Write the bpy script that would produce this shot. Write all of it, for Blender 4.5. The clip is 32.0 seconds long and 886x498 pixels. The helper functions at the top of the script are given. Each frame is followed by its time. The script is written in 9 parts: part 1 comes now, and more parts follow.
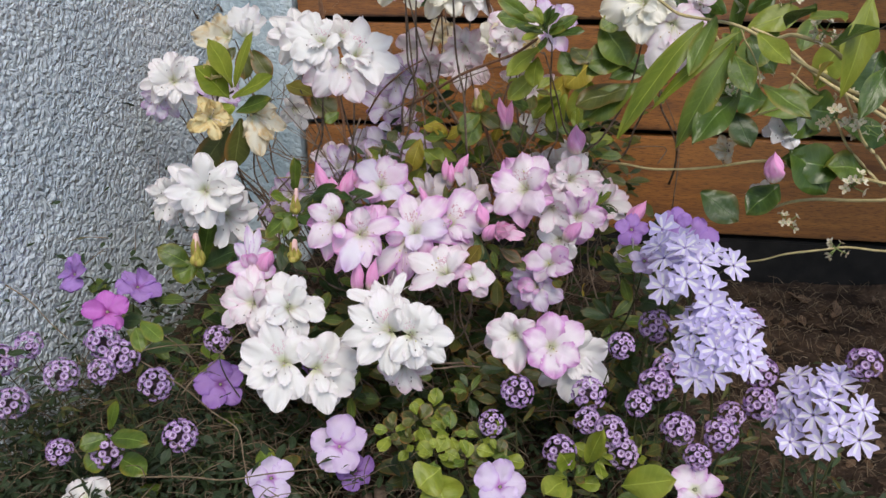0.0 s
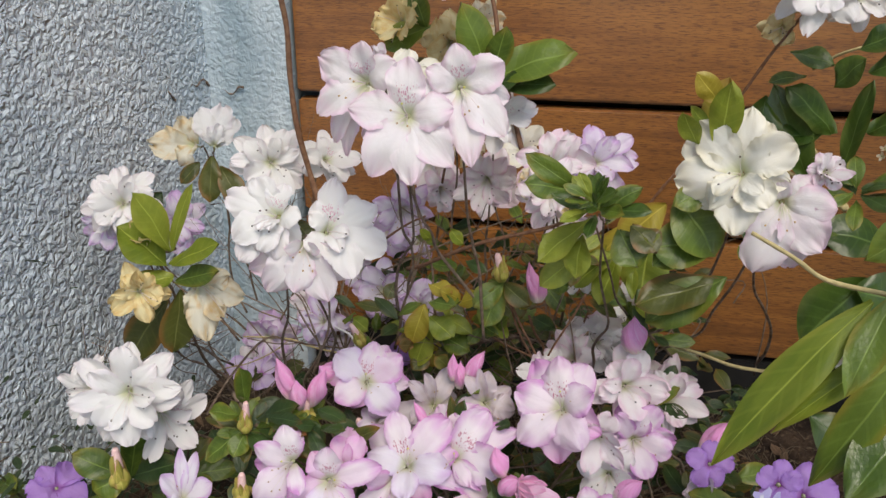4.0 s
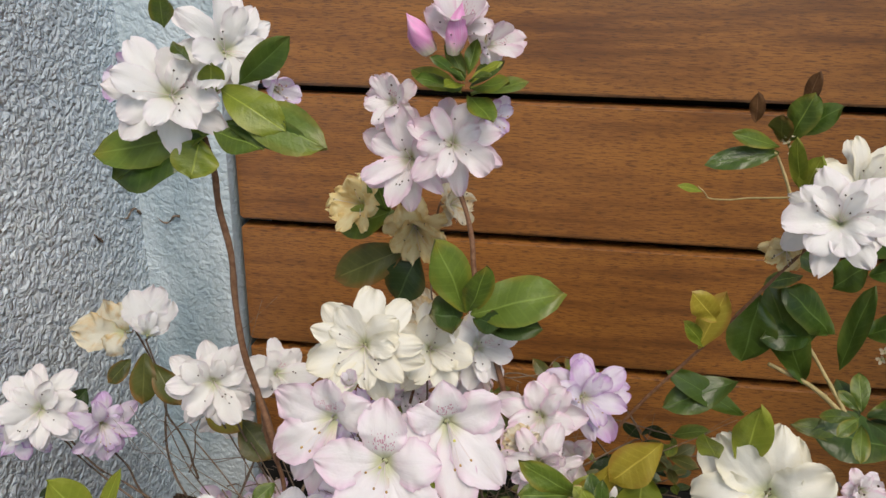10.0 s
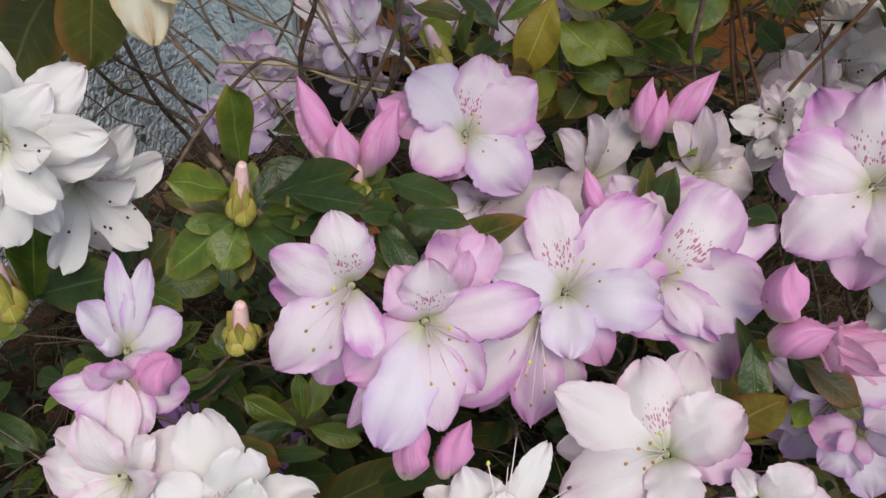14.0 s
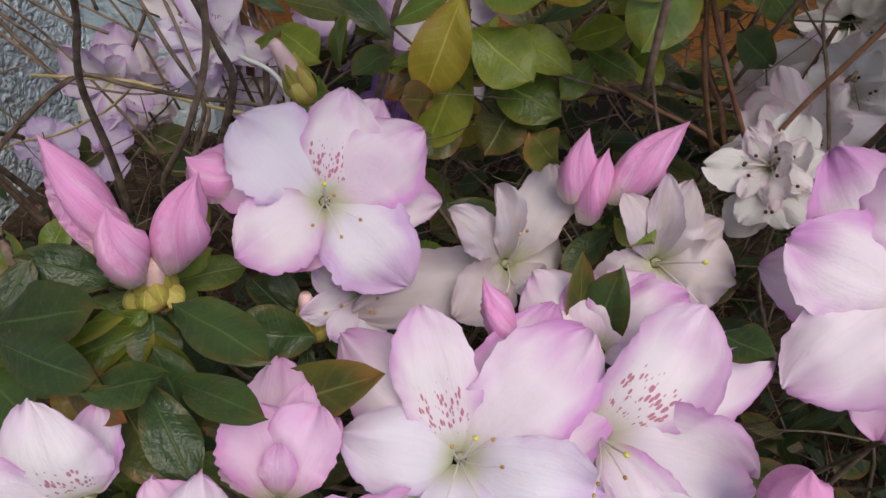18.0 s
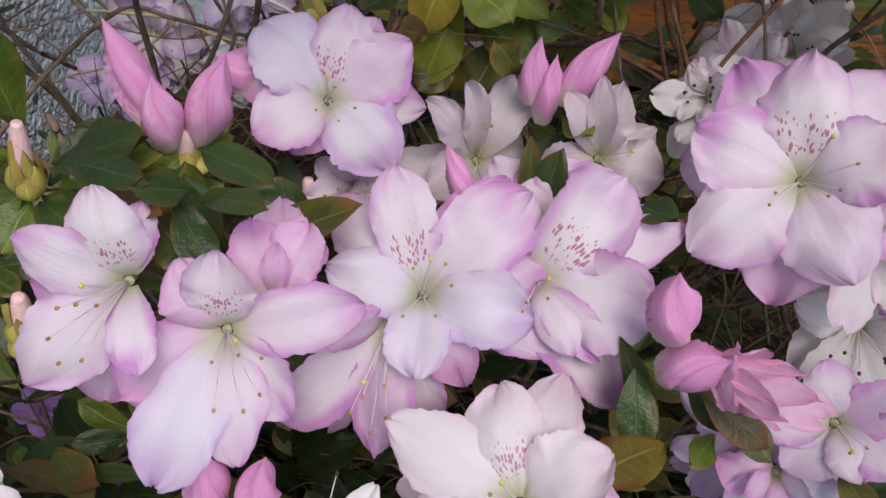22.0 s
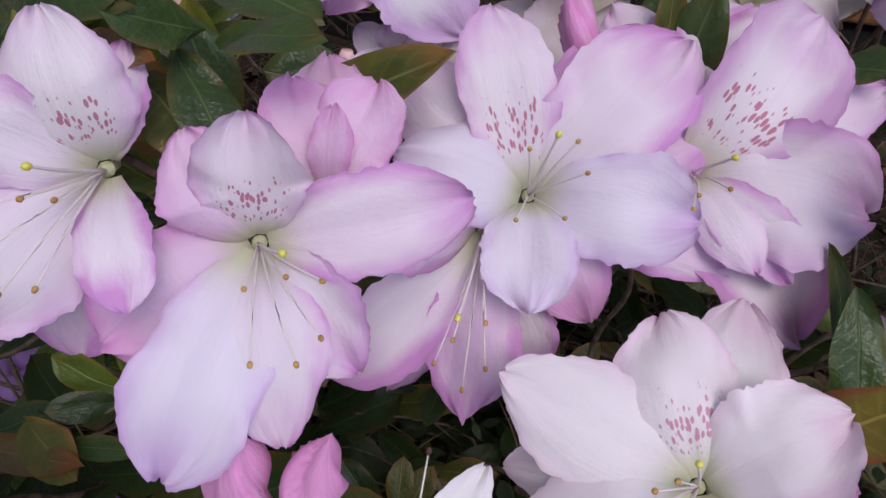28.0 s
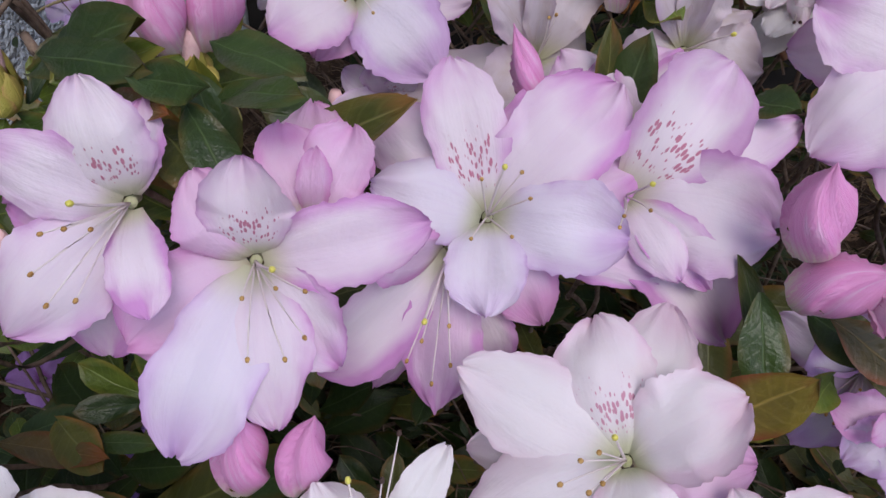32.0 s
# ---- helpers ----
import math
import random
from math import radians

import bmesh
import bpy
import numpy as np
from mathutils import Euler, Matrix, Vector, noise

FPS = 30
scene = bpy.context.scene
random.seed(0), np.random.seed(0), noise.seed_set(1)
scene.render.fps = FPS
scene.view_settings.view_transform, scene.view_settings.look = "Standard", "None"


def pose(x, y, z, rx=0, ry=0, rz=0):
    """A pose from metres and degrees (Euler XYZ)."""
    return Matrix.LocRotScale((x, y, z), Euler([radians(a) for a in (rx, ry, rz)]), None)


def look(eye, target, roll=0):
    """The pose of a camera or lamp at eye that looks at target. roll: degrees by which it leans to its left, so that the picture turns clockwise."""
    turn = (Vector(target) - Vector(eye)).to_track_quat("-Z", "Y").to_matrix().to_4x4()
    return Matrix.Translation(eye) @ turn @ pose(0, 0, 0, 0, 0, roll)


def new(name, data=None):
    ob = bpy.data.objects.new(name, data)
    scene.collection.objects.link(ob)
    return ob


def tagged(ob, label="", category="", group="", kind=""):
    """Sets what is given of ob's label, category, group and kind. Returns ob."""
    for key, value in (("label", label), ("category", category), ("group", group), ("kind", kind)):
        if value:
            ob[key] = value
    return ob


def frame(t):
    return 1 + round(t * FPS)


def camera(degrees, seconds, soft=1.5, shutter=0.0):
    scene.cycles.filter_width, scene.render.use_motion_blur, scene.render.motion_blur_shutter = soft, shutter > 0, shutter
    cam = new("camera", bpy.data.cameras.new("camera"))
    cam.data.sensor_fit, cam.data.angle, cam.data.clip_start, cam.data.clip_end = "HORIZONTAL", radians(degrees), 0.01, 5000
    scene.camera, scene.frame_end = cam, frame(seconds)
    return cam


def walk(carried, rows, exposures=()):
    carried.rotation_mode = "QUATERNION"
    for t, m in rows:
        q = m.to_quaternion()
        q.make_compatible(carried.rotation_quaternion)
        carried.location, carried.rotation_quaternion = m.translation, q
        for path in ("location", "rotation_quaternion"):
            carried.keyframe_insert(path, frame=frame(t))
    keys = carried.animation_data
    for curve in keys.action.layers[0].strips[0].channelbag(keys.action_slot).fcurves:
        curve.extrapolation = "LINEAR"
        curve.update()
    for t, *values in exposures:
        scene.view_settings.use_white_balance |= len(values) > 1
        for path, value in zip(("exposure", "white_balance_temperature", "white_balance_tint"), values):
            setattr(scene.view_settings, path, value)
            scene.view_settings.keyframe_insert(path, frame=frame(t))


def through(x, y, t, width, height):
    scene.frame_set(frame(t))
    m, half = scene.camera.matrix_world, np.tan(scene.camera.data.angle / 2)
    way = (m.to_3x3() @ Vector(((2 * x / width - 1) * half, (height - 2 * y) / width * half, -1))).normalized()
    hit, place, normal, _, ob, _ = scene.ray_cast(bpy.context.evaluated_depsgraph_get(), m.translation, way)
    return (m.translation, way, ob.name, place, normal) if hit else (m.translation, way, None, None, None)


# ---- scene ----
cam = camera(58.6, 32.0)
METRES, EYE, TILT, LEAN, TURN = 1.0, 0.5, -21.0, 0.0, 9.0
ROWS = [
    (0.0, 0.0, 0.0, 0.0, 0.0, 0.0, -0.0),
    (0.5, -0.0, 0.0198, 0.007, 0.35, 0.12, -0.13),
    (1.0, -0.0001, 0.0473, 0.0339, 0.92, 0.37, -0.33),
    (1.5, 0.0097, 0.0761, 0.0602, 1.64, 0.58, -0.63),
    (2.0, 0.019, 0.0981, 0.0752, 2.42, 0.59, -0.94),
    (2.5, 0.0238, 0.1168, 0.0874, 3.23, 0.31, -1.17),
    (4.5, 0.0107, 0.185, 0.1524, 2.55, -0.06, -1.12),
    (5.0, 0.0035, 0.1981, 0.174, 1.89, 0.61, -1.01),
    (5.5, 0.0042, 0.2028, 0.2004, 1.46, 1.49, -0.93),
    (6.0, 0.0065, 0.1993, 0.2175, 1.11, 2.54, -0.92),
    (6.5, 0.0056, 0.1905, 0.2331, 0.93, 3.69, -1.0),
    (7.0, 0.0107, 0.1787, 0.2447, 0.92, 4.53, -1.01),
    (7.5, 0.0111, 0.1809, 0.2433, 0.86, 5.04, -0.9),
    (8.0, 0.0172, 0.1811, 0.2511, 0.72, 5.22, -0.8),
    (8.5, 0.0149, 0.1868, 0.2461, 0.33, 4.54, -0.62),
    (9.0, 0.0083, 0.2022, 0.2425, -0.26, 3.58, -0.49),
    (9.5, -0.0026, 0.2285, 0.2537, -0.9, 2.04, -0.4),
    (10.0, -0.0024, 0.2283, 0.2739, -1.3, -0.02, -0.43),
    (10.5, -0.0023, 0.2483, 0.2606, -1.28, -2.33, -0.63),
    (11.0, -0.0193, 0.3052, 0.2032, -0.68, -4.54, -0.74),
    (11.5, -0.0306, 0.33, 0.1843, 0.17, -6.56, -1.06),
    (12.0, -0.0282, 0.3373, 0.1746, 0.91, -8.51, -1.37),
    (12.5, -0.0284, 0.3522, 0.1405, 1.37, -10.21, -1.68),
    (13.0, -0.0327, 0.3749, 0.1187, 1.23, -11.94, -2.36),
    (13.5, -0.0462, 0.3818, 0.0922, 1.02, -13.77, -2.66),
    (14.0, -0.0569, 0.3906, 0.0822, 0.54, -15.26, -2.46),
    (14.5, -0.0489, 0.4162, 0.0808, -0.19, -16.52, -1.97),
    (15.0, -0.0373, 0.4377, 0.0844, -0.97, -17.24, -1.4),
    (15.5, -0.0357, 0.4576, 0.0872, -1.55, -17.65, -1.22),
    (17.5, -0.0308, 0.474, 0.0949, -1.67, -17.65, -2.12),
    (18.0, -0.0315, 0.4747, 0.0953, -1.78, -17.55, -2.39),
    (18.5, -0.0309, 0.4738, 0.0957, -1.88, -17.53, -2.59),
    (19.0, -0.0307, 0.4711, 0.0947, -1.92, -17.51, -2.72),
    (19.5, -0.0282, 0.467, 0.0946, -1.84, -17.57, -2.89),
    (20.0, -0.0288, 0.4644, 0.0941, -1.52, -17.51, -3.21),
    (20.5, -0.026, 0.4592, 0.0882, -1.06, -17.47, -3.64),
    (21.0, -0.0212, 0.4483, 0.0827, -0.45, -17.13, -4.15),
    (21.5, -0.02, 0.4375, 0.0776, 0.09, -16.91, -4.51),
    (22.0, -0.0201, 0.4309, 0.076, 0.41, -16.57, -4.69),
    (22.5, -0.02, 0.4278, 0.075, 0.46, -16.28, -4.81),
    (23.0, -0.0227, 0.4216, 0.074, 0.28, -16.1, -4.89),
    (23.5, -0.0206, 0.4182, 0.0742, -0.09, -16.24, -5.05),
    (24.0, -0.0104, 0.4262, 0.0604, -0.45, -16.92, -5.08),
    (24.5, -0.0186, 0.4425, 0.06, -1.06, -17.92, -5.01),
    (25.0, -0.0301, 0.4592, 0.0588, -1.66, -19.06, -4.75),
    (25.5, -0.0336, 0.4741, 0.0527, -1.95, -20.19, -4.27),
    (27.5, -0.0422, 0.4852, 0.0461, -1.4, -20.8, -3.86),
    (28.0, -0.0394, 0.4795, 0.0485, -0.96, -20.15, -3.85),
    (28.5, -0.0392, 0.4712, 0.0488, -0.51, -19.56, -3.7),
    (29.0, -0.0364, 0.4637, 0.0512, -0.13, -19.15, -3.59),
    (29.5, -0.0361, 0.4584, 0.0507, 0.13, -19.0, -3.52),
    (30.0, -0.0359, 0.4578, 0.0503, 0.23, -18.91, -3.41),
    (30.5, -0.0353, 0.4573, 0.0515, 0.17, -18.85, -3.18),
    (31.0, -0.034, 0.4582, 0.0554, 0.0, -18.85, -2.93),
    (31.5, -0.0332, 0.4591, 0.0587, -0.18, -18.98, -2.8),
    (32.0, -0.0325, 0.4589, 0.0568, -0.37, -19.26, -2.84),
]
walk(cam, [(t, pose(0, 0, EYE, TILT, LEAN, TURN) @ pose(METRES * x, METRES * y, METRES * z, 90 + pitch, roll, yaw)) for t, x, y, z, yaw, pitch, roll in ROWS],
     exposures=[(0.0, 0.41, 6450, 12), (3.0, 0.38, 6600, 11), (6.0, 0.36, 6900, 11), (10.0, 0.34, 6900, 11), (13.0, 0.29, 6600, 11), (15.0, 0.25, 6600, 12), (19.0, 0.29, 6650, 14), (23.0, 0.17, 6350, 18), (28.0, 0.09, 6050, 22), (32.0, 0.10, 6050, 22)])

# ---- sky and sun: open shade under a bright sky ----
world = bpy.data.worlds.new("sky")
scene.world = world
world.use_nodes = True
wn = world.node_tree
sky = wn.nodes.new("ShaderNodeTexSky")
sky.sky_type, sky.sun_disc = "NISHITA", False
sky.sun_elevation, sky.sun_rotation = radians(52), radians(156)
wn.links.new(sky.outputs[0], wn.nodes["Background"].inputs[0])
wn.nodes["Background"].inputs[1].default_value = 0.15
sun = new("sun", bpy.data.lights.new("sun", "SUN"))
sun.data.energy, sun.data.angle, sun.data.color = 1.9, radians(30), (1.0, 0.92, 0.80)
sun.matrix_world = look((0.55, -1.25, 1.75), (0, 0, 0))


# ---- materials ----
class Graph:
    """Short hand for building one node material."""

    def __init__(self, name):
        self.mat = bpy.data.materials.new(name)
        self.mat.use_nodes = True
        self.t = self.mat.node_tree
        self.bsdf = self.t.nodes["Principled BSDF"]
        self.out = self.t.nodes["Material Output"]

    def put(self, socket, value):
        if isinstance(value, bpy.types.NodeSocket):
            self.t.links.new(value, socket)
        elif value is not None:
            socket.default_value = value

    def math(self, op, a, b=None, c=None, clamp=False):
        n = self.t.nodes.new("ShaderNodeMath")
        n.operation, n.use_clamp = op, clamp
        for s, v in zip(n.inputs, (a, b, c)):
            self.put(s, v)
        return n.outputs[0]

    def mix(self, f, a, b, mode="MIX"):
        n = self.t.nodes.new("ShaderNodeMix")
        n.data_type, n.blend_type = "RGBA", mode
        self.put(n.inputs[0], f)
        for s, v in ((n.inputs[6], a), (n.inputs[7], b)):
            self.put(s, (*v, 1) if isinstance(v, tuple) else v)
        return n.outputs[2]

    def ramp(self, f, lo, hi, a=0.0, b=1.0):
        n = self.t.nodes.new("ShaderNodeMapRange")
        n.interpolation_type = "SMOOTHSTEP"
        for s, v in zip(n.inputs, (f, lo, hi, a, b)):
            self.put(s, v)
        return n.outputs[0]

    def coord(self, which="Object", scale=(1, 1, 1), shift=None):
        n = self.t.nodes.new("ShaderNodeTexCoord")
        m = self.t.nodes.new("ShaderNodeMapping")
        self.t.links.new(n.outputs[which], m.inputs[0])
        m.inputs[3].default_value = scale
        self.put(m.inputs[1], shift)
        return m.outputs[0]

    def noise(self, scale, detail=3.0, at=None, rough=0.55, out=0):
        n = self.t.nodes.new("ShaderNodeTexNoise")
        n.inputs["Scale"].default_value, n.inputs["Detail"].default_value, n.inputs["Roughness"].default_value = scale, detail, rough
        if at is None:
            at = self.coord()
        self.t.links.new(at, n.inputs["Vector"])
        return n.outputs[out]

    def cells(self, scale, at, random_amount=1.0, out="Distance"):
        n = self.t.nodes.new("ShaderNodeTexVoronoi")
        n.inputs["Scale"].default_value, n.inputs["Randomness"].default_value = scale, random_amount
        self.t.links.new(at, n.inputs["Vector"])
        return n.outputs[out]

    def uv(self):
        n = self.t.nodes.new("ShaderNodeUVMap")
        s = self.t.nodes.new("ShaderNodeSeparateXYZ")
        self.t.links.new(n.outputs[0], s.inputs[0])
        return s.outputs[0], s.outputs[1], n.outputs[0]

    def scaled(self, v, scale):
        m = self.t.nodes.new("ShaderNodeMapping")
        self.t.links.new(v, m.inputs[0])
        m.inputs[3].default_value = scale
        info = self.t.nodes.new("ShaderNodeObjectInfo")
        self.t.links.new(self.math("MULTIPLY", info.outputs["Random"], 40.0), m.inputs[1])
        return m.outputs[0]

    def random(self, island=False):
        if island:
            return self.t.nodes.new("ShaderNodeNewGeometry").outputs["Random Per Island"]
        return self.t.nodes.new("ShaderNodeObjectInfo").outputs["Random"]

    def bump(self, height, strength, distance):
        n = self.t.nodes.new("ShaderNodeBump")
        n.inputs["Strength"].default_value, n.inputs["Distance"].default_value = strength, distance
        self.put(n.inputs["Height"], height)
        self.t.links.new(n.outputs[0], self.bsdf.inputs["Normal"])
        return n.outputs[0]

    def done(self, color, rough=0.6, specular=0.4, through=0.0, normal=None):
        self.put(self.bsdf.inputs["Base Color"], (*color, 1) if isinstance(color, tuple) else color)
        self.put(self.bsdf.inputs["Roughness"], rough)
        self.bsdf.inputs["Specular IOR Level"].default_value = specular
        if through:
            tr = self.t.nodes.new("ShaderNodeBsdfTranslucent")
            self.put(tr.inputs[0], (*color, 1) if isinstance(color, tuple) else color)
            if normal:
                self.put(tr.inputs["Normal"], normal)
            m = self.t.nodes.new("ShaderNodeMixShader")
            m.inputs[0].default_value = through
            self.t.links.new(self.bsdf.outputs[0], m.inputs[1])
            self.t.links.new(tr.outputs[0], m.inputs[2])
            self.t.links.new(m.outputs[0], self.out.inputs[0])
        return self.mat


def petal_material(name, base, edge, amount, throat=(0.62, 0.66, 0.36), blotch=None, stain=None, through=0.33):
    """Petal: pale middle, tinted margin, greenish throat, fine veins along the length; blotch: the dark flecks of the upper petal."""
    g = Graph(name)
    u, v, uv = g.uv()
    across = g.math("ABSOLUTE", g.math("SUBTRACT", g.math("MULTIPLY", v, 2.0), 1.0))
    wash = g.noise(1.0, 3.0, g.scaled(uv, (2.2, 1.6, 1)))
    rim = g.math("MAXIMUM", g.ramp(across, 0.42, 1.02), g.ramp(u, 0.66, 1.02))
    rim = g.math("MULTIPLY", rim, g.ramp(wash, 0.3, 0.66, 0.3, 1.3))
    rim = g.math("MULTIPLY", rim, g.math("MULTIPLY_ADD", g.random(), 0.9, 0.52), clamp=True)
    flush = g.math("MULTIPLY", g.ramp(g.noise(1.0, 2.0, g.scaled(uv, (1.1, 0.8, 1))), 0.42, 0.78), g.math("MULTIPLY", g.random(), 0.62))
    col = g.mix(g.math("MULTIPLY", g.math("MAXIMUM", rim, flush), amount, clamp=True), base, edge)
    line = g.math("MAXIMUM", g.ramp(across, 0.90, 1.0), g.ramp(u, 0.95, 0.99))
    col = g.mix(g.math("MULTIPLY", line, g.math("MULTIPLY", g.ramp(wash, 0.34, 0.56), min(1.0, amount * 0.85))), col, tuple(c * 0.85 for c in edge))
    veins = g.noise(1.0, 2.0, g.scaled(uv, (1.4, 30.0, 1)))
    col = g.mix(g.ramp(veins, 0.5, 0.72, 0.0, 0.06), col, edge)
    fade = g.noise(1.0, 4.0, g.scaled(uv, (5.0, 4.0, 1)))
    col = g.mix(g.ramp(fade, 0.45, 0.75, 0.0, 0.10), col, tuple(0.5 * c + 0.45 for c in base))
    if stain:
        col = g.mix(g.math("MULTIPLY", g.ramp(g.noise(1.0, 4.0, g.scaled(uv, (2.5, 2.5, 1))), 0.45, 0.68), 0.75), col, stain)
    col = g.mix(g.ramp(u, 0.05, 0.36, 0.7, 0.0), col, throat)
    if blotch:
        dots = g.cells(1.0, g.scaled(uv, (15.0, 25.0, 1)), 0.9)
        zone = g.math("MULTIPLY", g.ramp(u, 0.16, 0.32), g.ramp(u, 0.48, 0.76, 1.0, 0.0))
        zone = g.math("MULTIPLY", zone, g.ramp(across, 0.5, 0.9, 1.0, 0.0))
        zone = g.math("MULTIPLY", zone, g.ramp(g.noise(1.0, 2.0, g.scaled(uv, (9.0, 8.0, 1))), 0.3, 0.6, 0.35, 1.0))
        fleck = g.ramp(g.math("SUBTRACT", g.math("MULTIPLY", zone, 0.54), dots), 0.0, 0.14)
        col = g.mix(g.math("MULTIPLY", fleck, 0.8), col, blotch)
    ribs = g.noise(1.0, 1.0, g.scaled(uv, (0.9, 6.0, 1)))
    fine = g.math("ADD", g.math("MULTIPLY_ADD", ribs, 0.7, g.math("MULTIPLY", veins, 0.22)), g.noise(1.0, 4.0, g.scaled(uv, (7.0, 6.0, 1))))
    n = g.bump(fine, 0.5, 0.0007)
    return g.done(col, 0.55, 0.22, through, n)


def leaf_material(name, dark, light, rim, rim_amount, gloss=0.38, through=0.22, island=False, side_veins=0.1):
    """Leaf: pale midrib, side veins, blotches and a tinted margin."""
    g = Graph(name)
    u, v, uv = g.uv()
    across = g.math("ABSOLUTE", g.math("SUBTRACT", g.math("MULTIPLY", v, 2.0), 1.0))
    rnd = g.random(island)
    tone = g.ramp(g.noise(1.0, 4.0, g.scaled(uv, (3.0, 2.0, 1))), 0.3, 0.72)
    col = g.mix(g.math("MULTIPLY_ADD", rnd, 0.55, g.math("MULTIPLY", tone, 0.45), clamp=True), dark, light)
    side = g.math("SINE", g.math("MULTIPLY", g.math("SUBTRACT", u, g.math("MULTIPLY", across, 0.16)), 52.0))
    side = g.math("MULTIPLY", g.ramp(side, 0.6, 1.0), side_veins)
    mid = g.ramp(across, 0.0, 0.075, 0.65, 0.0)
    col = g.mix(g.math("MAXIMUM", side, mid), col, tuple(min(1.0, c * 1.5 + 0.03) for c in light))
    wear = g.math("MULTIPLY", g.math("MAXIMUM", g.ramp(across, 0.55, 1.0), g.ramp(u, 0.75, 1.0)), g.ramp(g.noise(1.0, 3.0, g.scaled(uv, (2.0, 1.5, 1))), 0.35, 0.65))
    col = g.mix(g.math("MULTIPLY", wear, rim_amount), col, rim)
    n = g.bump(g.math("SUBTRACT", g.noise(1.0, 3.0, g.scaled(uv, (16.0, 9.0, 1))), g.math("MAXIMUM", side, mid)), 0.4, 0.0007)
    return g.done(col, gloss, 0.45, through, n)


def plain_material(name, a, b, scale=60.0, rough=0.7, through=0.0, specular=0.3, island=False, bump=0.3, stretch=(1, 1, 1)):
    g = Graph(name)
    at = g.coord(scale=stretch)
    f = g.ramp(g.noise(scale, 5.0, at), 0.32, 0.68)
    f = g.math("ADD", g.math("MULTIPLY", f, 0.6), g.math("MULTIPLY", g.random(island), 0.4))
    n = g.bump(g.noise(scale * 3.0, 4.0, at), bump, 0.001)
    return g.done(g.mix(f, a, b), rough, specular, through, n)


def bud_material():
    """Furled bud: pale at the base, vivid towards the tip, streaked along its length."""
    g = Graph("bud_petal")
    u, v, uv = g.uv()
    streak = g.noise(1.0, 3.0, g.scaled(uv, (1.6, 9.0, 1)))
    col = g.mix(g.ramp(u, 0.36, 0.58), (0.84, 0.78, 0.60), (0.86, 0.39, 0.68))
    col = g.mix(g.ramp(streak, 0.42, 0.72, 0.0, 0.5), col, (0.79, 0.23, 0.56))
    col = g.mix(g.ramp(g.noise(1.0, 3.0, g.scaled(uv, (3.0, 4.0, 1))), 0.5, 0.75, 0.0, 0.5), col, (0.90, 0.72, 0.86))
    n = g.bump(g.noise(1.0, 3.0, g.scaled(uv, (3.0, 26.0, 1))), 0.5, 0.0007)
    return g.done(col, 0.5, 0.3, 0.12, n)


PINK = (0.66, 0.33, 0.64)
FLECK = (0.50, 0.10, 0.20)
PETALS = {
    "pink": (petal_material("pink_petal", (0.86, 0.785, 0.835), PINK, 1.0), petal_material("pink_petal_flecked", (0.88, 0.825, 0.85), PINK, 0.75, blotch=FLECK)),
    "deep": (petal_material("deep_pink_petal", (0.83, 0.62, 0.79), (0.74, 0.34, 0.65), 0.85), petal_material("deep_pink_petal_flecked", (0.83, 0.62, 0.79), (0.74, 0.34, 0.65), 0.85, blotch=FLECK)),
    "lilac": (petal_material("lilac_petal", (0.82, 0.79, 0.86), (0.62, 0.38, 0.70), 0.8), petal_material("lilac_petal_flecked", (0.82, 0.79, 0.86), (0.62, 0.38, 0.70), 0.7, blotch=FLECK)),
    "blush": (petal_material("blush_petal", (0.87, 0.845, 0.845), (0.80, 0.54, 0.69), 0.6), petal_material("blush_petal_flecked", (0.87, 0.845, 0.845), (0.80, 0.54, 0.69), 0.6, blotch=(0.6, 0.22, 0.34))),
    "white": (petal_material("white_petal", (0.83, 0.83, 0.805), (0.84, 0.74, 0.80), 0.4, through=0.28), petal_material("white_petal_flecked", (0.83, 0.83, 0.805), (0.84, 0.74, 0.80), 0.4, blotch=(0.7, 0.36, 0.48), through=0.28)),
    "cream": (petal_material("cream_petal", (0.78, 0.75, 0.62), (0.74, 0.62, 0.38), 0.4, stain=(0.66, 0.44, 0.16)),) * 2,
    "tan": (petal_material("faded_petal", (0.86, 0.77, 0.46), (0.78, 0.60, 0.26), 0.7, stain=(0.72, 0.52, 0.22)),) * 2,
    "ivory": (petal_material("ivory_petal", (0.835, 0.825, 0.755), (0.84, 0.78, 0.56), 0.45, through=0.28),) * 2,
    "spent": (petal_material("wilted_petal", (0.68, 0.62, 0.64), (0.60, 0.47, 0.57), 0.6, stain=(0.60, 0.52, 0.48)),) * 2,
    "rose": (petal_material("rose_petal", (0.86, 0.64, 0.77), (0.82, 0.36, 0.60), 0.85),) * 2,
    "budpink": (bud_material(),) * 2,
    "violet": (petal_material("violet_petal", (0.46, 0.27, 0.66), (0.34, 0.17, 0.57), 0.6, throat=(0.22, 0.04, 0.26)),) * 2,
    "magenta": (petal_material("magenta_petal", (0.62, 0.20, 0.62), (0.50, 0.12, 0.52), 0.6, throat=(0.3, 0.02, 0.2)),) * 2,
    "palelilac": (petal_material("pale_lilac_petal", (0.76, 0.66, 0.84), (0.60, 0.40, 0.76), 0.6, throat=(0.4, 0.06, 0.45)),) * 2,
}
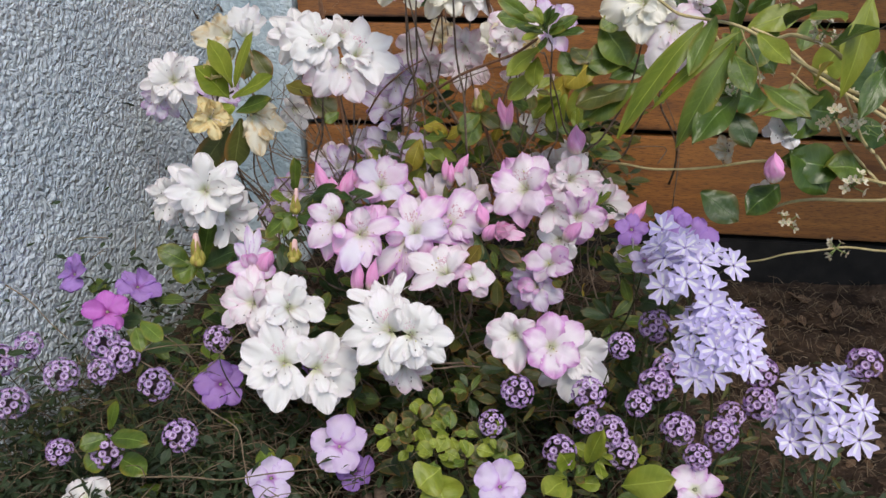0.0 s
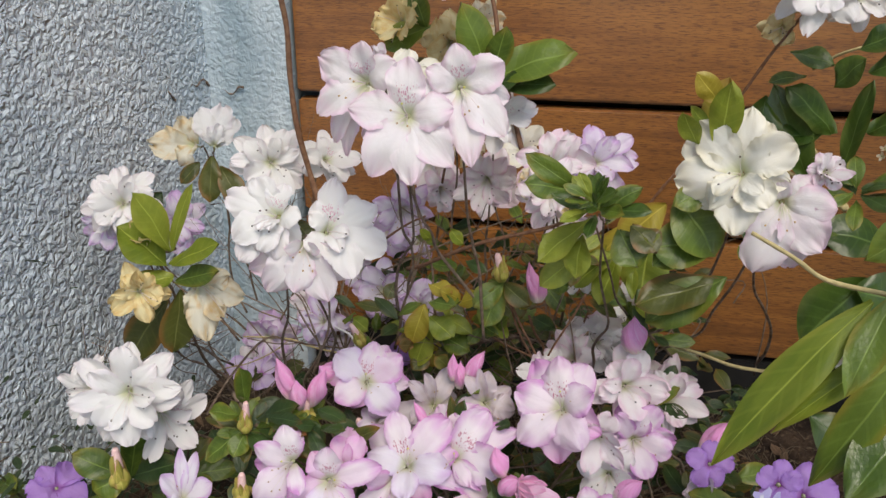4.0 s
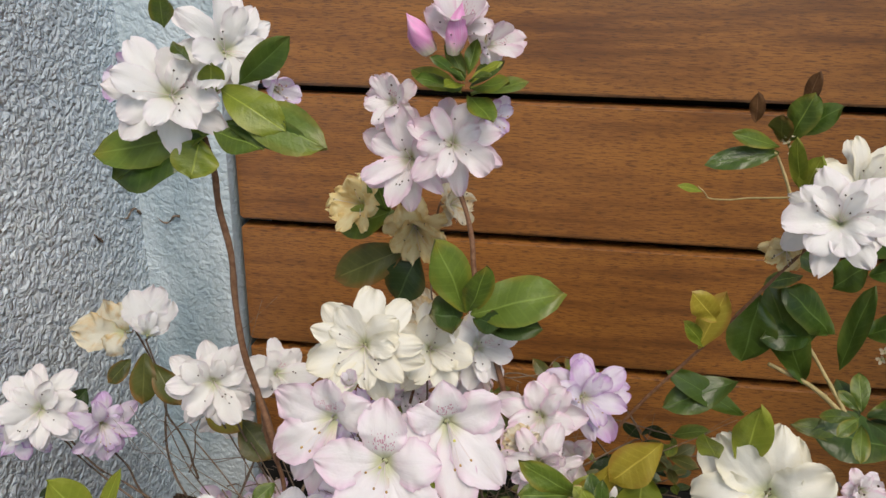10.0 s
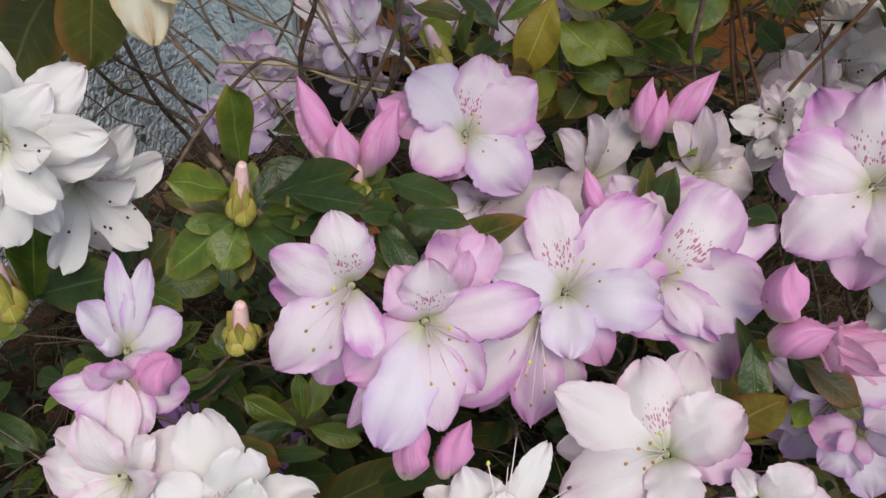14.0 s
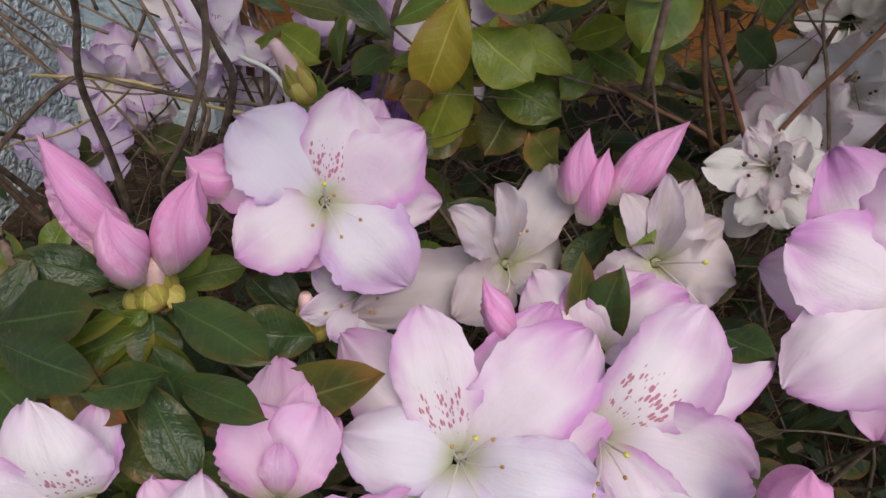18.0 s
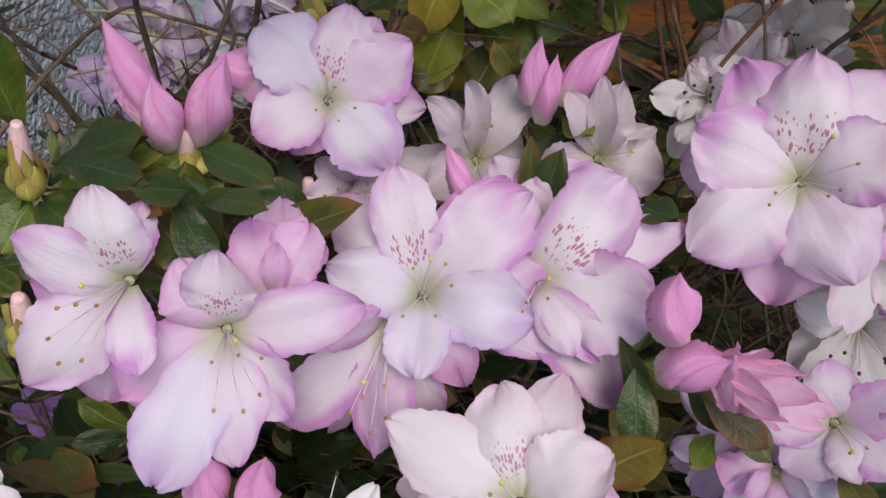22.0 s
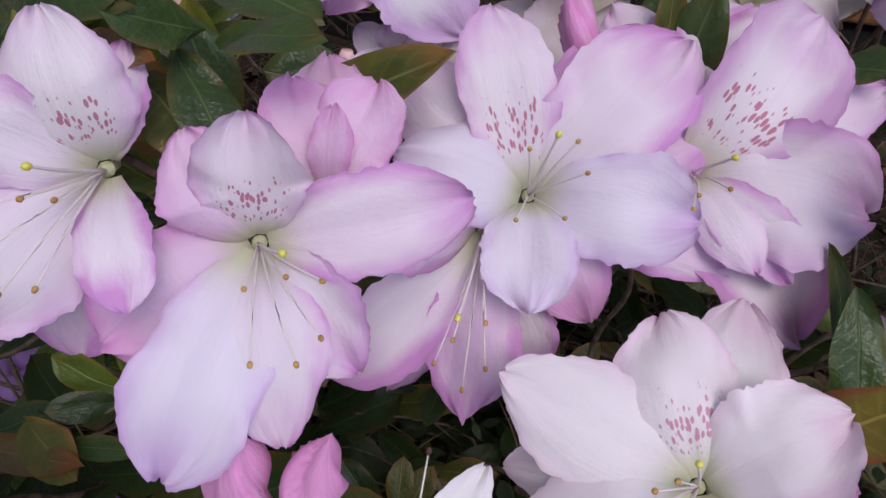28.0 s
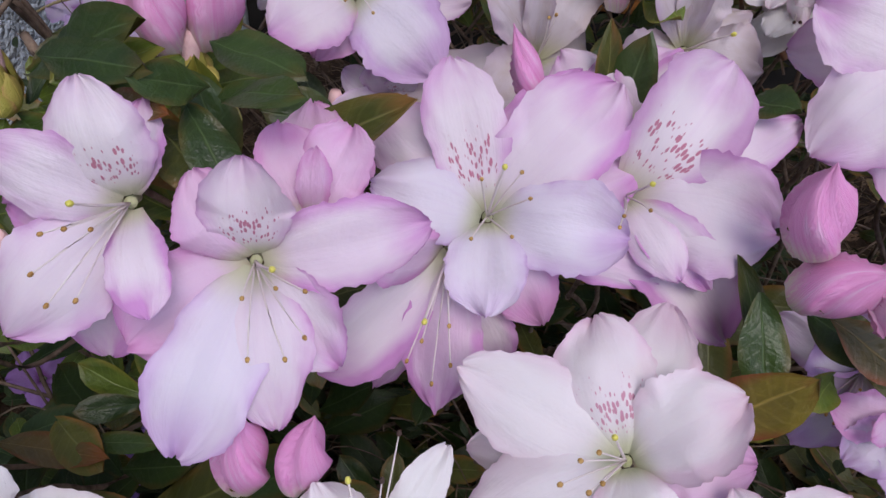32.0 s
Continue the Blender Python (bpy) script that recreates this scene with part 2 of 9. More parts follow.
LEAVES = {
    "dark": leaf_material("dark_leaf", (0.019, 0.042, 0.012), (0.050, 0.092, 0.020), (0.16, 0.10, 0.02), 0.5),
    "green": leaf_material("green_leaf", (0.048, 0.088, 0.012), (0.15, 0.22, 0.03), (0.28, 0.22, 0.03), 0.65),
    "lime": leaf_material("lime_leaf", (0.13, 0.19, 0.016), (0.31, 0.36, 0.045), (0.34, 0.32, 0.05), 0.5, through=0.32, side_veins=0.07),
    "olive": leaf_material("olive_leaf", (0.045, 0.058, 0.013), (0.12, 0.13, 0.025), (0.26, 0.12, 0.03), 0.8),
    "bronze": leaf_material("bronze_leaf", (0.06, 0.055, 0.016), (0.16, 0.11, 0.03), (0.24, 0.07, 0.02), 0.9),
    "scale": leaf_material("bud_scale", (0.30, 0.30, 0.05), (0.58, 0.50, 0.12), (0.48, 0.24, 0.12), 0.7, gloss=0.45, through=0.15, side_veins=0.0),
    "yellow": leaf_material("yellow_leaf", (0.34, 0.28, 0.03), (0.50, 0.42, 0.06), (0.36, 0.18, 0.04), 0.8, through=0.3),
    "ripe": leaf_material("ripening_leaf", (0.13, 0.11, 0.015), (0.27, 0.21, 0.03), (0.20, 0.05, 0.015), 0.95),
    "brown": leaf_material("dead_leaf", (0.10, 0.045, 0.018), (0.26, 0.13, 0.05), (0.08, 0.03, 0.01), 0.7, gloss=0.7),
    "glossy": leaf_material("glossy_leaf", (0.026, 0.060, 0.010), (0.085, 0.145, 0.020), (0.20, 0.22, 0.05), 0.4, gloss=0.28),
}
BARK = plain_material("bark", (0.08, 0.055, 0.04), (0.27, 0.20, 0.145), 260.0, 0.85)
TWIG = plain_material("reddish_twig", (0.13, 0.055, 0.03), (0.27, 0.15, 0.085), 300.0, 0.7)
PALE_TWIG = plain_material("pale_twig", (0.34, 0.28, 0.13), (0.56, 0.46, 0.23), 220.0, 0.75)
DRY = plain_material("dry_straw", (0.07, 0.05, 0.03), (0.26, 0.20, 0.13), 90.0, 0.9, island=True)
# darker copy of the green stalk; the shade low in the bed is in its colour
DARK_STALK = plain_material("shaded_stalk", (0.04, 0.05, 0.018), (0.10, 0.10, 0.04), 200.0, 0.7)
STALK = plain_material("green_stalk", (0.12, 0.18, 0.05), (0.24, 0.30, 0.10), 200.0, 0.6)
FILAMENT = plain_material("filament", (0.80, 0.70, 0.70), (0.84, 0.80, 0.74), 400.0, 0.5, 0.2)
ANTHER = plain_material("anther", (0.30, 0.15, 0.04), (0.60, 0.40, 0.13), 900.0, 0.6)
DARK_ANTHER = plain_material("dark_anther", (0.03, 0.02, 0.02), (0.10, 0.06, 0.04), 900.0, 0.6)
STIGMA = plain_material("stigma", (0.62, 0.58, 0.08), (0.74, 0.72, 0.16), 700.0, 0.4)
PALE_STIGMA = plain_material("pale_stigma", (0.72, 0.74, 0.55), (0.80, 0.80, 0.66), 700.0, 0.4)
CALYX = plain_material("calyx", (0.20, 0.17, 0.04), (0.34, 0.20, 0.07), 350.0, 0.6)
FUNNEL = plain_material("flower_throat", (0.50, 0.54, 0.28), (0.66, 0.66, 0.44), 300.0, 0.6, 0.3)
PETAL_TIP = plain_material("petal_tip", (0.80, 0.50, 0.50), (0.86, 0.66, 0.62), 400.0, 0.5)
GREEN_BUD = plain_material("green_bud", (0.44, 0.42, 0.08), (0.66, 0.56, 0.20), 300.0, 0.5)


def wood_material():
    g = Graph("oiled_hardwood")
    info = g.t.nodes.new("ShaderNodeObjectInfo")
    off = g.t.nodes.new("ShaderNodeCombineXYZ")
    g.t.links.new(g.math("MULTIPLY", info.outputs["Random"], 9.0), off.inputs[0])
    g.t.links.new(g.math("MULTIPLY", info.outputs["Random"], 5.0), off.inputs[2])
    wavy = g.noise(3.0, 3.0, g.coord(scale=(1.0, 1, 5.0), shift=off.outputs[0]))
    at = g.coord(scale=(1.1, 1, 16.0), shift=off.outputs[0])
    grain = g.noise(5.0, 6.0, at, 0.65)
    pores = g.noise(60.0, 4.0, g.coord(scale=(1.4, 1, 18.0), shift=off.outputs[0]), 0.65)
    col = g.mix(g.ramp(grain, 0.3, 0.7), (0.13, 0.043, 0.009), (0.34, 0.136, 0.028))
    col = g.mix(g.ramp(wavy, 0.35, 0.7, 0.0, 0.6), col, (0.41, 0.17, 0.038))
    col = g.mix(g.ramp(pores, 0.50, 0.60, 0.0, 0.8), col, (0.10, 0.036, 0.012))
    knots = g.cells(5.0, g.coord(scale=(1, 1, 2.2), shift=off.outputs[0]))
    col = g.mix(g.ramp(knots, 0.02, 0.035, 0.8, 0.0), col, (0.05, 0.02, 0.008))
    n = g.bump(g.math("ADD", grain, g.math("MULTIPLY", pores, 0.5)), 0.25, 0.001)
    g.bsdf.inputs["Coat Weight"].default_value, g.bsdf.inputs["Coat Roughness"].default_value, g.bsdf.inputs["Coat IOR"].default_value = 1.0, 0.27, 1.6
    return g.done(col, g.ramp(grain, 0.3, 0.7, 0.55, 0.42), 0.4)


def stucco_material(name, damp_amount, grain):
    """Painted roughcast: thrown granules, blotches and damp; the smoother render has less grain and more damp."""
    g = Graph(name)
    blot = g.noise(5.0, 5.0)
    fine = g.noise(420.0, 3.0)
    col = g.mix(g.ramp(blot, 0.35, 0.7), (0.60, 0.69, 0.74), (0.74, 0.82, 0.85))
    col = g.mix(g.ramp(fine, 0.5, 0.75, 0.0, 0.25), col, (0.72, 0.78, 0.79))
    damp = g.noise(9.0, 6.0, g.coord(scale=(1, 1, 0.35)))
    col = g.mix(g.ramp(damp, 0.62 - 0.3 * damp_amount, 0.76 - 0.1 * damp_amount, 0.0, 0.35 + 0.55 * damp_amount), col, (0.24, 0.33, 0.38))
    specks = g.cells(14.0, g.coord())
    col = g.mix(g.ramp(specks, 0.03, 0.06, 0.6, 0.0), col, (0.10, 0.10, 0.10))
    warp = g.noise(70.0, 2.0, None, 0.5, 1)
    at = g.mix(0.012, g.coord(), warp, "ADD")
    lumps = g.math("ADD", g.ramp(g.cells(150.0, at), 0.1, 0.75, 1.0, 0.0), g.math("MULTIPLY", g.ramp(g.cells(310.0, at), 0.1, 0.8, 1.0, 0.0), 0.6))
    g.bump(g.math("ADD", lumps, g.math("MULTIPLY", g.noise(800.0, 3.0), 0.5)), 1.0, grain)
    return g.done(col, 0.85, 0.15)


def soil_material():
    g = Graph("soil_and_mulch")
    a = g.noise(28.0, 6.0)
    b = g.noise(190.0, 5.0)
    col = g.mix(g.ramp(a, 0.35, 0.65), (0.022, 0.015, 0.011), (0.070, 0.047, 0.031))
    col = g.mix(g.ramp(b, 0.52, 0.72, 0.0, 0.7), col, (0.16, 0.11, 0.07))
    n = g.bump(g.math("ADD", a, b), 0.9, 0.006)
    return g.done(col, 0.95, 0.15)


WOOD, SOIL = wood_material(), soil_material()
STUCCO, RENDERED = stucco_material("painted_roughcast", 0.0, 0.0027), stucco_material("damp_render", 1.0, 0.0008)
BLACK = plain_material("black_plastic", (0.010, 0.010, 0.010), (0.026, 0.024, 0.022), 30.0, 0.85, specular=0.1, bump=0.3)
TAG_BLUE = plain_material("pale_blue_plastic", (0.42, 0.60, 0.76), (0.52, 0.68, 0.80), 90.0, 0.4, bump=0.1)
TAG_WHITE = plain_material("white_plastic", (0.70, 0.72, 0.72), (0.80, 0.80, 0.79), 90.0, 0.4, bump=0.1)
# near-black colour that stands in for the shade behind the boards
SHADE = plain_material("gap_shade", (0.008, 0.007, 0.006), (0.02, 0.016, 0.013), 20.0, 0.9)


# ---- mesh helpers ----
def mesh_from(name, verts, faces, mats, smooth=True, uvs=None, slots=None):
    me = bpy.data.meshes.new(name)
    me.from_pydata([tuple(map(float, p)) for p in verts], [], faces)
    for m in mats if isinstance(mats, (list, tuple)) else [mats]:
        me.materials.append(m)
    if smooth:
        me.polygons.foreach_set("use_smooth", [True] * len(me.polygons))
    if slots is not None:
        me.polygons.foreach_set("material_index", slots)
    if uvs is not None:
        layer = me.uv_layers.new(name="UVMap")
        idx = np.empty(len(me.loops), int)
        me.loops.foreach_get("vertex_index", idx)
        layer.data.foreach_set("uv", np.asarray(uvs, float)[idx].ravel())
    me.update()
    return me


def part(name, me, parent, label="", local=None):
    ob = new(name, me)
    ob.parent = parent
    if local is not None:
        ob.matrix_local = local
    if label:
        tagged(ob, label)
    return ob


def grid_faces(nu, nv, start=0, wrap=False):
    out = []
    for i in range(nu - 1):
        for j in range(nv if wrap else nv - 1):
            k = (j + 1) % nv
            out.append((start + i * nv + j, start + i * nv + k, start + (i + 1) * nv + k, start + (i + 1) * nv + j))
    return out


def frame_of(n, spin=0.0):
    """Axes with z along n and y as near to straight up as it can be."""
    z = Vector(n).normalized()
    up = Vector((0, 0, 1)) if abs(z.z) < 0.97 else Vector((0, 1, 0))
    x = up.cross(z).normalized()
    y = z.cross(x)
    return Matrix((x, y, z)).transposed().to_4x4() @ Matrix.Rotation(spin, 4, "Z")


def petal_mesh(r, lift, width, mat, rng, depth, cup=0.18, curl=0.12, ruffle=0.07, nu=30, nv=19, point=2.4, twist=0.0, belly=0.64, mid=None, notch=0.0):
    """One petal, from the throat outwards along x; z points out of the flower. The margin is frilled round its whole length and finely nibbled."""
    u = 0.99 * (1 - (1 - np.linspace(0, 1, nu)) ** 1.5)
    v = np.sin(np.linspace(-1.35, 1.35, nv)) / math.sin(1.35)
    u, v = np.meshgrid(u, v, indexing="ij")
    ph = [rng.uniform(0, 6.28) for _ in range(12)]
    p0, p1, p2 = (0.0012, -depth), mid or (0.26 * r, -0.10 * depth + 0.25 * lift), (r, lift)
    sx, sz = ((1 - u) ** 2 * p0[i] + 2 * u * (1 - u) * p1[i] + u * u * p2[i] for i in (0, 1))
    rise = 0.30 + 0.70 * np.sin(1.5708 * np.clip(u / belly, 0, 1)) ** 1.25
    fall = np.clip(1 - np.clip((u - belly) / (1 - belly), 0, 1) ** point, 0, 1) ** (0.5 if point > 2.6 else 0.68)
    prof = np.where(u < belly, rise, fall)
    w = width / 2 * prof
    turn = np.arctan2(v * 0.8, (u - 0.5) * 1.6)
    rim = np.maximum(np.abs(v) ** 2.4 * np.clip(u * 2.2 - 0.25, 0, 1), np.clip(u, 0, 1) ** 9)
    lace = 0.045 * np.sin(7 * turn + ph[0]) + 0.026 * np.sin(14 * turn + ph[1]) + 0.020 * np.sin(34 * turn + ph[2])
    jag = np.array([[rng.uniform(-1, 1) for _ in range(nv)] for _ in range(nu)])
    last = (np.abs(v) > 0.995) & (u > 0.3)
    y = w * v * (1 + lace * rim) + last * jag * 0.014 * width
    x = sx + r * (0.10 * lace + 0.003 * jag * (u > 0.97)) * u ** 7 + r * 0.012 * u ** 9 * (1 - np.abs(v)) - notch * r * u ** 8 * np.exp(-(2.6 * v) ** 2)
    z = sz + cup * w * v * v * (0.6 + 0.4 * np.cos(3 * u + ph[5])) - curl * r * u ** 4
    waves = rng.uniform(2.6, 4.6)
    z = z + ruffle * width * rim * (np.sin(waves * turn + ph[4]) + 0.55 * np.sin(2.3 * waves * turn + ph[3]) + 0.25 * np.sin(4.7 * waves * turn + ph[6]))
    z = z + (0.30 * rng.uniform(-0.6, 1.0)) * w * np.clip(v * (1 if ph[7] > 3.14 else -1), 0, 1) ** 3 * u
    z = z - 0.035 * width * np.exp(-(v * 6) ** 2) * 3 * u * (1 - u)
    for i in range(4):
        k, l = rng.uniform(2.5, 8.0), rng.uniform(1.5, 5.0)
        z = z + 0.026 * width * np.sin(k * u + (l if i % 2 else -l) * v + ph[8 + i]) * u * np.clip(prof + 0.1, 0, 1)
    z = z + 0.07 * width * prof * np.sin(4.5 * u + ph[1]) * np.sin(2.6 * v + ph[0]) * u + twist * y * u
    return mesh_from("petal", np.stack([x, y, z], -1).reshape(-1, 3), grid_faces(nu, nv), mat, uvs=np.stack([u, (v + 1) / 2], -1).reshape(-1, 2))


def tube(points, r0, r1, sides=5, wobble=0.0, rng=None):
    """Vertices and faces of a tapering tube along points (smoothed)."""
    pts = [Vector(p) for p in points]
    if len(pts) > 2:
        fine = []
        ext = [pts[0] * 2 - pts[1], *pts, pts[-1] * 2 - pts[-2]]
        for i in range(1, len(ext) - 2):
            a, b, c, d = ext[i - 1:i + 3]
            for k in range(4):
                s = k / 4
                fine.append(0.5 * ((2 * b) + (c - a) * s + (2 * a - 5 * b + 4 * c - d) * s * s + (3 * b - a - 3 * c + d) * s ** 3))
        pts = fine + [pts[-1]]
    verts, n = [], len(pts)
    for i, p in enumerate(pts):
        d = (pts[min(i + 1, n - 1)] - pts[max(i - 1, 0)]).normalized()
        a = d.orthogonal().normalized()
        b = d.cross(a)
        r = r0 + (r1 - r0) * i / (n - 1)
        if wobble and rng:
            r *= 1 + rng.uniform(-wobble, wobble)
        for k in range(sides):
            t = 2 * math.pi * k / sides
            verts.append(p + (a * math.cos(t) + b * math.sin(t)) * r)
    faces = grid_faces(n, sides, wrap=True)
    faces.append(tuple(range(sides - 1, -1, -1)))
    faces.append(tuple(range((n - 1) * sides, n * sides)))
    return verts, faces


def blob(center, rx, rz, sides=7, rings=5, axis=(0, 0, 1)):
    m = frame_of(axis)
    verts = []
    for i in range(rings):
        t = math.pi * (0.04 + 0.92 * i / (rings - 1))
        for k in range(sides):
            a = 2 * math.pi * k / sides
            verts.append(Vector(center) + m.to_3x3() @ Vector((rx * math.sin(t) * math.cos(a), rx * math.sin(t) * math.sin(a), -rz * math.cos(t))))
    faces = grid_faces(rings, sides, wrap=True)
    faces.append(tuple(range(sides - 1, -1, -1)))
    faces.append(tuple(range((rings - 1) * sides, rings * sides)))
    return verts, faces


def stamen_mesh(start, tip, anther, radius=0.00017, bead=0.00036):
    s, e = Vector(start), Vector(tip)
    mid = (s + e) / 2 + Vector((0, 0, 0.12 * (e - s).length))
    v, f = tube([s, mid, e], radius * 1.2, radius * 0.8, 5)
    n, k = len(v), len(f)
    bv, bf = blob(e + Vector((0, 0, bead * 0.3)), bead, bead * 1.35, axis=(e - s) + Vector((0, 0, 0.003)))
    return mesh_from("stamen", v + bv, f + [tuple(i + n for i in q) for q in bf], [FILAMENT, anther], slots=[0] * k + [1] * len(bf))


def flower(plant, at, n, petals, stamens=(), stigma=None, kind="pink", depth=None, anther=None, seed=0, label="", blunt=False):
    """A double azalea flower. petals: (turn in degrees, reach, lift, width, tag), in metres; tag s: flecked, d: deeper pink."""
    rng = random.Random(seed * 7 + 3)
    reach = sum(p[1] for p in petals) / len(petals)
    depth = depth or 0.40 * reach
    v, f = tube([(0, 0, -depth * 1.7), (0, 0, -depth * 1.25), (0, 0, -depth * 1.08), (0, 0, -depth * 1.02)], 0.0007, 0.0011, 9)
    base = part("flower", mesh_from("flower_tube", v, f, FUNNEL), plant, label, Matrix.Translation(at) @ frame_of(n))
    if kind in ("white", "ivory") and not blunt and len(petals) > 4:
        petals = sorted(petals)
        extra = []
        for p, q in zip(petals, petals[1:]):
            if 44 < q[0] - p[0] < 90:
                extra.append(((p[0] + q[0]) / 2 + rng.uniform(-6, 6), 0.5 * (p[1] + q[1]) * rng.uniform(0.82, 1.0), min(p[2], q[2]) - 0.004, 0.9 * min(p[3], q[3]), ""))
        extra += [(petals[k % len(petals)][0] + rng.uniform(-14, 14), reach * rng.uniform(0.45, 0.62), 0.22 * reach, reach * 0.36, "f") for k in (1, 3)]
        petals = petals + extra
    soft = blunt or kind in ("white", "ivory")
    for turn, r, lift, width, tag in petals:
        mats = PETALS["deep" if "d" in tag else "lilac" if "v" in tag else kind]
        fold = 0.9 if "f" in tag else rng.choice((0.0, 0.0, 0.0, 0.5))
        limp = 2.2 if kind in ("tan", "cream", "spent") else 1.0
        under = 0.0 if blunt or lift > -0.001 else 0.0022
        me = petal_mesh(r, lift - under, min(width * (0.97 if soft else 1.06), 0.84 * r) if not blunt else width * 0.97, mats[1 if "s" in tag else 0], rng, depth + 0.5 * under, cup=rng.uniform(-0.5, 0.25) * limp + fold, curl=rng.uniform(0.0, 0.28) * limp,
                        ruffle=limp * (rng.uniform(0.06, 0.12) if soft else rng.uniform(0.035, 0.09)), nu=26 if blunt else 40, nv=17 if blunt else 23, twist=limp * rng.uniform(-0.28, 0.28),
                        point=rng.uniform(2.0, 3.1) if soft else rng.uniform(1.6, 2.35), belly=rng.uniform(0.58, 0.70), notch=rng.choice((0.0, 0.0, 0.0, 0.07)) if blunt else 0.0)
        part("petal", me, base, local=Matrix.Rotation(radians(turn), 4, "Z"))
    for x, y, z in stamens:
        pale = kind in ("white", "ivory", "blush", "cream")
        part("stamen", stamen_mesh((0, 0, -depth * 0.9), (x, y, z), DARK_ANTHER if pale and blunt or kind in ("white", "ivory") else anther or ANTHER, bead=0.00048 if pale else 0.0004), base)
    if stigma:
        part("pistil", stamen_mesh((0, 0, -depth * 0.9), stigma, STIGMA, 0.00025, 0.00055), base)
    return base


def bloom(plant, at, n, reach, kind="white", seed=0, front=6, back=6, openness=1.0, label=""):
    """An azalea flower with petals dealt evenly; openness 1: flat, 0.3: a half-open cup."""
    rng = random.Random(seed * 13 + 5)
    rows, turn0 = [], rng.uniform(0, 72)
    for k in range(front):
        rows.append((turn0 + 360 / front * (k + rng.uniform(-0.13, 0.13)), reach * openness * rng.uniform(0.68, 1.02), reach * ((1 - openness) * 1.2 + rng.uniform(-0.12, 0.46)),
                     reach * max(0.50, 2.7 / front) * rng.uniform(0.8, 1.2), "s" if k == 0 else "f" if rng.random() < 0.25 else ""))
    for k in range(back):
        rows.append((turn0 + 36 + 360 / max(back, 1) * (k + rng.uniform(-0.13, 0.13)), reach * openness * rng.uniform(0.92, 1.1), reach * ((1 - openness) * 0.9 - rng.uniform(0.08, 0.32)),
                     reach * min(0.62, max(0.5, 2.7 / max(back, 1))) * rng.uniform(0.9, 1.12), ""))
    for k in range(rng.choice((1, 2, 3, 4)) if openness > 0.85 else 0):
        rows.append((turn0 + 15 + 120 * (k + rng.uniform(-0.2, 0.2)), reach * rng.uniform(0.5, 0.68), reach * rng.uniform(0.15, 0.36), reach * rng.uniform(0.34, 0.46), "f"))
    st = []
    for k in range(7 if openness > 0.6 else 0):
        a = rng.uniform(0, 6.28)
        q = rng.uniform(0.2, 0.5) * reach
        st.append((q * math.cos(a), q * math.sin(a) - 0.12 * reach, 0.2 * reach + rng.uniform(0, 0.1) * reach))
    return flower(plant, at, n, rows, st, None, kind, anther=DARK_ANTHER if kind in ("white", "blush", "cream", "tan") else ANTHER, seed=seed, label=label, blunt=True)


def bud(plant, base_at, tip, width, kind="budpink", seed=0, label=""):
    """A furled bud with twisted overlapping petals and a small calyx."""
    rng = random.Random(seed + 77)
    a, b = Vector(base_at), Vector(tip)
    length = (b - a).length
    verts, uvs, nu, nv = [], [], 17, 33
    ph = rng.uniform(0, 6.28)
    for i in range(nu):
        s = i / (nu - 1)
        r = width / 2 * (0.24 * (1 - s) ** 3 + 0.82 * max(0.0, math.sin(math.pi * (0.05 + 0.95 * s) ** 0.86)) ** (0.75 + 0.5 * s))
        for k in range(nv):
            t = 2 * math.pi * k / nv
            saw = (3 * t / (2 * math.pi) + 1.1 * s + ph) % 1.0
            q = r * (1 + 0.42 * (saw - 0.5) * (0.5 + 0.8 * s) + 0.03 * math.sin(5 * t + 9 * s + ph))
            verts.append((q * math.cos(t), q * math.sin(t), length * s + 0.02 * length * saw * s))
            uvs.append((0.35 + 0.6 * s, 0.5 + 0.42 * math.sin(3 * t + 5.0 * s + ph)))
    me = mesh_from("bud", verts, grid_faces(nu, nv, wrap=True), PETALS[kind][0], uvs=uvs)
    ob = part("bud", me, plant, label, Matrix.Translation(a) @ frame_of(b - a, rng.uniform(0, 6)))
    for k in range(4):
        part("sepal", petal_mesh(width * 0.42, width * 0.55, width * 0.34, CALYX, rng, width * 0.12, 0.3, 0.0, 0.02, 7, 5, 1.3), ob, local=Matrix.Translation((0, 0, length * 0.02)) @ Matrix.Rotation(1.57 * k + ph, 4, "Z"))
    return ob


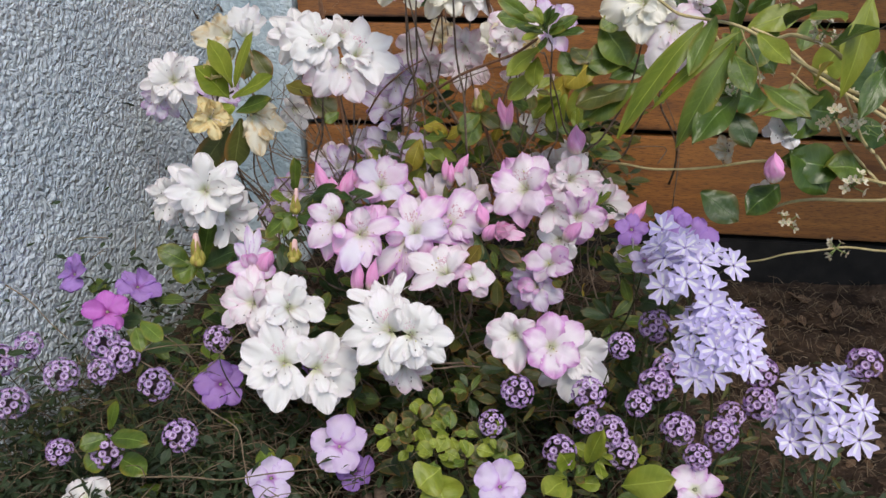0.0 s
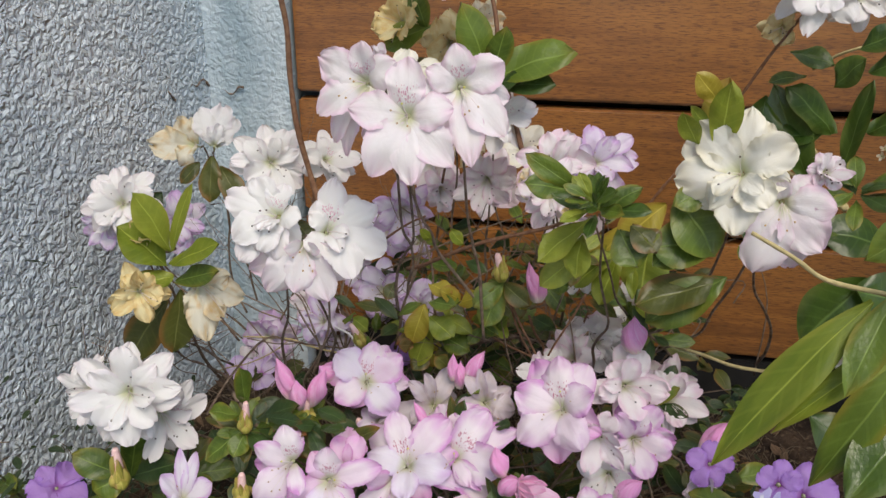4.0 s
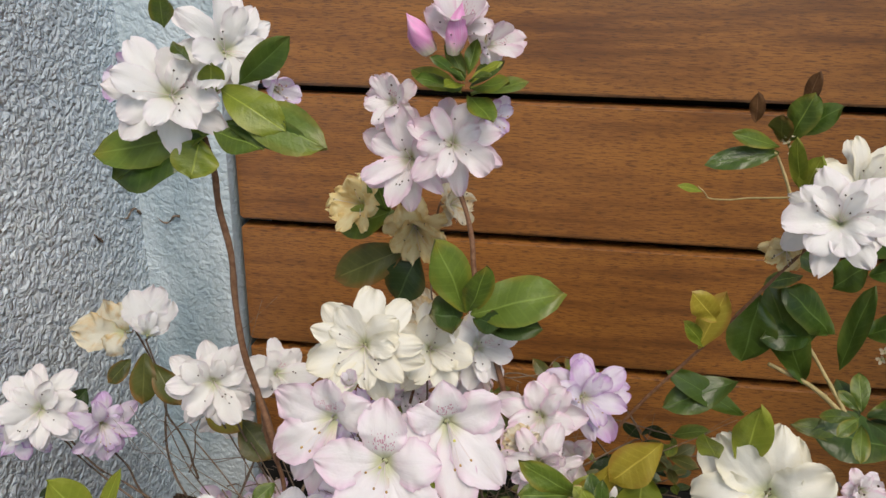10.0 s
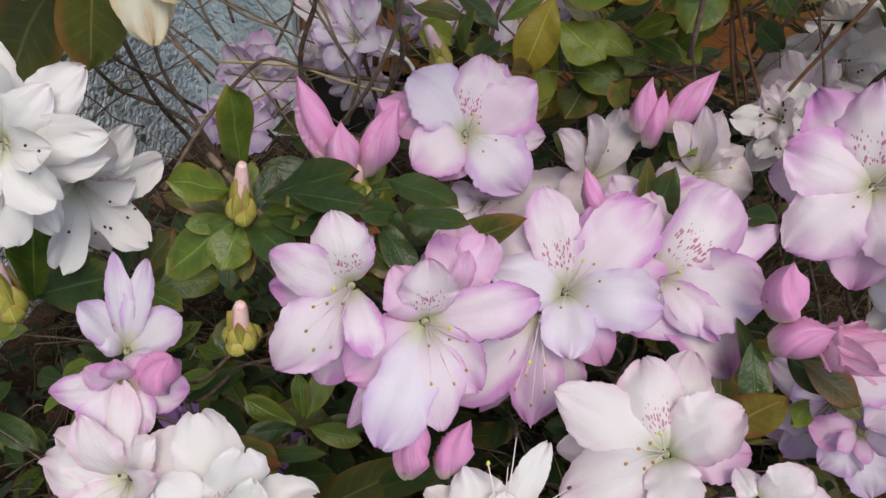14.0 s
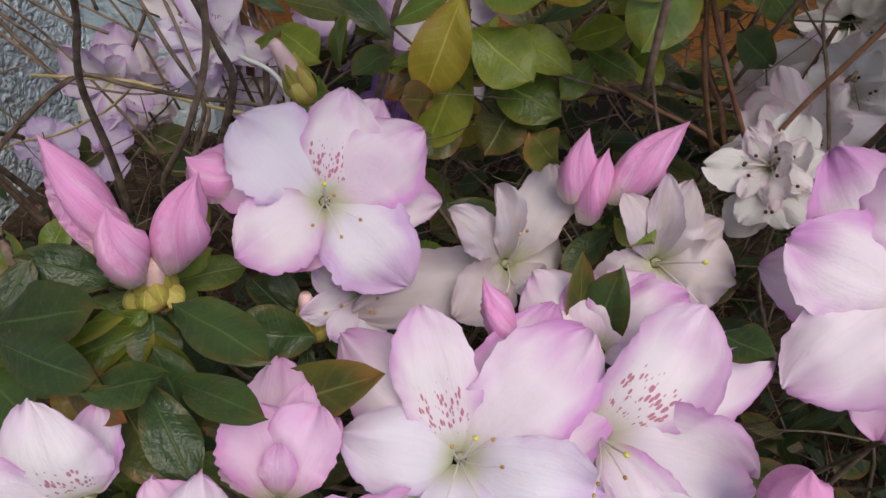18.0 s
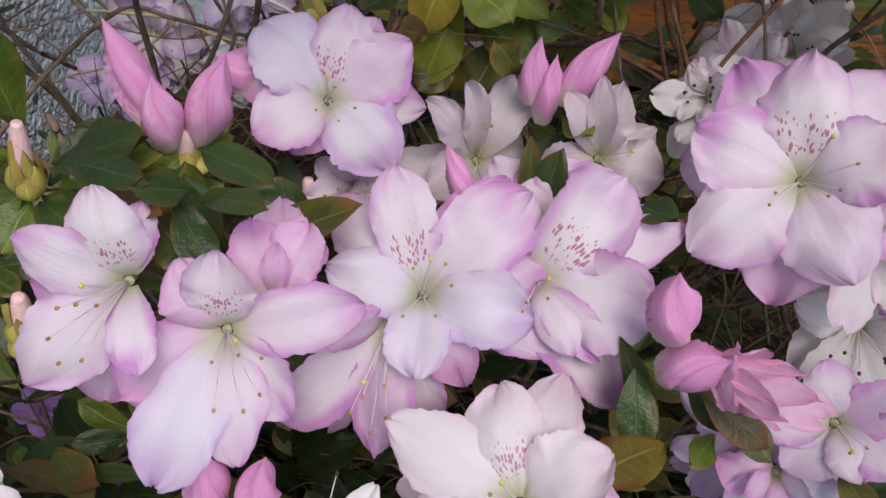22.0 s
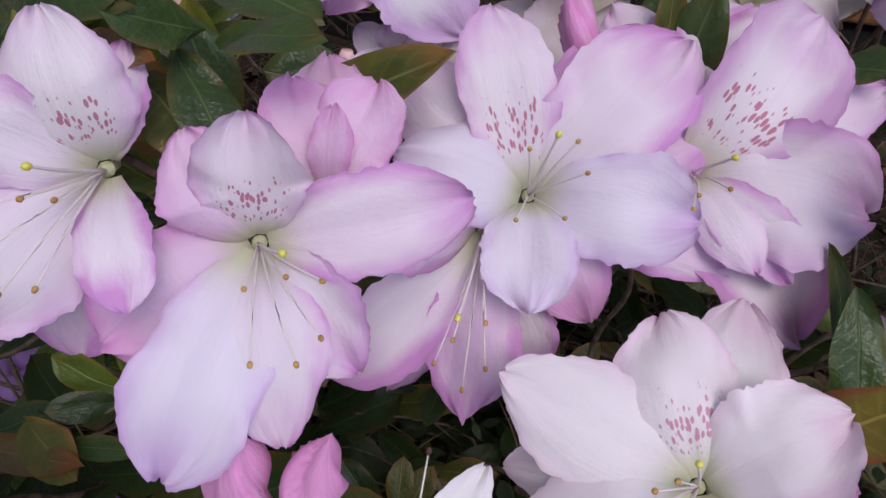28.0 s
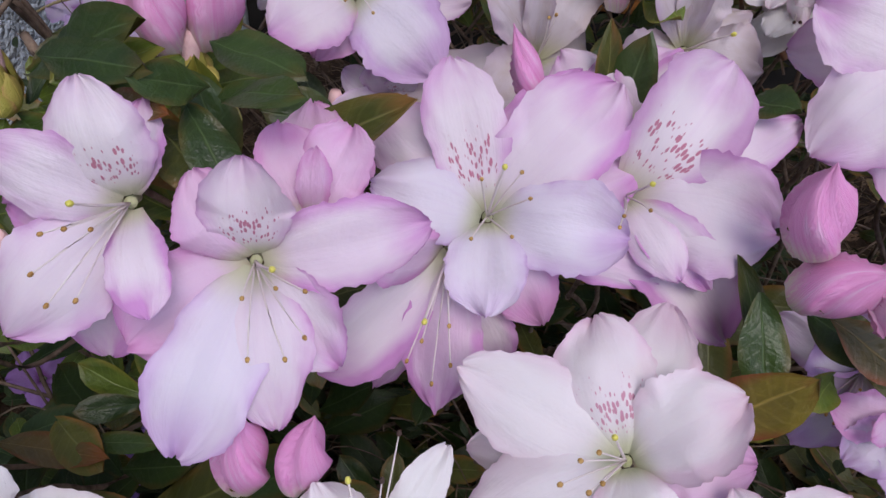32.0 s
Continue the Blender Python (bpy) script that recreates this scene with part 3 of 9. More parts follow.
def scaly_bud(plant, base_at, tip, width, seed=0, label=""):
    """A winter bud: a slim core in overlapping pointed scales, with a pink petal tip pushing out beside them."""
    rng = random.Random(seed + 177)
    a, b = Vector(base_at), Vector(tip)
    length = (b - a).length
    v, f = tube([(0, 0, 0), (0, 0, 0.3 * length), (0, 0, 0.62 * length), (0, 0, 0.85 * length)], width * 0.20, width * 0.13, 9)
    ob = part("bud", mesh_from("bud", v, f, GREEN_BUD), plant, label, Matrix.Translation(a) @ frame_of(b - a, rng.uniform(0, 6)))
    for k in range(11):
        high = k / 10
        h = length * (0.42 + 0.58 * high) * rng.uniform(0.9, 1.05)
        verts, uvs, nu, nv = [], [], 10, 7
        wide = width * (0.74 - 0.34 * high)
        flare = rng.uniform(0.1, 0.7) * (1 - 0.5 * high)
        for i in range(nu):
            q = i / (nu - 1)
            half = wide / 2 * (0.55 + 0.45 * math.sin(2.2 * q)) * max(0.0, 1 - q ** 3.2) ** 0.75
            out = width * (0.14 + (0.52 - 0.30 * high) * math.sin(math.pi * min(1.0, q * 0.86 + 0.06)) ** 0.9 + flare * max(0.0, q - 0.7))
            for j in range(nv):
                w = -1 + 2 * j / (nv - 1)
                verts.append((out - 0.22 * width * w * w * (1 - 0.3 * q), half * w, h * q + 0.02 * width * math.sin(9 * q + 5 * w + k)))
                uvs.append((q, (w + 1) / 2))
        part("scale", mesh_from("scale", verts, grid_faces(nu, nv), LEAVES["scale"], uvs=uvs), ob, local=Matrix.Rotation(2.4 * k + rng.uniform(-0.2, 0.2), 4, "Z"))
    v, f = tube([(0, 0, 0.5 * length), (-0.1 * width, 0.05 * width, 0.82 * length), (-0.16 * width, 0.08 * width, 1.0 * length), (-0.13 * width, 0.1 * width, 1.09 * length)], width * 0.30, width * 0.15, 9)
    part("petal_tip", mesh_from("petal_tip", v, f, PETAL_TIP), ob, "furled pink petal tip")
    return ob


def leaf_geometry(length, width, rng, bend=0.18, fold=0.25, nu=11, nv=7, point=0.8, belly=1.15):
    verts, uvs = [], []
    ph = rng.uniform(0, 6.28)
    for i in range(nu):
        u = i / (nu - 1)
        w = width / 2 * (max(0.0, math.sin(math.pi * u ** belly)) ** point + 0.07 * (1 - u))
        for j in range(nv):
            v = -1 + 2 * j / (nv - 1)
            verts.append((w * v, length * u, fold * w * (abs(v) - 0.55 * v * v) - bend * length * u * u + 0.10 * width * v * v * math.sin(7 * u + ph + 2 * v) + 0.04 * width * math.sin(11 * u + 3 * v + ph)))
            uvs.append((u, (v + 1) / 2))
    return verts, grid_faces(nu, nv), uvs


def leaf(plant, base_at, tip, width, kind="green", face=(0.0, -0.55, 0.8), seed=0, bend=0.15, name="leaf", point=0.64, belly=1.3, label="", roll=None):
    rng = random.Random(seed * 3 + 11)
    a, b = Vector(base_at), Vector(tip)
    d = (b - a)
    y = d.normalized()
    z = Vector(face) + Vector((rng.uniform(-0.45, 0.45), rng.uniform(-0.2, 0.2), rng.uniform(-0.3, 0.3)))
    z = (z - y * z.dot(y)).normalized()
    m = Matrix((y.cross(z), y, z)).transposed().to_4x4()
    v, f, uv = leaf_geometry(d.length, width, rng, bend + rng.uniform(-0.08, 0.1), rng.uniform(0.1, 0.4), point=point, belly=belly)
    return part(name, mesh_from("leaf", v, f, LEAVES[kind], uvs=uv), plant, label, Matrix.Translation(a) @ m)


def whorl(plant, at, n, reach, count, kinds="green", seed=0, rise=0.35, wide=1.0):
    """A rosette of leaves round a shoot tip that points along n."""
    rng = random.Random(seed * 17 + 1)
    m = frame_of(n)
    kinds = kinds.split()
    for k in range(count):
        t = 2.4 * k + rng.uniform(-0.3, 0.3)
        up = rise * (0.2 + 1.4 * k / count) + rng.uniform(-0.1, 0.15)
        q = reach * rng.uniform(0.75, 1.1) * (1 - 0.45 * k / count)
        d = m.to_3x3() @ Vector((math.cos(t), math.sin(t), up)).normalized()
        start = Vector(at) - Vector(n).normalized() * (0.012 * (1 - k / count)) + d * 0.003
        leaf(plant, start, start + d * q, q * wide * rng.uniform(0.38, 0.48), rng.choice(kinds), face=m.to_3x3() @ Vector((-0.4 * math.cos(t), -0.4 * math.sin(t), 1.0)), seed=seed * 31 + k, point=0.6, belly=1.4)


def twig(plant, points, r0, r1, mat=None, seed=0, name="branch"):
    rng = random.Random(seed)
    bent = [Vector(points[0])]
    for p in points[1:]:
        p, o = Vector(p), bent[-1]
        k = 0.05 * (p - o).length
        bent += [(o + p) / 2 + Vector((rng.uniform(-k, k), rng.uniform(-k, k), rng.uniform(-k, k))), p]
    v, f = tube(bent, r0, r1, 7, 0.10, rng)
    return part(name, mesh_from("branch", v, f, mat or TWIG), plant)


def stalk_to(plant, at, n, root, seed=0, r=0.0008, mat=None):
    """The shoot that carries a flower: it leaves from its back and curves down to the root."""
    rng = random.Random(seed * 5 + 2)
    a, d, q = Vector(at), Vector(n).normalized(), Vector(root) + Vector((rng.uniform(-0.12, 0.12), rng.uniform(-0.06, 0.08), 0))
    p1 = a - d * 0.022
    p2 = a - d * 0.035 + Vector((0, 0.01, -0.03))
    p2 = p2 + (q - p2) * 0.1
    p3 = p2 + (q - p2) * 0.5 + Vector((rng.uniform(-0.035, 0.035), rng.uniform(0.0, 0.04), rng.uniform(-0.02, 0.02)))
    if rng.random() < 0.9:
        q = p2 + (q - p2).normalized() * min((q - p2).length, rng.uniform(0.05, 0.11)) + Vector((rng.uniform(-0.02, 0.02), rng.uniform(0.0, 0.03), 0))
        p3 = (p2 + q) / 2 + Vector((rng.uniform(-0.012, 0.012), 0.0, rng.uniform(-0.008, 0.01)))
    twig(plant, [q, p3, p2, p1, a - d * 0.012], r * 1.3, r * 0.6, mat or BARK, seed)


def thing(name, at, label, category, group="", kind=""):
    ob = new(name)
    ob.location = at
    ob.empty_display_size = 0.02
    return tagged(ob, label, category, group, kind)


def rooted(name, at, label, category, group=""):
    """A plant: an Empty at the origin's pose whose parts are given in world places; a short stump marks its base."""
    ob = thing(name, (0, 0, 0), label, category, group)
    v, f = tube([(at[0], at[1], at[2] - 0.02), (at[0], at[1], at[2] + 0.02)], 0.006, 0.005, 8)
    part("stem_base", mesh_from("stem_base", v, f, BARK), ob)
    return ob


def box_mesh(name, lo, hi, mat, bevel=0.0):
    bm = bmesh.new()
    bmesh.ops.create_cube(bm, size=1.0)
    for v in bm.verts:
        v.co = Vector([lo[i] + (v.co[i] + 0.5) * (hi[i] - lo[i]) for i in range(3)])
    if bevel:
        bmesh.ops.bevel(bm, geom=bm.edges[:], offset=bevel, segments=2, affect="EDGES")
    me = bpy.data.meshes.new(name)
    bm.to_mesh(me)
    bm.free()
    me.materials.append(mat)
    return me


# ---- the setting: roughcast side wall, its return, slatted hardwood screen, planting bed ----
FENCE_Y, SIDE_X, EDGE_X, GROUND_Z = 1.02, -0.448, -0.356, 0.08


def relief_sheet(name, origin, du, dv, normal, nu, nv, amp, mat, label):
    """A wall face with trowelled roughcast relief standing out of it, and a slab behind."""
    o, du, dv, n = Vector(origin), Vector(du), Vector(dv), Vector(normal)
    verts = []
    for i in range(nu):
        for j in range(nv):
            p = o + du * (i / (nu - 1)) + dv * (j / (nv - 1))
            q = p * 1.0
            h = 0.4 * noise.noise(q * 190 + Vector((3, 1, 7))) + 0.3 * noise.noise(q * 70)
            soft = noise.noise(q * 7) * 0.35
            verts.append(p + n * (amp * (h + soft)))
    return tagged(new(name, mesh_from(name, verts, grid_faces(nu, nv), mat)), label, "wall", kind="structure")


relief_sheet("wall_west", (SIDE_X, 0.38, 0.02), (0, 0.628, 0), (0, 0, 0.93), (1, 0, 0), 500, 700, 0.0024, STUCCO, "pale grey-blue painted roughcast wall beside the flower bed")
tagged(new("wall_west_core", box_mesh("wall_west_core", (SIDE_X - 0.2, -1.6, -0.2), (SIDE_X - 0.006, 1.3, 2.4), STUCCO)), "solid core of the roughcast side wall", "wall", kind="structure")
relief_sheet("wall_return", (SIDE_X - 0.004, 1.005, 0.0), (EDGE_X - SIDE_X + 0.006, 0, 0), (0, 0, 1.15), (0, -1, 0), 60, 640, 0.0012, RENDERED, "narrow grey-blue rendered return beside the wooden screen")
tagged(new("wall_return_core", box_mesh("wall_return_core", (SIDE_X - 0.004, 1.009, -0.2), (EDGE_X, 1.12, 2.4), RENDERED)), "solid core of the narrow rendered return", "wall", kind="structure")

fence = thing("slatted_fence", (0, FENCE_Y, 0), "brown oiled hardwood fence of wide horizontal boards with dark gaps", "fence", kind="structure")
board_lo = 0.146
for k in range(11):
    lo = board_lo + 0.135 * k
    part("board", box_mesh("board", (EDGE_X + 0.004, random.uniform(-0.001, 0.001), lo), (2.6, 0.022, lo + 0.1275), WOOD, 0.0025), fence)
for x in (-0.2, 0.55, 1.3, 2.1):
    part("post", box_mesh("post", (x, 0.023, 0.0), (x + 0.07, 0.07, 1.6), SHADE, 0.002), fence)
# sheet added behind the boards so that the gaps read as shade
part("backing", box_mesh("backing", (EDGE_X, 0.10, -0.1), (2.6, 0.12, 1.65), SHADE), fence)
part("kickboard", box_mesh("kickboard", (EDGE_X + 0.004, 0.004, -0.1), (2.6, 0.02, 0.139), BLACK, 0.002), fence, "dark kickboard under the boards")


def ground_height(x, y):
    near = max(0.0, 1 - max(abs(x), abs(y - 0.5)) / 1.6)
    q = Vector((x, y, 0))
    mound = 0.028 * max(0.0, min(1.0, (x - 0.05) * 2.2)) * max(0.0, 1 - abs(y - 0.62) * 2.0)
    return GROUND_Z + near * (0.014 * noise.noise(q * 7) + 0.008 * noise.noise(q * 25) + 0.004 * noise.noise(q * 70) + mound)


def ground_sheet():
    xs = np.concatenate([[-300, -60, -12, -4, -2, -1.2], np.linspace(-0.8, 1.0, 170), [1.4, 2, 4, 12, 60, 300]])
    ys = np.concatenate([[-300, -60, -12, -4, -2, -1, -0.6], np.linspace(-0.3, 1.05, 130), [1.4, 2, 4, 12, 60, 300]])
    verts = [(x, y, ground_height(x, y)) for x in xs for y in ys]
    return tagged(new("ground", mesh_from("ground", verts, grid_faces(len(xs), len(ys)), SOIL)), "dark crumbly garden soil with bits of mulch", "soil", kind="structure")


ground_sheet()


def scatter(name, count, build, mat, label, category, seed, uv=False):
    """Many small loose pieces in one mesh."""
    rng = random.Random(seed)
    V, F, U = [], [], []
    for _ in range(count):
        got = build(rng)
        if got is None:
            continue
        n = len(V)
        V += [tuple(p) for p in got[0]]
        F += [tuple(i + n for i in q) for q in got[1]]
        if uv:
            U += got[2]
    return tagged(new(name, mesh_from(name, V, F, mat, uvs=U if uv else None)), label, category, kind="stuff")


def straw(rng):
    x, y = rng.uniform(-0.43, 0.5), rng.uniform(0.18, 0.98)
    z = ground_height(x, y) + rng.uniform(0, 0.02) + (abs(rng.gauss(0, 0.07 if x < -0.34 else 0.04)) if x < 0.16 and y < 0.7 else 0)
    a, l = rng.uniform(0, 6.28), rng.uniform(0.01, 0.04) if x < 0.15 else rng.uniform(0.006, 0.02)
    d = Vector((math.cos(a), math.sin(a), rng.uniform(-0.1, 0.9))) * l
    p = Vector((x, y, z))
    return tube([p, p + d * 0.5 + Vector((rng.uniform(-0.004, 0.004), rng.uniform(-0.004, 0.004), rng.uniform(0, 0.008))), p + d], 0.0005, 0.0002, 3)


scatter("dry_straw", 5200, straw, DRY, "dry straw and thin dead stems on the soil", "straw", 5)


def chip(rng):
    x, y = rng.uniform(-0.43, 0.6), rng.uniform(0.18, 0.98)
    p = Vector((x, y, ground_height(x, y) + 0.002))
    v, f, uv = leaf_geometry(rng.uniform(0.008, 0.022), rng.uniform(0.004, 0.011), rng, rng.uniform(-0.4, 0.4), 0.3, 5, 3)
    m = Matrix.Translation(p) @ Euler((rng.uniform(-0.7, 0.9), rng.uniform(-0.6, 0.6), rng.uniform(0, 6.28))).to_matrix().to_4x4()
    return [m @ Vector(q) for q in v], f, uv


scatter("leaf_litter", 1500, chip, leaf_material("litter", (0.03, 0.02, 0.012), (0.15, 0.09, 0.05), (0.2, 0.13, 0.07), 0.4, gloss=0.9, through=0.0, island=True), "brown leaf litter on the soil", "leaf litter", 6, True)


def sprig(rng):
    """Low undergrowth: a small leaf on the bed."""
    x, y = rng.uniform(-0.43, 0.22), rng.uniform(0.26, 0.78)
    if x > 0.12 and y > 0.55:
        return None
    p = Vector((x, y, ground_height(x, y) + abs(rng.gauss(0, 0.075 if x < -0.34 else 0.042))))
    l = rng.uniform(0.005, 0.015)
    v, f, uv = leaf_geometry(l, l * rng.uniform(0.25, 0.5), rng, rng.uniform(0, 0.4), 0.3, 6, 3)
    m = Matrix.Translation(p) @ Euler((rng.uniform(-0.3, 0.9), rng.uniform(-0.5, 0.5), rng.uniform(0, 6.28))).to_matrix().to_4x4()
    return [m @ Vector(q) for q in v], f, uv


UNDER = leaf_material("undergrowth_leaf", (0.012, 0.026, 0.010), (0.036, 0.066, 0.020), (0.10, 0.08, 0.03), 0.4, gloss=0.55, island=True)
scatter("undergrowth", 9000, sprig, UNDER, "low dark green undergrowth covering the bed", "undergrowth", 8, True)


def lacy_leaf(rng):
    """Fine foliage and the dead stems in it, mounded under the low bedding flowers."""
    x, y = rng.choice(((rng.uniform(-0.44, -0.22), rng.uniform(0.34, 0.58)), (rng.uniform(-0.44, -0.16), rng.uniform(0.36, 0.50)), (rng.uniform(0.06, 0.24), rng.uniform(0.40, 0.52))))
    top = 0.085 * (1.0 - ((x + 0.40) / 0.34) ** 2) if x < 0 else 0.045
    p = Vector((x, y, ground_height(x, y) + max(0.01, top) * rng.random() ** 0.6))
    l = rng.uniform(0.005, 0.013)
    v, f, uv = leaf_geometry(l, l * rng.uniform(0.2, 0.4), rng, rng.uniform(0, 0.5), 0.3, 5, 3)
    m = Matrix.Translation(p) @ Euler((rng.uniform(-0.5, 1.2), rng.uniform(-0.6, 0.6), rng.uniform(0, 6.28))).to_matrix().to_4x4()
    return [m @ Vector(q) for q in v], f, uv


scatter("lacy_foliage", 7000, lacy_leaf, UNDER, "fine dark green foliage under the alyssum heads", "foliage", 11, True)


def dead_stem(rng):
    x, y = rng.uniform(-0.44, -0.14), rng.uniform(0.34, 0.56)
    top = 0.09 * (1.0 - ((x + 0.40) / 0.34) ** 2)
    p = Vector((x, y, ground_height(x, y) + max(0.01, top) * rng.random() ** 0.5))
    a, l = rng.uniform(0, 6.28), rng.uniform(0.008, 0.03)
    d = Vector((math.cos(a), math.sin(a), rng.uniform(-0.5, 0.6))) * l
    return tube([p, p + d * 0.5 + Vector((rng.uniform(-0.006, 0.006), 0, rng.uniform(-0.002, 0.007))), p + d], 0.0005, 0.0003, 3)


scatter("dead_stems", 900, dead_stem, DRY, "curled dry brown stems tangled in the foliage", "dry stems", 12)


def wall_scar(x, y, z, length, tilt, normal, seed):
    """A small dark chip or dried trail on the render."""
    rng = random.Random(seed)
    n = Vector(normal)
    side = n.cross(Vector((0, 0, 1))).normalized()
    pts = [Vector((x, y, z)) + side * length * (k / 4 - 0.5) + Vector((0, 0, tilt * length * k / 4 + rng.uniform(-0.15, 0.15) * length)) + n * 0.001 for k in range(5)]
    v, f = tube([p - n * 0.0006 for p in pts], 0.0013, 0.0005, 6, 0.6, rng)
    tagged(new("wall_scar", mesh_from("wall_scar", v, f, BARK)), "small dark chipped mark on the rendered wall", "mark", "marks on the wall")


wall_scar(SIDE_X + 0.001, 0.985, 0.425, 0.034, 0.1, (1, 0, 0), 1)
wall_scar(SIDE_X + 0.03, 1.002, 0.418, 0.024, -0.05, (0, -1, 0), 2)
wall_scar(SIDE_X + 0.001, 0.925, 0.418, 0.012, 0.9, (1, 0, 0), 3)


# ---- small bedding plants ----
def phlox_material():
    g = Graph("phlox_petal")
    u, v, uv = g.uv()
    across = g.math("ABSOLUTE", g.math("SUBTRACT", g.math("MULTIPLY", v, 2.0), 1.0))
    band = g.math("MULTIPLY", g.math("LESS_THAN", across, g.math("MULTIPLY_ADD", u, -0.42, 0.52)), g.ramp(u, 0.66, 0.86, 1.0, 0.0))
    tint = g.mix(g.random(), (0.56, 0.50, 0.82), (0.68, 0.62, 0.87))
    col = g.mix(band, tint, (0.86, 0.85, 0.90))
    col = g.mix(g.ramp(across, 0.75, 1.0, 0.0, 0.35), col, (0.80, 0.77, 0.90))
    col = g.mix(g.ramp(u, 0.02, 0.10, 0.8, 0.0), col, (0.34, 0.24, 0.6))
    return g.done(col, 0.6, 0.2, 0.3)


def alyssum_material():
    g = Graph("alyssum_petal")
    u, v, uv = g.uv()
    col = g.mix(g.math("MULTIPLY_ADD", g.random(True), 0.6, g.math("MULTIPLY", g.random(), 0.4)), (0.34, 0.18, 0.46), (0.58, 0.41, 0.68))
    col = g.mix(g.math("MULTIPLY", g.ramp(u, 0.30, 0.42), g.ramp(u, 0.5, 0.72, 0.65, 0.0)), col, (0.76, 0.68, 0.80))
    col = g.mix(g.ramp(u, 0.24, 0.38, 0.9, 0.0), col, (0.14, 0.07, 0.14))
    return g.done(col, 0.65, 0.2, 0.25)


PHLOX, ALYSSUM = phlox_material(), alyssum_material()
HEART = plain_material("alyssum_heart", (0.04, 0.025, 0.035), (0.09, 0.07, 0.05), 500.0, 0.7)


def floret_geometry(reach, count, width, rng, cup=0.1, nu=6, nv=5, notch=0.10, wedge=False):
    """A small flat flower of rounded notched petals round z."""
    V, F, U = [], [], []
    for k in range(count):
        t = 2 * math.pi * (k + rng.uniform(-0.06, 0.06)) / count
        n = len(V)
        for i in range(nu):
            u = i / (nu - 1)
            w = width / 2 * (0.22 + 0.78 * math.sin(math.pi * min(1.0, 0.1 + 0.72 * u)) ** 1.0) * (1 if u < 1 else 0.78)
            if wedge:
                w = width / 2 * (0.14 + 0.86 * u ** 0.9) * (1 if u < 1 else 0.72)
            for j in range(nv):
                v = -1 + 2 * j / (nv - 1)
                x, y = reach * (0.06 + 0.94 * u) - notch * reach * (1 - abs(v)) * u ** 6, w * v
                z = cup * reach * u * u - 0.10 * reach * (1 - u) + 0.08 * width * v * v * rng.uniform(0.4, 1.2)
                V.append((x * math.cos(t) - y * math.sin(t), x * math.sin(t) + y * math.cos(t), z))
                U.append((u, (v + 1) / 2))
        F += grid_faces(nu, nv, n)
    return V, F, U


def phlox_head(plant, at, n, spread, count, reach, seed=0):
    """A domed cluster of streaked star florets; each floret is a part."""
    rng = random.Random(seed)
    m = Matrix.Translation(at) @ frame_of(n)
    for k in range(count):
        q, t = spread * math.sqrt((k + 0.4) / count), 2.4 * k + rng.uniform(-0.3, 0.3)
        p = Vector((q * math.cos(t), q * math.sin(t), 0.55 * (spread - q * q / spread * 0.9) + rng.uniform(-0.003, 0.003)))
        d = Vector((p.x * 0.9, p.y * 0.9, spread * 0.9)) + Vector((rng.uniform(-0.2, 0.2), rng.uniform(-0.2, 0.2), 0)) * spread
        v, f, u = floret_geometry(reach * rng.uniform(0.9, 1.1), 5, reach * 0.98, rng, rng.uniform(-0.05, 0.12), 8, 7, 0.16, True)
        part("floret", mesh_from("floret", v, f, PHLOX, uvs=u), plant, local=m @ Matrix.Translation(p) @ frame_of(d, rng.uniform(0, 6.28)))
        tv, tf = tube([m @ (p * 0.35 - Vector((0, 0, 0.02))), m @ (p - d.normalized() * 0.008), m @ (p - d.normalized() * 0.001)], 0.0005, 0.0005, 4)
        part("floret_stalk", mesh_from("floret_stalk", tv, tf, DARK_STALK), plant)
    stem = m @ Vector((0, 0, -0.018))
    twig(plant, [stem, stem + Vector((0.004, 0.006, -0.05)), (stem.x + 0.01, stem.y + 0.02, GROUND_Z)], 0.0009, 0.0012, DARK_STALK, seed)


def alyssum_head(plant, at, n, spread, seed=0):
    """A ball of tiny four-petalled florets, in one mesh, on a dark heart."""
    rng = random.Random(seed)
    V, F, U, S = [], [], [], []
    count = 25
    for k in range(count):
        z = 1 - 1.12 * (k + 0.5) / count
        t = 2.4 * k + rng.uniform(-0.2, 0.2)
        s = math.sqrt(max(0.0, 1 - z * z))
        d = Vector((s * math.cos(t), s * math.sin(t), z))
        m = Matrix.Translation(d * spread * Vector((1, 1, 0.7)).length / 1.58 * rng.uniform(0.92, 1.08)) @ frame_of(d, rng.uniform(0, 6))
        v, f, u = floret_geometry(spread * 0.27 * rng.uniform(0.85, 1.15), 4, spread * 0.36, rng, 0.25, 5, 3, 0.0)
        o = len(V)
        V += [m @ Vector(p) for p in v]
        F += [tuple(i + o for i in q) for q in f]
        U += u
        S += [0] * len(f)
    bv, bf = blob((0, 0, -spread * 0.2), spread * 0.42, spread * 0.5, 8, 6)
    o = len(V)
    V += bv
    F += [tuple(i + o for i in q) for q in bf]
    U += [(0.5, 0.5)] * len(bv)
    S += [1] * len(bf)
    head = part("flower_head", mesh_from("flower_head", V, F, [ALYSSUM, HEART], uvs=U, slots=S), plant, local=Matrix.Translation(at) @ frame_of(n))
    a = Vector(at)
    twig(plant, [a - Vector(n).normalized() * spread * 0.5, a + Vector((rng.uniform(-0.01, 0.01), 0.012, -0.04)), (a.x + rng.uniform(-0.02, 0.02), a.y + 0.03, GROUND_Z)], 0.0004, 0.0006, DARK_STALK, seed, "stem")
    return head


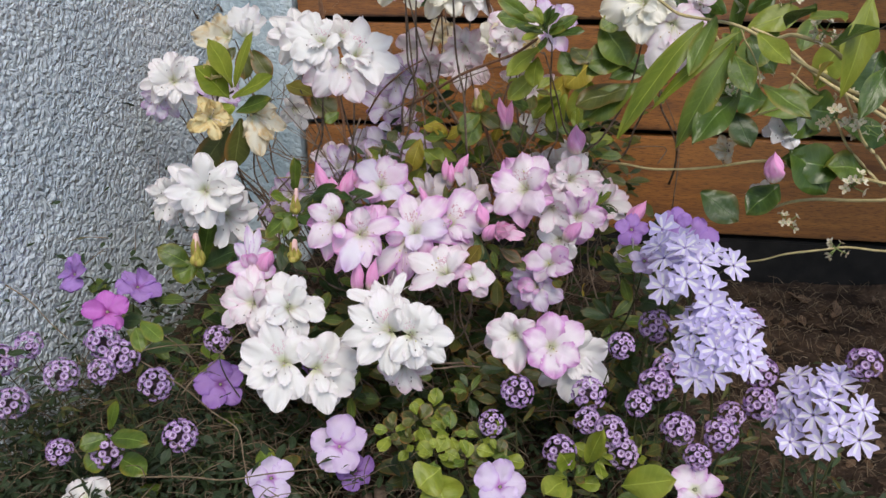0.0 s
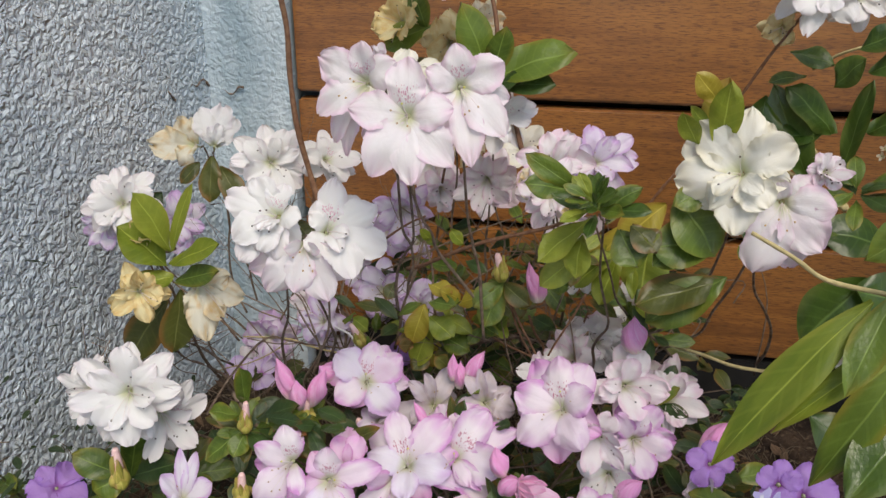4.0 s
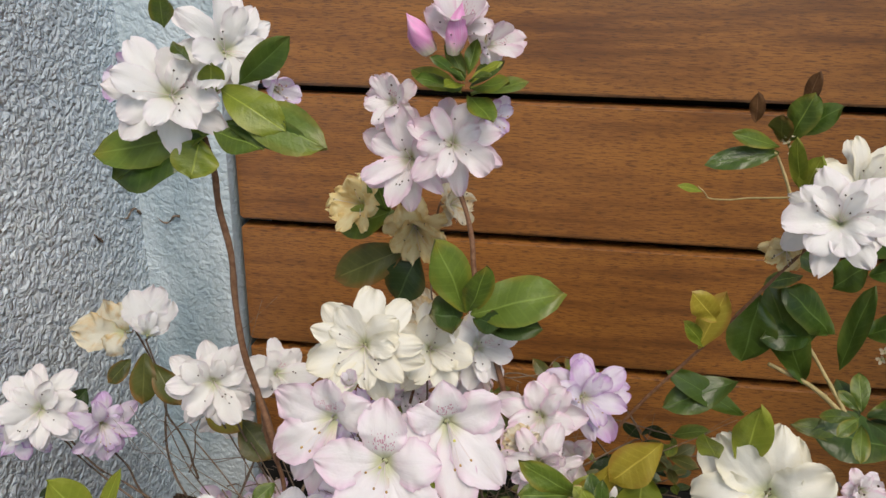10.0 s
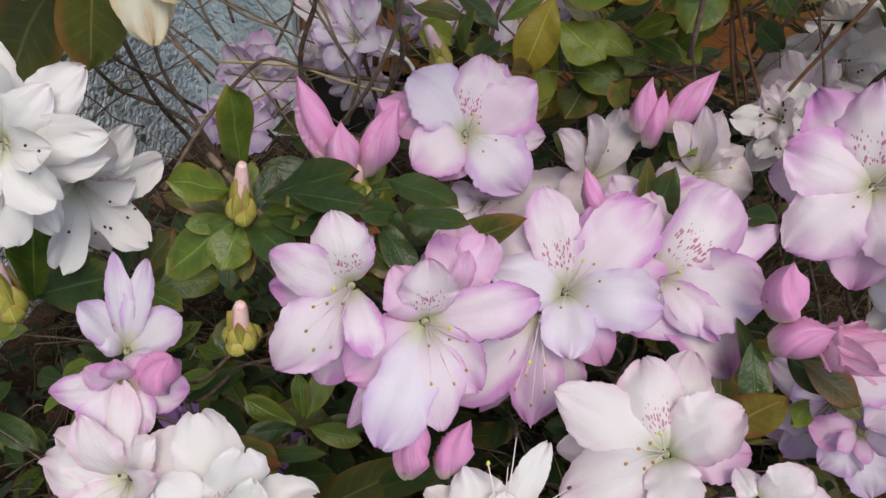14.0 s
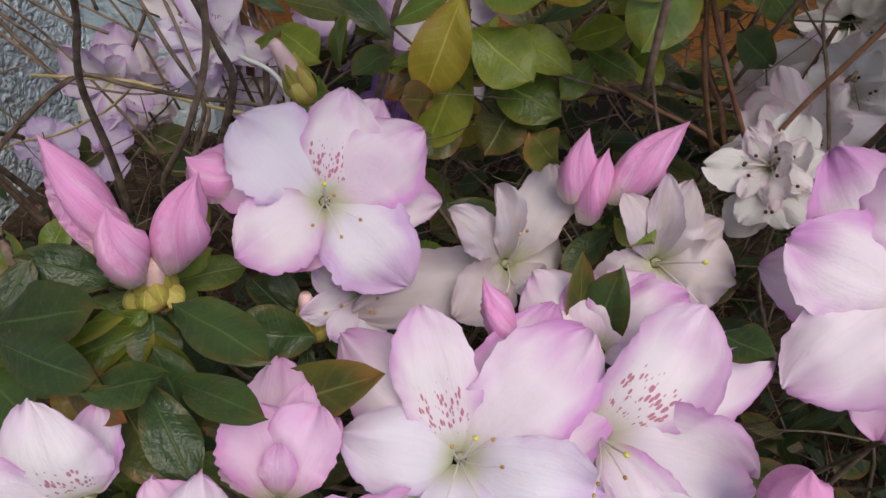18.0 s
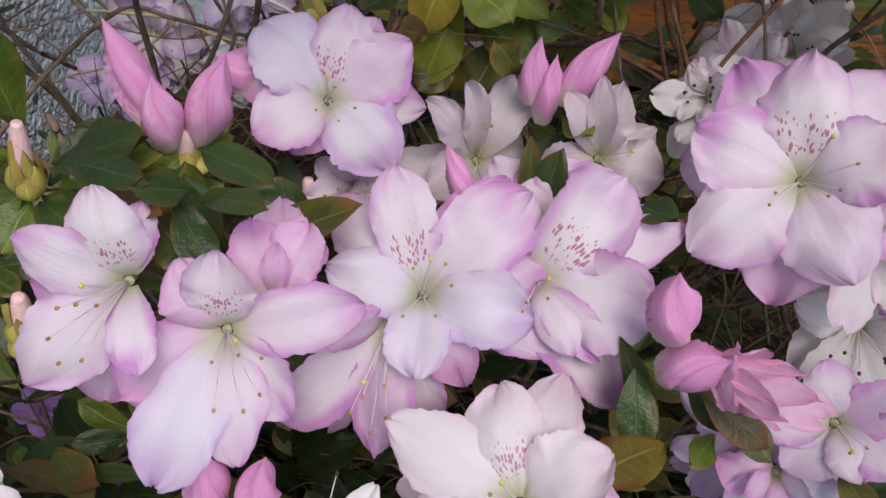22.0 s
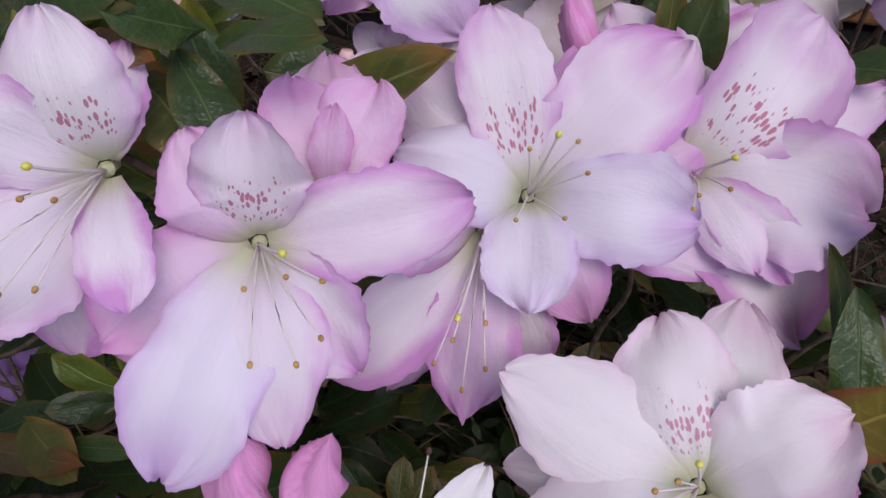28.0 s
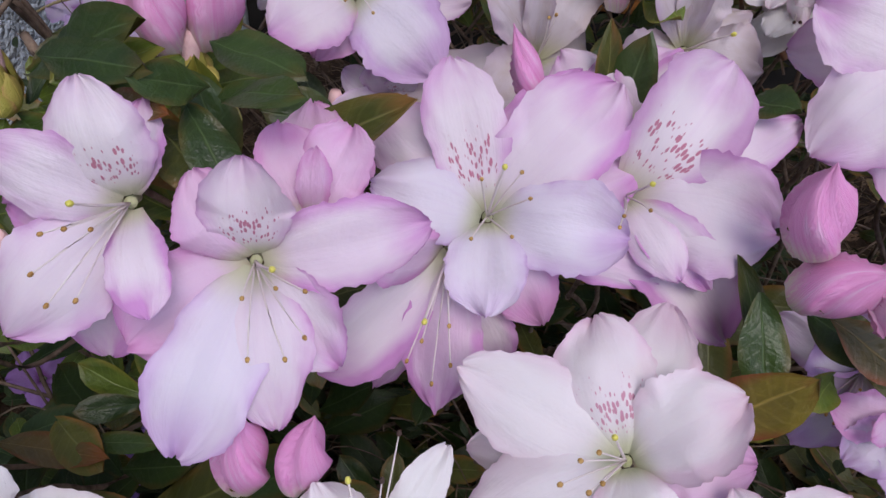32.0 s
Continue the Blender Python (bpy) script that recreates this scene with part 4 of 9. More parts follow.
def alyssum_plant(at, n, spread, seed):
    p = rooted("alyssum_plant", (at[0], at[1] + 0.03, GROUND_Z), "purple sweet alyssum with round heads of tiny flowers", "flower", "alyssum in the bed")
    alyssum_head(p, at, n, spread, seed)
    rng = random.Random(seed + 900)
    for k in range(7):
        z = GROUND_Z + (at[2] - GROUND_Z) * rng.uniform(0.1, 0.8)
        b = Vector((at[0] + rng.uniform(-0.006, 0.006), at[1] + 0.02, z))
        t = rng.uniform(0, 6.28)
        leaf(p, b, b + Vector((math.cos(t), math.sin(t), 0.4)) * rng.uniform(0.010, 0.018), 0.0032, rng.choice(("dark", "olive")), seed=seed * 9 + k)
    return p


def impatiens(at, n, reach, kind, seed, label):
    """A flat five-petalled bedding flower on a fleshy stalk with toothed leaves."""
    p = rooted("impatiens_plant", (at[0] + 0.01, at[1] + 0.03, GROUND_Z), label, "flower", "impatiens in the bed")
    rng = random.Random(seed)
    rows = []
    for k, t in enumerate((90, 20, 160, 240, 300)):
        rows.append((t + rng.uniform(-9, 9), reach * rng.uniform(0.85, 1.0), reach * rng.uniform(-0.12, 0.2), reach * rng.uniform(0.78, 0.95), ""))
    flower(p, at, n, rows, (), None, kind, depth=0.12 * reach, seed=seed, blunt=True)
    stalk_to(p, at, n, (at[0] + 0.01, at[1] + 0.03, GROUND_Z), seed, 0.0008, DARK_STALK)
    for k in range(3):
        b = Vector((at[0] + rng.uniform(-0.02, 0.02), at[1] + 0.025, at[2] - rng.uniform(0.012, 0.05)))
        t = rng.uniform(0, 6.28)
        leaf(p, b, b + Vector((math.cos(t), 0.6 * math.sin(t), 0.25)) * rng.uniform(0.02, 0.032), 0.014, rng.choice(("dark", "olive", "green")), seed=seed * 9 + k)
    return p


def tiny_flowers(plant, at, seed, count=7):
    """A knot of tiny cream four-petalled flowers in a leaf axil."""
    rng = random.Random(seed)
    for k in range(count):
        d = Vector((rng.uniform(-1, 1), rng.uniform(-1, 0.4), rng.uniform(-0.4, 1))).normalized()
        v, f, u = floret_geometry(0.0032, 4, 0.0026, rng, 0.3, 3, 3, 0.0)
        p = Vector(at) + d * rng.uniform(0.005, 0.010)
        part("small_flower", mesh_from("small_flower", v, f, PETALS["cream"][0], uvs=u), plant, local=Matrix.Translation(p) @ frame_of(d))
        tv, tf = tube([Vector(at), p], 0.0004, 0.0004, 4)
        part("flower_stalk", mesh_from("flower_stalk", tv, tf, STALK), plant)


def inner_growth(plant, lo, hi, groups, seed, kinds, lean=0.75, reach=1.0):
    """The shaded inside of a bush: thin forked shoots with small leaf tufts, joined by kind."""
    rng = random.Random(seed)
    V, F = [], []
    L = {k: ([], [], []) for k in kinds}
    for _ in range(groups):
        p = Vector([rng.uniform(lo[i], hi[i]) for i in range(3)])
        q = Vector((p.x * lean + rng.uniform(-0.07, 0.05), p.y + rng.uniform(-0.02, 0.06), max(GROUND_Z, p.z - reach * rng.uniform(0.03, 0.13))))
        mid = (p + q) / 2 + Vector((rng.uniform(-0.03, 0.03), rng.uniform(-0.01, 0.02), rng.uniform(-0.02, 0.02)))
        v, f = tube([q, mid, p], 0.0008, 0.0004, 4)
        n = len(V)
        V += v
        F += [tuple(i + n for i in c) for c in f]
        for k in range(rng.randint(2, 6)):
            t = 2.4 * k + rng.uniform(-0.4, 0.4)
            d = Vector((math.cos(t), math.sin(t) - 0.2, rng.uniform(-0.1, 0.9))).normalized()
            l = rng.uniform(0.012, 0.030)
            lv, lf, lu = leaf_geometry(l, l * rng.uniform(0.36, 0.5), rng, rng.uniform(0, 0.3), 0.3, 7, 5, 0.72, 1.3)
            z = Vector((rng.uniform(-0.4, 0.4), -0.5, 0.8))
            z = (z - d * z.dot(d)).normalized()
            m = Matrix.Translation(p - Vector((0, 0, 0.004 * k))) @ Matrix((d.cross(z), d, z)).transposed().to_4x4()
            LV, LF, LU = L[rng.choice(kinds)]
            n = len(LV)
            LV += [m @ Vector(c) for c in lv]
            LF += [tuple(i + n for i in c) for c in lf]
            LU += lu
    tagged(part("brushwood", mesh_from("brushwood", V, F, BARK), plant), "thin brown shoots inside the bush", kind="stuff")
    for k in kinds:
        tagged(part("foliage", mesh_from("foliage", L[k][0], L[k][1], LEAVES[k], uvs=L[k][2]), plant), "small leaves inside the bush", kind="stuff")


def bare_twigs(plant, lo, hi, count, seed, mat):
    """Leafless dry shoots that cross inside the bush, forked and kinked."""
    rng = random.Random(seed)
    V, F = [], []
    for _ in range(count):
        p = Vector([rng.uniform(lo[i], hi[i]) for i in range(3)])
        d = Vector((rng.uniform(-1, 1), rng.uniform(-0.4, 0.3), rng.uniform(0.0, 1.0))).normalized() * rng.uniform(0.04, 0.10)
        pts = [p]
        for k in range(4):
            pts.append(pts[-1] + d * 0.25 + Vector([rng.uniform(-0.004, 0.004) for _ in range(3)]))
        r = rng.uniform(0.0003, 0.0007)
        for run, thick in ((pts, r), ([pts[2], pts[2] + d.cross(Vector((rng.uniform(-1, 1), 1, rng.uniform(-1, 1)))).normalized() * 0.012 + d * 0.2, pts[2] + d * 0.5 + Vector((rng.uniform(-0.02, 0.02), 0, 0.01))], r * 0.6)):
            v, f = tube(run, thick, thick * 0.5, 5, 0.15, rng)
            n = len(V)
            V += v
            F += [tuple(i + n for i in c) for c in f]
    return tagged(part("brushwood", mesh_from("brushwood", V, F, mat), plant), "dry leafless shoots inside the bush", kind="stuff")


# ---- the plants in their places ----
W_ROOT, P_ROOT, T_ROOT, R_ROOT, O_ROOT = (-0.21, 0.72, GROUND_Z), (-0.09, 0.66, GROUND_Z), (-0.10, 0.74, GROUND_Z), (0.02, 0.74, GROUND_Z), (0.42, 0.75, GROUND_Z)
W = rooted("azalea_bush", W_ROOT, "azalea with white double flowers on brown stems beside the wall", "azalea", "azaleas in the bed")
P = rooted("azalea_bush", P_ROOT, "low azalea thick with pink-edged double flowers", "azalea", "azaleas in the bed")
T = rooted("azalea_bush", T_ROOT, "tall thin azalea with blush flowers before the wooden fence", "azalea", "azaleas in the bed")
R = rooted("azalea_bush", R_ROOT, "azalea with creamy white flowers among glossy leaves", "azalea", "azaleas in the bed")
O = rooted("sweet_olive_shrub", O_ROOT, "evergreen shrub with long leaves, pale twigs and tiny cream flowers", "shrub")
inner_growth(T, (-0.20, 0.66, 0.14), (0.10, 0.84, 0.33), 34, 3, ("dark", "green", "olive"))
inner_growth(T, (-0.16, 0.74, 0.22), (0.10, 0.92, 0.38), 18, 9, ("dark", "green", "olive"))
# mostly dark leaves: part of the shade under the flowers is in their colour
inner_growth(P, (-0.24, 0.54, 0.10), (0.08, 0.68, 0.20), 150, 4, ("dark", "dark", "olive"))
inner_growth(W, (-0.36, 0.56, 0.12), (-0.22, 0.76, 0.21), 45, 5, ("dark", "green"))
inner_growth(O, (0.32, 0.66, 0.42), (0.62, 0.96, 0.64), 80, 6, ("dark", "glossy", "green"), 1.05, 0.4)
# unseen crown right of view, added to shade the lower fence and soil
inner_growth(O, (0.38, 0.36, 0.40), (1.0, 0.86, 1.02), 620, 31, ("dark", "glossy", "green"), 1.02, 0.6)
bare_twigs(T, (-0.32, 0.66, 0.20), (0.06, 0.86, 0.36), 90, 21, BARK)
bare_twigs(W, (-0.36, 0.58, 0.14), (-0.20, 0.74, 0.30), 24, 22, BARK)
flower(P, (-0.1094, 0.55, 0.3029), (0.02, -0.76, 0.65), [(110, 0.03, 0.001, 0.0146, "s"), (52, 0.0346, 0.001, 0.0192, ""), (-3, 0.0262, 0.001, 0.0166, "v"), (-83, 0.0187, 0.001, 0.0156, "v"), (172, 0.0223, 0.001, 0.0166, "v"), (142, 0.0333, -0.006, 0.0156, ""), (26, 0.0318, -0.006, 0.0177, ""), (64, 0.0347, -0.009, 0.0156, ""), (-55, 0.0237, -0.006, 0.0135, "d"), (-12, 0.0375, -0.006, 0.0104, "")], [(-0.0013, 0.0055, 0.005), (0.0054, 0.0075, 0.005), (0.0074, 0.0032, 0.005), (0.0051, -0.0037, 0.005), (-0.0018, -0.0049, 0.005)], (0.0024, 0.0078, 0.007), "pink", seed=1)
stalk_to(P, (-0.1094, 0.55, 0.3029), (0.02, -0.76, 0.65), P_ROOT, 1)
flower(P, (-0.0835, 0.556, 0.3077), (0.08, -0.77, 0.64), [(56, 0.0313, 0.001, 0.0191, "s"), (-11, 0.0273, 0.001, 0.0216, ""), (-46, 0.0229, 0.001, 0.0103, ""), (-59, 0.0181, 0.001, 0.0093, ""), (35, 0.0337, -0.006, 0.0165, ""), (27, 0.0392, -0.006, 0.0134, ""), (-49, 0.0357, -0.006, 0.0175, "")], [(0.0014, -0.0033, 0.005), (-0.003, -0.0046, 0.005), (-0.0036, -0.0066, 0.005)], (0.0009, 0.001, 0.007), "pink", seed=2)
stalk_to(P, (-0.0835, 0.556, 0.3077), (0.08, -0.77, 0.64), P_ROOT, 2)
flower(P, (-0.1426, 0.522, 0.3078), (0.22, -0.78, 0.58), [(90, 0.0169, 0.004, 0.0168, "s"), (12, 0.0289, 0.001, 0.0133, ""), (118, 0.0171, 0.001, 0.0168, "d"), (-148, 0.0244, -0.002, 0.0186, "d"), (-113, 0.0326, 0.006, 0.0159, "v"), (-84, 0.0272, 0.002, 0.015, ""), (-53, 0.0221, -0.002, 0.0133, ""), (-127, 0.0343, -0.006, 0.0088, "")], [(-0.0004, -0.004, 0.005), (0.0045, -0.0027, 0.005), (0.0087, -0.0033, 0.005), (0.0084, -0.0102, 0.005), (0.0054, -0.0133, 0.005), (-0, -0.0131, 0.005)], (0.0043, 0.0003, 0.007), "pink", seed=3)
stalk_to(P, (-0.1426, 0.522, 0.3078), (0.22, -0.78, 0.58), P_ROOT, 3)
flower(P, (-0.1611, 0.521, 0.3159), (0.29, -0.83, 0.47), [(151, 0.0218, 0.001, 0.012, ""), (101, 0.0203, 0.004, 0.0145, "s"), (77, 0.0165, -0.006, 0.0081, ""), (-76, 0.0156, 0.008, 0.0094, ""), (-137, 0.0274, 0.001, 0.0162, ""), (180, 0.0207, -0.011, 0.012, ""), (-107, 0.0293, -0.011, 0.0128, "")], [(-0.0094, -0.0017, 0.005), (-0.0062, -0.0012, 0.005), (-0.0027, -0.0015, 0.005), (-0.0114, -0.0073, 0.005), (-0.01, -0.012, 0.005), (-0.006, -0.0116, 0.005)], (-0.0044, 0.0026, 0.007), "pink", seed=4)
stalk_to(P, (-0.1611, 0.521, 0.3159), (0.29, -0.83, 0.47), P_ROOT, 4)
flower(P, (-0.1154, 0.543, 0.2924), (0.05, -0.97, 0.22), [(-133, 0.0368, 0.003, 0.0148, ""), (-88, 0.0303, 0.001, 0.0158, ""), (-110, 0.0422, -0.006, 0.0074, ""), (160, 0.0148, 0.004, 0.0137, "d"), (-63, 0.0299, -0.006, 0.0127, "")], [(-0.0026, -0.0107, 0.005), (-0.0051, -0.0155, 0.005), (0.0021, -0.0068, 0.005), (0.003, -0.0153, 0.005), (-0.0002, -0.02, 0.005)], (-0.0022, -0.0052, 0.007), "pink", seed=5)
stalk_to(P, (-0.1154, 0.543, 0.2924), (0.05, -0.97, 0.22), P_ROOT, 5)
flower(P, (-0.1366, 0.535, 0.3104), (0.15, -0.43, 0.89), [(86, 0.025, -0.003, 0.0141, "d"), (104, 0.0158, 0.003, 0.0141, "d"), (59, 0.0152, 0.005, 0.0155, "d"), (70, 0.0202, -0.001, 0.0085, "d"), (51, 0.0172, -0.003, 0.0085, "d"), (116, 0.0168, -0.004, 0.0103, "d"), (79, 0.0071, 0.008, 0.0103, "d")], [], None, "pink", seed=6)
stalk_to(P, (-0.1366, 0.535, 0.3104), (0.15, -0.43, 0.89), P_ROOT, 6)
flower(P, (-0.0857, 0.578, 0.3114), (-0.09, -0.52, 0.85), [(144, 0.0206, 0.001, 0.0159, ""), (117, 0.0153, 0.001, 0.0148, ""), (68, 0.0189, 0.001, 0.0171, ""), (-15, 0.0064, 0.001, 0.0159, ""), (45, 0.021, 0.001, 0.0148, "")], [], None, "pink", seed=7)
stalk_to(P, (-0.0857, 0.578, 0.3114), (-0.09, -0.52, 0.85), P_ROOT, 7)
bud(P, (-0.1029, 0.577, 0.3094), (-0.1094, 0.573, 0.3284), 0.0067, "budpink", 8)
flower(P, (-0.082, 0.515, 0.2864), (-0.2, -0.55, 0.81), [(124, 0.0243, 0.001, 0.0157, "s"), (51, 0.0216, 0.001, 0.0198, ""), (176, 0.0302, 0.001, 0.0175, ""), (-131, 0.0291, 0.001, 0.0171, ""), (-56, 0.0171, 0.001, 0.018, ""), (97, 0.0293, -0.006, 0.0157, ""), (24, 0.0206, -0.006, 0.0144, "d"), (-160, 0.0288, -0.006, 0.0108, "")], [(-0.0032, -0.001, 0.005), (-0.0052, -0.0033, 0.005), (-0.0066, -0.0078, 0.005), (-0.0023, -0.007, 0.005), (-0.001, -0.0049, 0.005)], (-0.0018, 0.0019, 0.007), "blush", seed=9)
stalk_to(P, (-0.082, 0.515, 0.2864), (-0.2, -0.55, 0.81), P_ROOT, 9)
flower(P, (-0.1447, 0.598, 0.3228), (0.25, -0.75, 0.61), [(75, 0.0244, 0.001, 0.0181, "s"), (32, 0.0259, 0.001, 0.0209, ""), (-49, 0.0261, 0.001, 0.0223, "v"), (-150, 0.0221, 0.001, 0.0237, ""), (133, 0.0253, 0.001, 0.0216, "v"), (-3, 0.027, -0.006, 0.0146, ""), (57, 0.0258, -0.006, 0.0153, ""), (160, 0.0297, -0.006, 0.0153, "d"), (-124, 0.0177, -0.006, 0.0153, "d")], [(0.0025, -0.008, 0.005), (-0.0031, -0.0053, 0.005), (0.0066, -0.0048, 0.005), (0.0016, 0.0005, 0.005)], (-0.0002, 0.0028, 0.007), "pink", seed=10)
stalk_to(P, (-0.1447, 0.598, 0.3228), (0.25, -0.75, 0.61), P_ROOT, 10)
flower(P, (-0.032, 0.58, 0.33), (-0.3, -0.8, 0.53), [(106, 0.029, 0.001, 0.0208, "s"), (173, 0.0254, 0.001, 0.0208, ""), (-123, 0.029, 0.001, 0.0215, ""), (-43, 0.0258, 0.001, 0.0215, ""), (37, 0.0232, 0.001, 0.0255, ""), (-81, 0.0299, -0.006, 0.0215, "d"), (-171, 0.0283, -0.006, 0.0181, ""), (136, 0.032, -0.006, 0.0208, ""), (73, 0.0292, -0.006, 0.0208, ""), (-14, 0.0265, -0.006, 0.0208, "d")], [(-0.0034, -0.0051, 0.005), (-0.0036, -0.0079, 0.005), (0.0064, -0.0022, 0.005), (0.008, -0.0003, 0.005), (0.0091, 0.0059, 0.005)], (0.0027, 0.0093, 0.007), "pink", seed=11)
stalk_to(P, (-0.032, 0.58, 0.33), (-0.3, -0.8, 0.53), P_ROOT, 11)
bloom(P, (-0.0079, 0.585, 0.3107), (0.04, -1, -0.04), 0.0208, "blush", 12, 5, 3, 0.8)
stalk_to(P, (-0.0079, 0.585, 0.3107), (0.04, -1, -0.04), P_ROOT, 12)
bud(P, (-0.1854, 0.585, 0.3116), (-0.1935, 0.581, 0.3417), 0.0122, "budpink", 13)
bud(P, (-0.1801, 0.578, 0.3119), (-0.1789, 0.574, 0.3328), 0.0112, "budpink", 14)
bud(P, (-0.1753, 0.585, 0.311), (-0.1635, 0.581, 0.3375), 0.0122, "budpink", 15)
bud(P, (-0.0943, 0.607, 0.3248), (-0.0931, 0.603, 0.3437), 0.0078, "budpink", 16)
bud(P, (-0.09, 0.607, 0.3198), (-0.0887, 0.603, 0.3398), 0.0079, "budpink", 17)
bud(P, (-0.0857, 0.607, 0.3263), (-0.075, 0.603, 0.3475), 0.0099, "budpink", 18)
bud(P, (-0.1452, 0.513, 0.2633), (-0.1416, 0.509, 0.2889), 0.0106, "budpink", 19)
bud(P, (-0.1357, 0.513, 0.2663), (-0.1292, 0.509, 0.2917), 0.0099, "budpink", 20)
bud(P, (-0.056, 0.546, 0.308), (-0.059, 0.542, 0.327), 0.0115, "budpink", 21)
bud(P, (-0.055, 0.545, 0.299), (-0.046, 0.536, 0.313), 0.0115, "budpink", 22)
bloom(P, (-0.046, 0.54, 0.307), (0.85, -0.45, 0.12), 0.0175, "rose", 23, 6, 5, 0.42)
twig(P, [(-0.0563, 0.547, 0.2989), (-0.0517, 0.546, 0.3016), (-0.0473, 0.545, 0.3043)], 0.0012, 0.0016, STALK, 24)
bud(P, (-0.1674, 0.602, 0.3192), (-0.1742, 0.598, 0.3291), 0.0118, "budpink", 25)
flower(P, (-0.1028, 0.6, 0.3108), (0.33, -0.7, 0.63), [(60, 0.0244, 0.008, 0.0121, "f"), (141, 0.0217, 0.014, 0.0086, "f"), (110, 0.0183, 0.016, 0.0071, "f"), (-56, 0.0117, 0.001, 0.0186, ""), (-152, 0.0189, 0.001, 0.0129, "f"), (-169, 0.0351, -0.006, 0.0171, ""), (-3, 0.0185, -0.006, 0.0143, "")], [(0.0009, 0.0068, 0.005), (-0.0008, 0.0063, 0.005), (-0.0056, -0.0056, 0.005)], None, "spent", seed=26)
stalk_to(P, (-0.1028, 0.6, 0.3108), (0.33, -0.7, 0.63), P_ROOT, 26)
flower(P, (-0.0739, 0.598, 0.3175), (-0.01, -0.78, 0.62), [(83, 0.0167, 0.012, 0.0109, "f"), (131, 0.0165, 0.016, 0.0075, "f"), (101, 0.0173, 0.015, 0.0068, "f"), (-6, 0.0177, 0.001, 0.0178, ""), (-152, 0.0165, 0.001, 0.0109, "f"), (-97, 0.0138, 0.001, 0.015, ""), (-36, 0.0161, -0.006, 0.015, ""), (39, 0.0175, -0.006, 0.0123, "")], [(0.0099, -0.0092, 0.005)], (0.007, 0.0011, 0.007), "spent", seed=27)
stalk_to(P, (-0.0739, 0.598, 0.3175), (-0.01, -0.78, 0.62), P_ROOT, 27)
bloom(P, (-0.1384, 0.6, 0.2927), (0.09, -0.97, 0.24), 0.0163, "lilac", 28, 6, 6, 0.8)
stalk_to(P, (-0.1384, 0.6, 0.2927), (0.09, -0.97, 0.24), P_ROOT, 28)
bloom(R, (-0.0295, 0.67, 0.3122), (-0.59, -0.65, 0.48), 0.0222, "blush", 29, 6, 6, 0.9)
stalk_to(R, (-0.0295, 0.67, 0.3122), (-0.59, -0.65, 0.48), R_ROOT, 29)
bloom(T, (-0.046, 0.64, 0.3193), (-0.57, -0.65, 0.51), 0.0122, "blush", 30, 6, 6, 0.9)
stalk_to(T, (-0.046, 0.64, 0.3193), (-0.57, -0.65, 0.51), T_ROOT, 30)
flower(P, (-0.0078, 0.56, 0.2772), (-0.12, -0.79, 0.6), [(-11, 0.0194, 0.001, 0.0167, ""), (-178, 0.0211, 0.001, 0.0153, ""), (115, 0.0163, 0.001, 0.0153, ""), (43, 0.0178, 0.001, 0.0167, "d"), (-119, 0.017, -0.006, 0.0167, ""), (-55, 0.0138, 0.001, 0.0139, ""), (-160, 0.0145, -0.006, 0.0125, "")], [(0.0045, -0.0021, 0.005), (0.0014, -0.0044, 0.005)], (0.0013, -0.0035, 0.007), "pink", seed=31)
stalk_to(P, (-0.0078, 0.56, 0.2772), (-0.12, -0.79, 0.6), P_ROOT, 31)
flower(P, (-0.0163, 0.558, 0.2568), (-0.21, -0.86, 0.47), [(-176, 0.0155, 0.001, 0.0133, "d"), (-124, 0.0155, 0.001, 0.0148, ""), (-64, 0.0201, 0.001, 0.0133, ""), (-72, 0.0067, 0.006, 0.0104, "d"), (-17, 0.0215, -0.006, 0.0148, ""), (-155, 0.008, 0.008, 0.0089, "d"), (9, 0.0076, 0.008, 0.0104, "")], [], None, "lilac", seed=32)
stalk_to(P, (-0.0163, 0.558, 0.2568), (-0.21, -0.86, 0.47), P_ROOT, 32)
flower(P, (-0.0597, 0.503, 0.2848), (0.05, -0.79, 0.61), [(49, 0.0138, 0.001, 0.0148, ""), (123, 0.0085, -0.006, 0.0127, ""), (3, 0.017, 0.001, 0.0148, ""), (-45, 0.0153, -0.006, 0.0159, ""), (-140, 0.0117, -0.006, 0.0138, "d"), (-77, 0.0109, 0.001, 0.0148, "")], [], None, "blush", seed=33)
stalk_to(P, (-0.0597, 0.503, 0.2848), (0.05, -0.79, 0.61), P_ROOT, 33)
flower(P, (-0.112, 0.469, 0.2571), (0.05, -0.84, 0.54), [(154, 0.0336, 0.001, 0.0178, ""), (107, 0.0308, 0.001, 0.0178, "s"), (-166, 0.034, 0.001, 0.0166, ""), (-127, 0.0308, 0.001, 0.0178, ""), (-85, 0.0308, 0.001, 0.0166, ""), (50, 0.0197, 0.001, 0.016, "")], [(-0.0139, 0.005, 0.005), (-0.0099, 0.0033, 0.005), (-0.007, 0.0072, 0.005), (-0.0116, 0.0001, 0.005), (-0.0047, -0.0041, 0.005)], (0.0022, 0.0005, 0.007), "white", seed=34)
stalk_to(P, (-0.112, 0.469, 0.2571), (0.05, -0.84, 0.54), P_ROOT, 34)
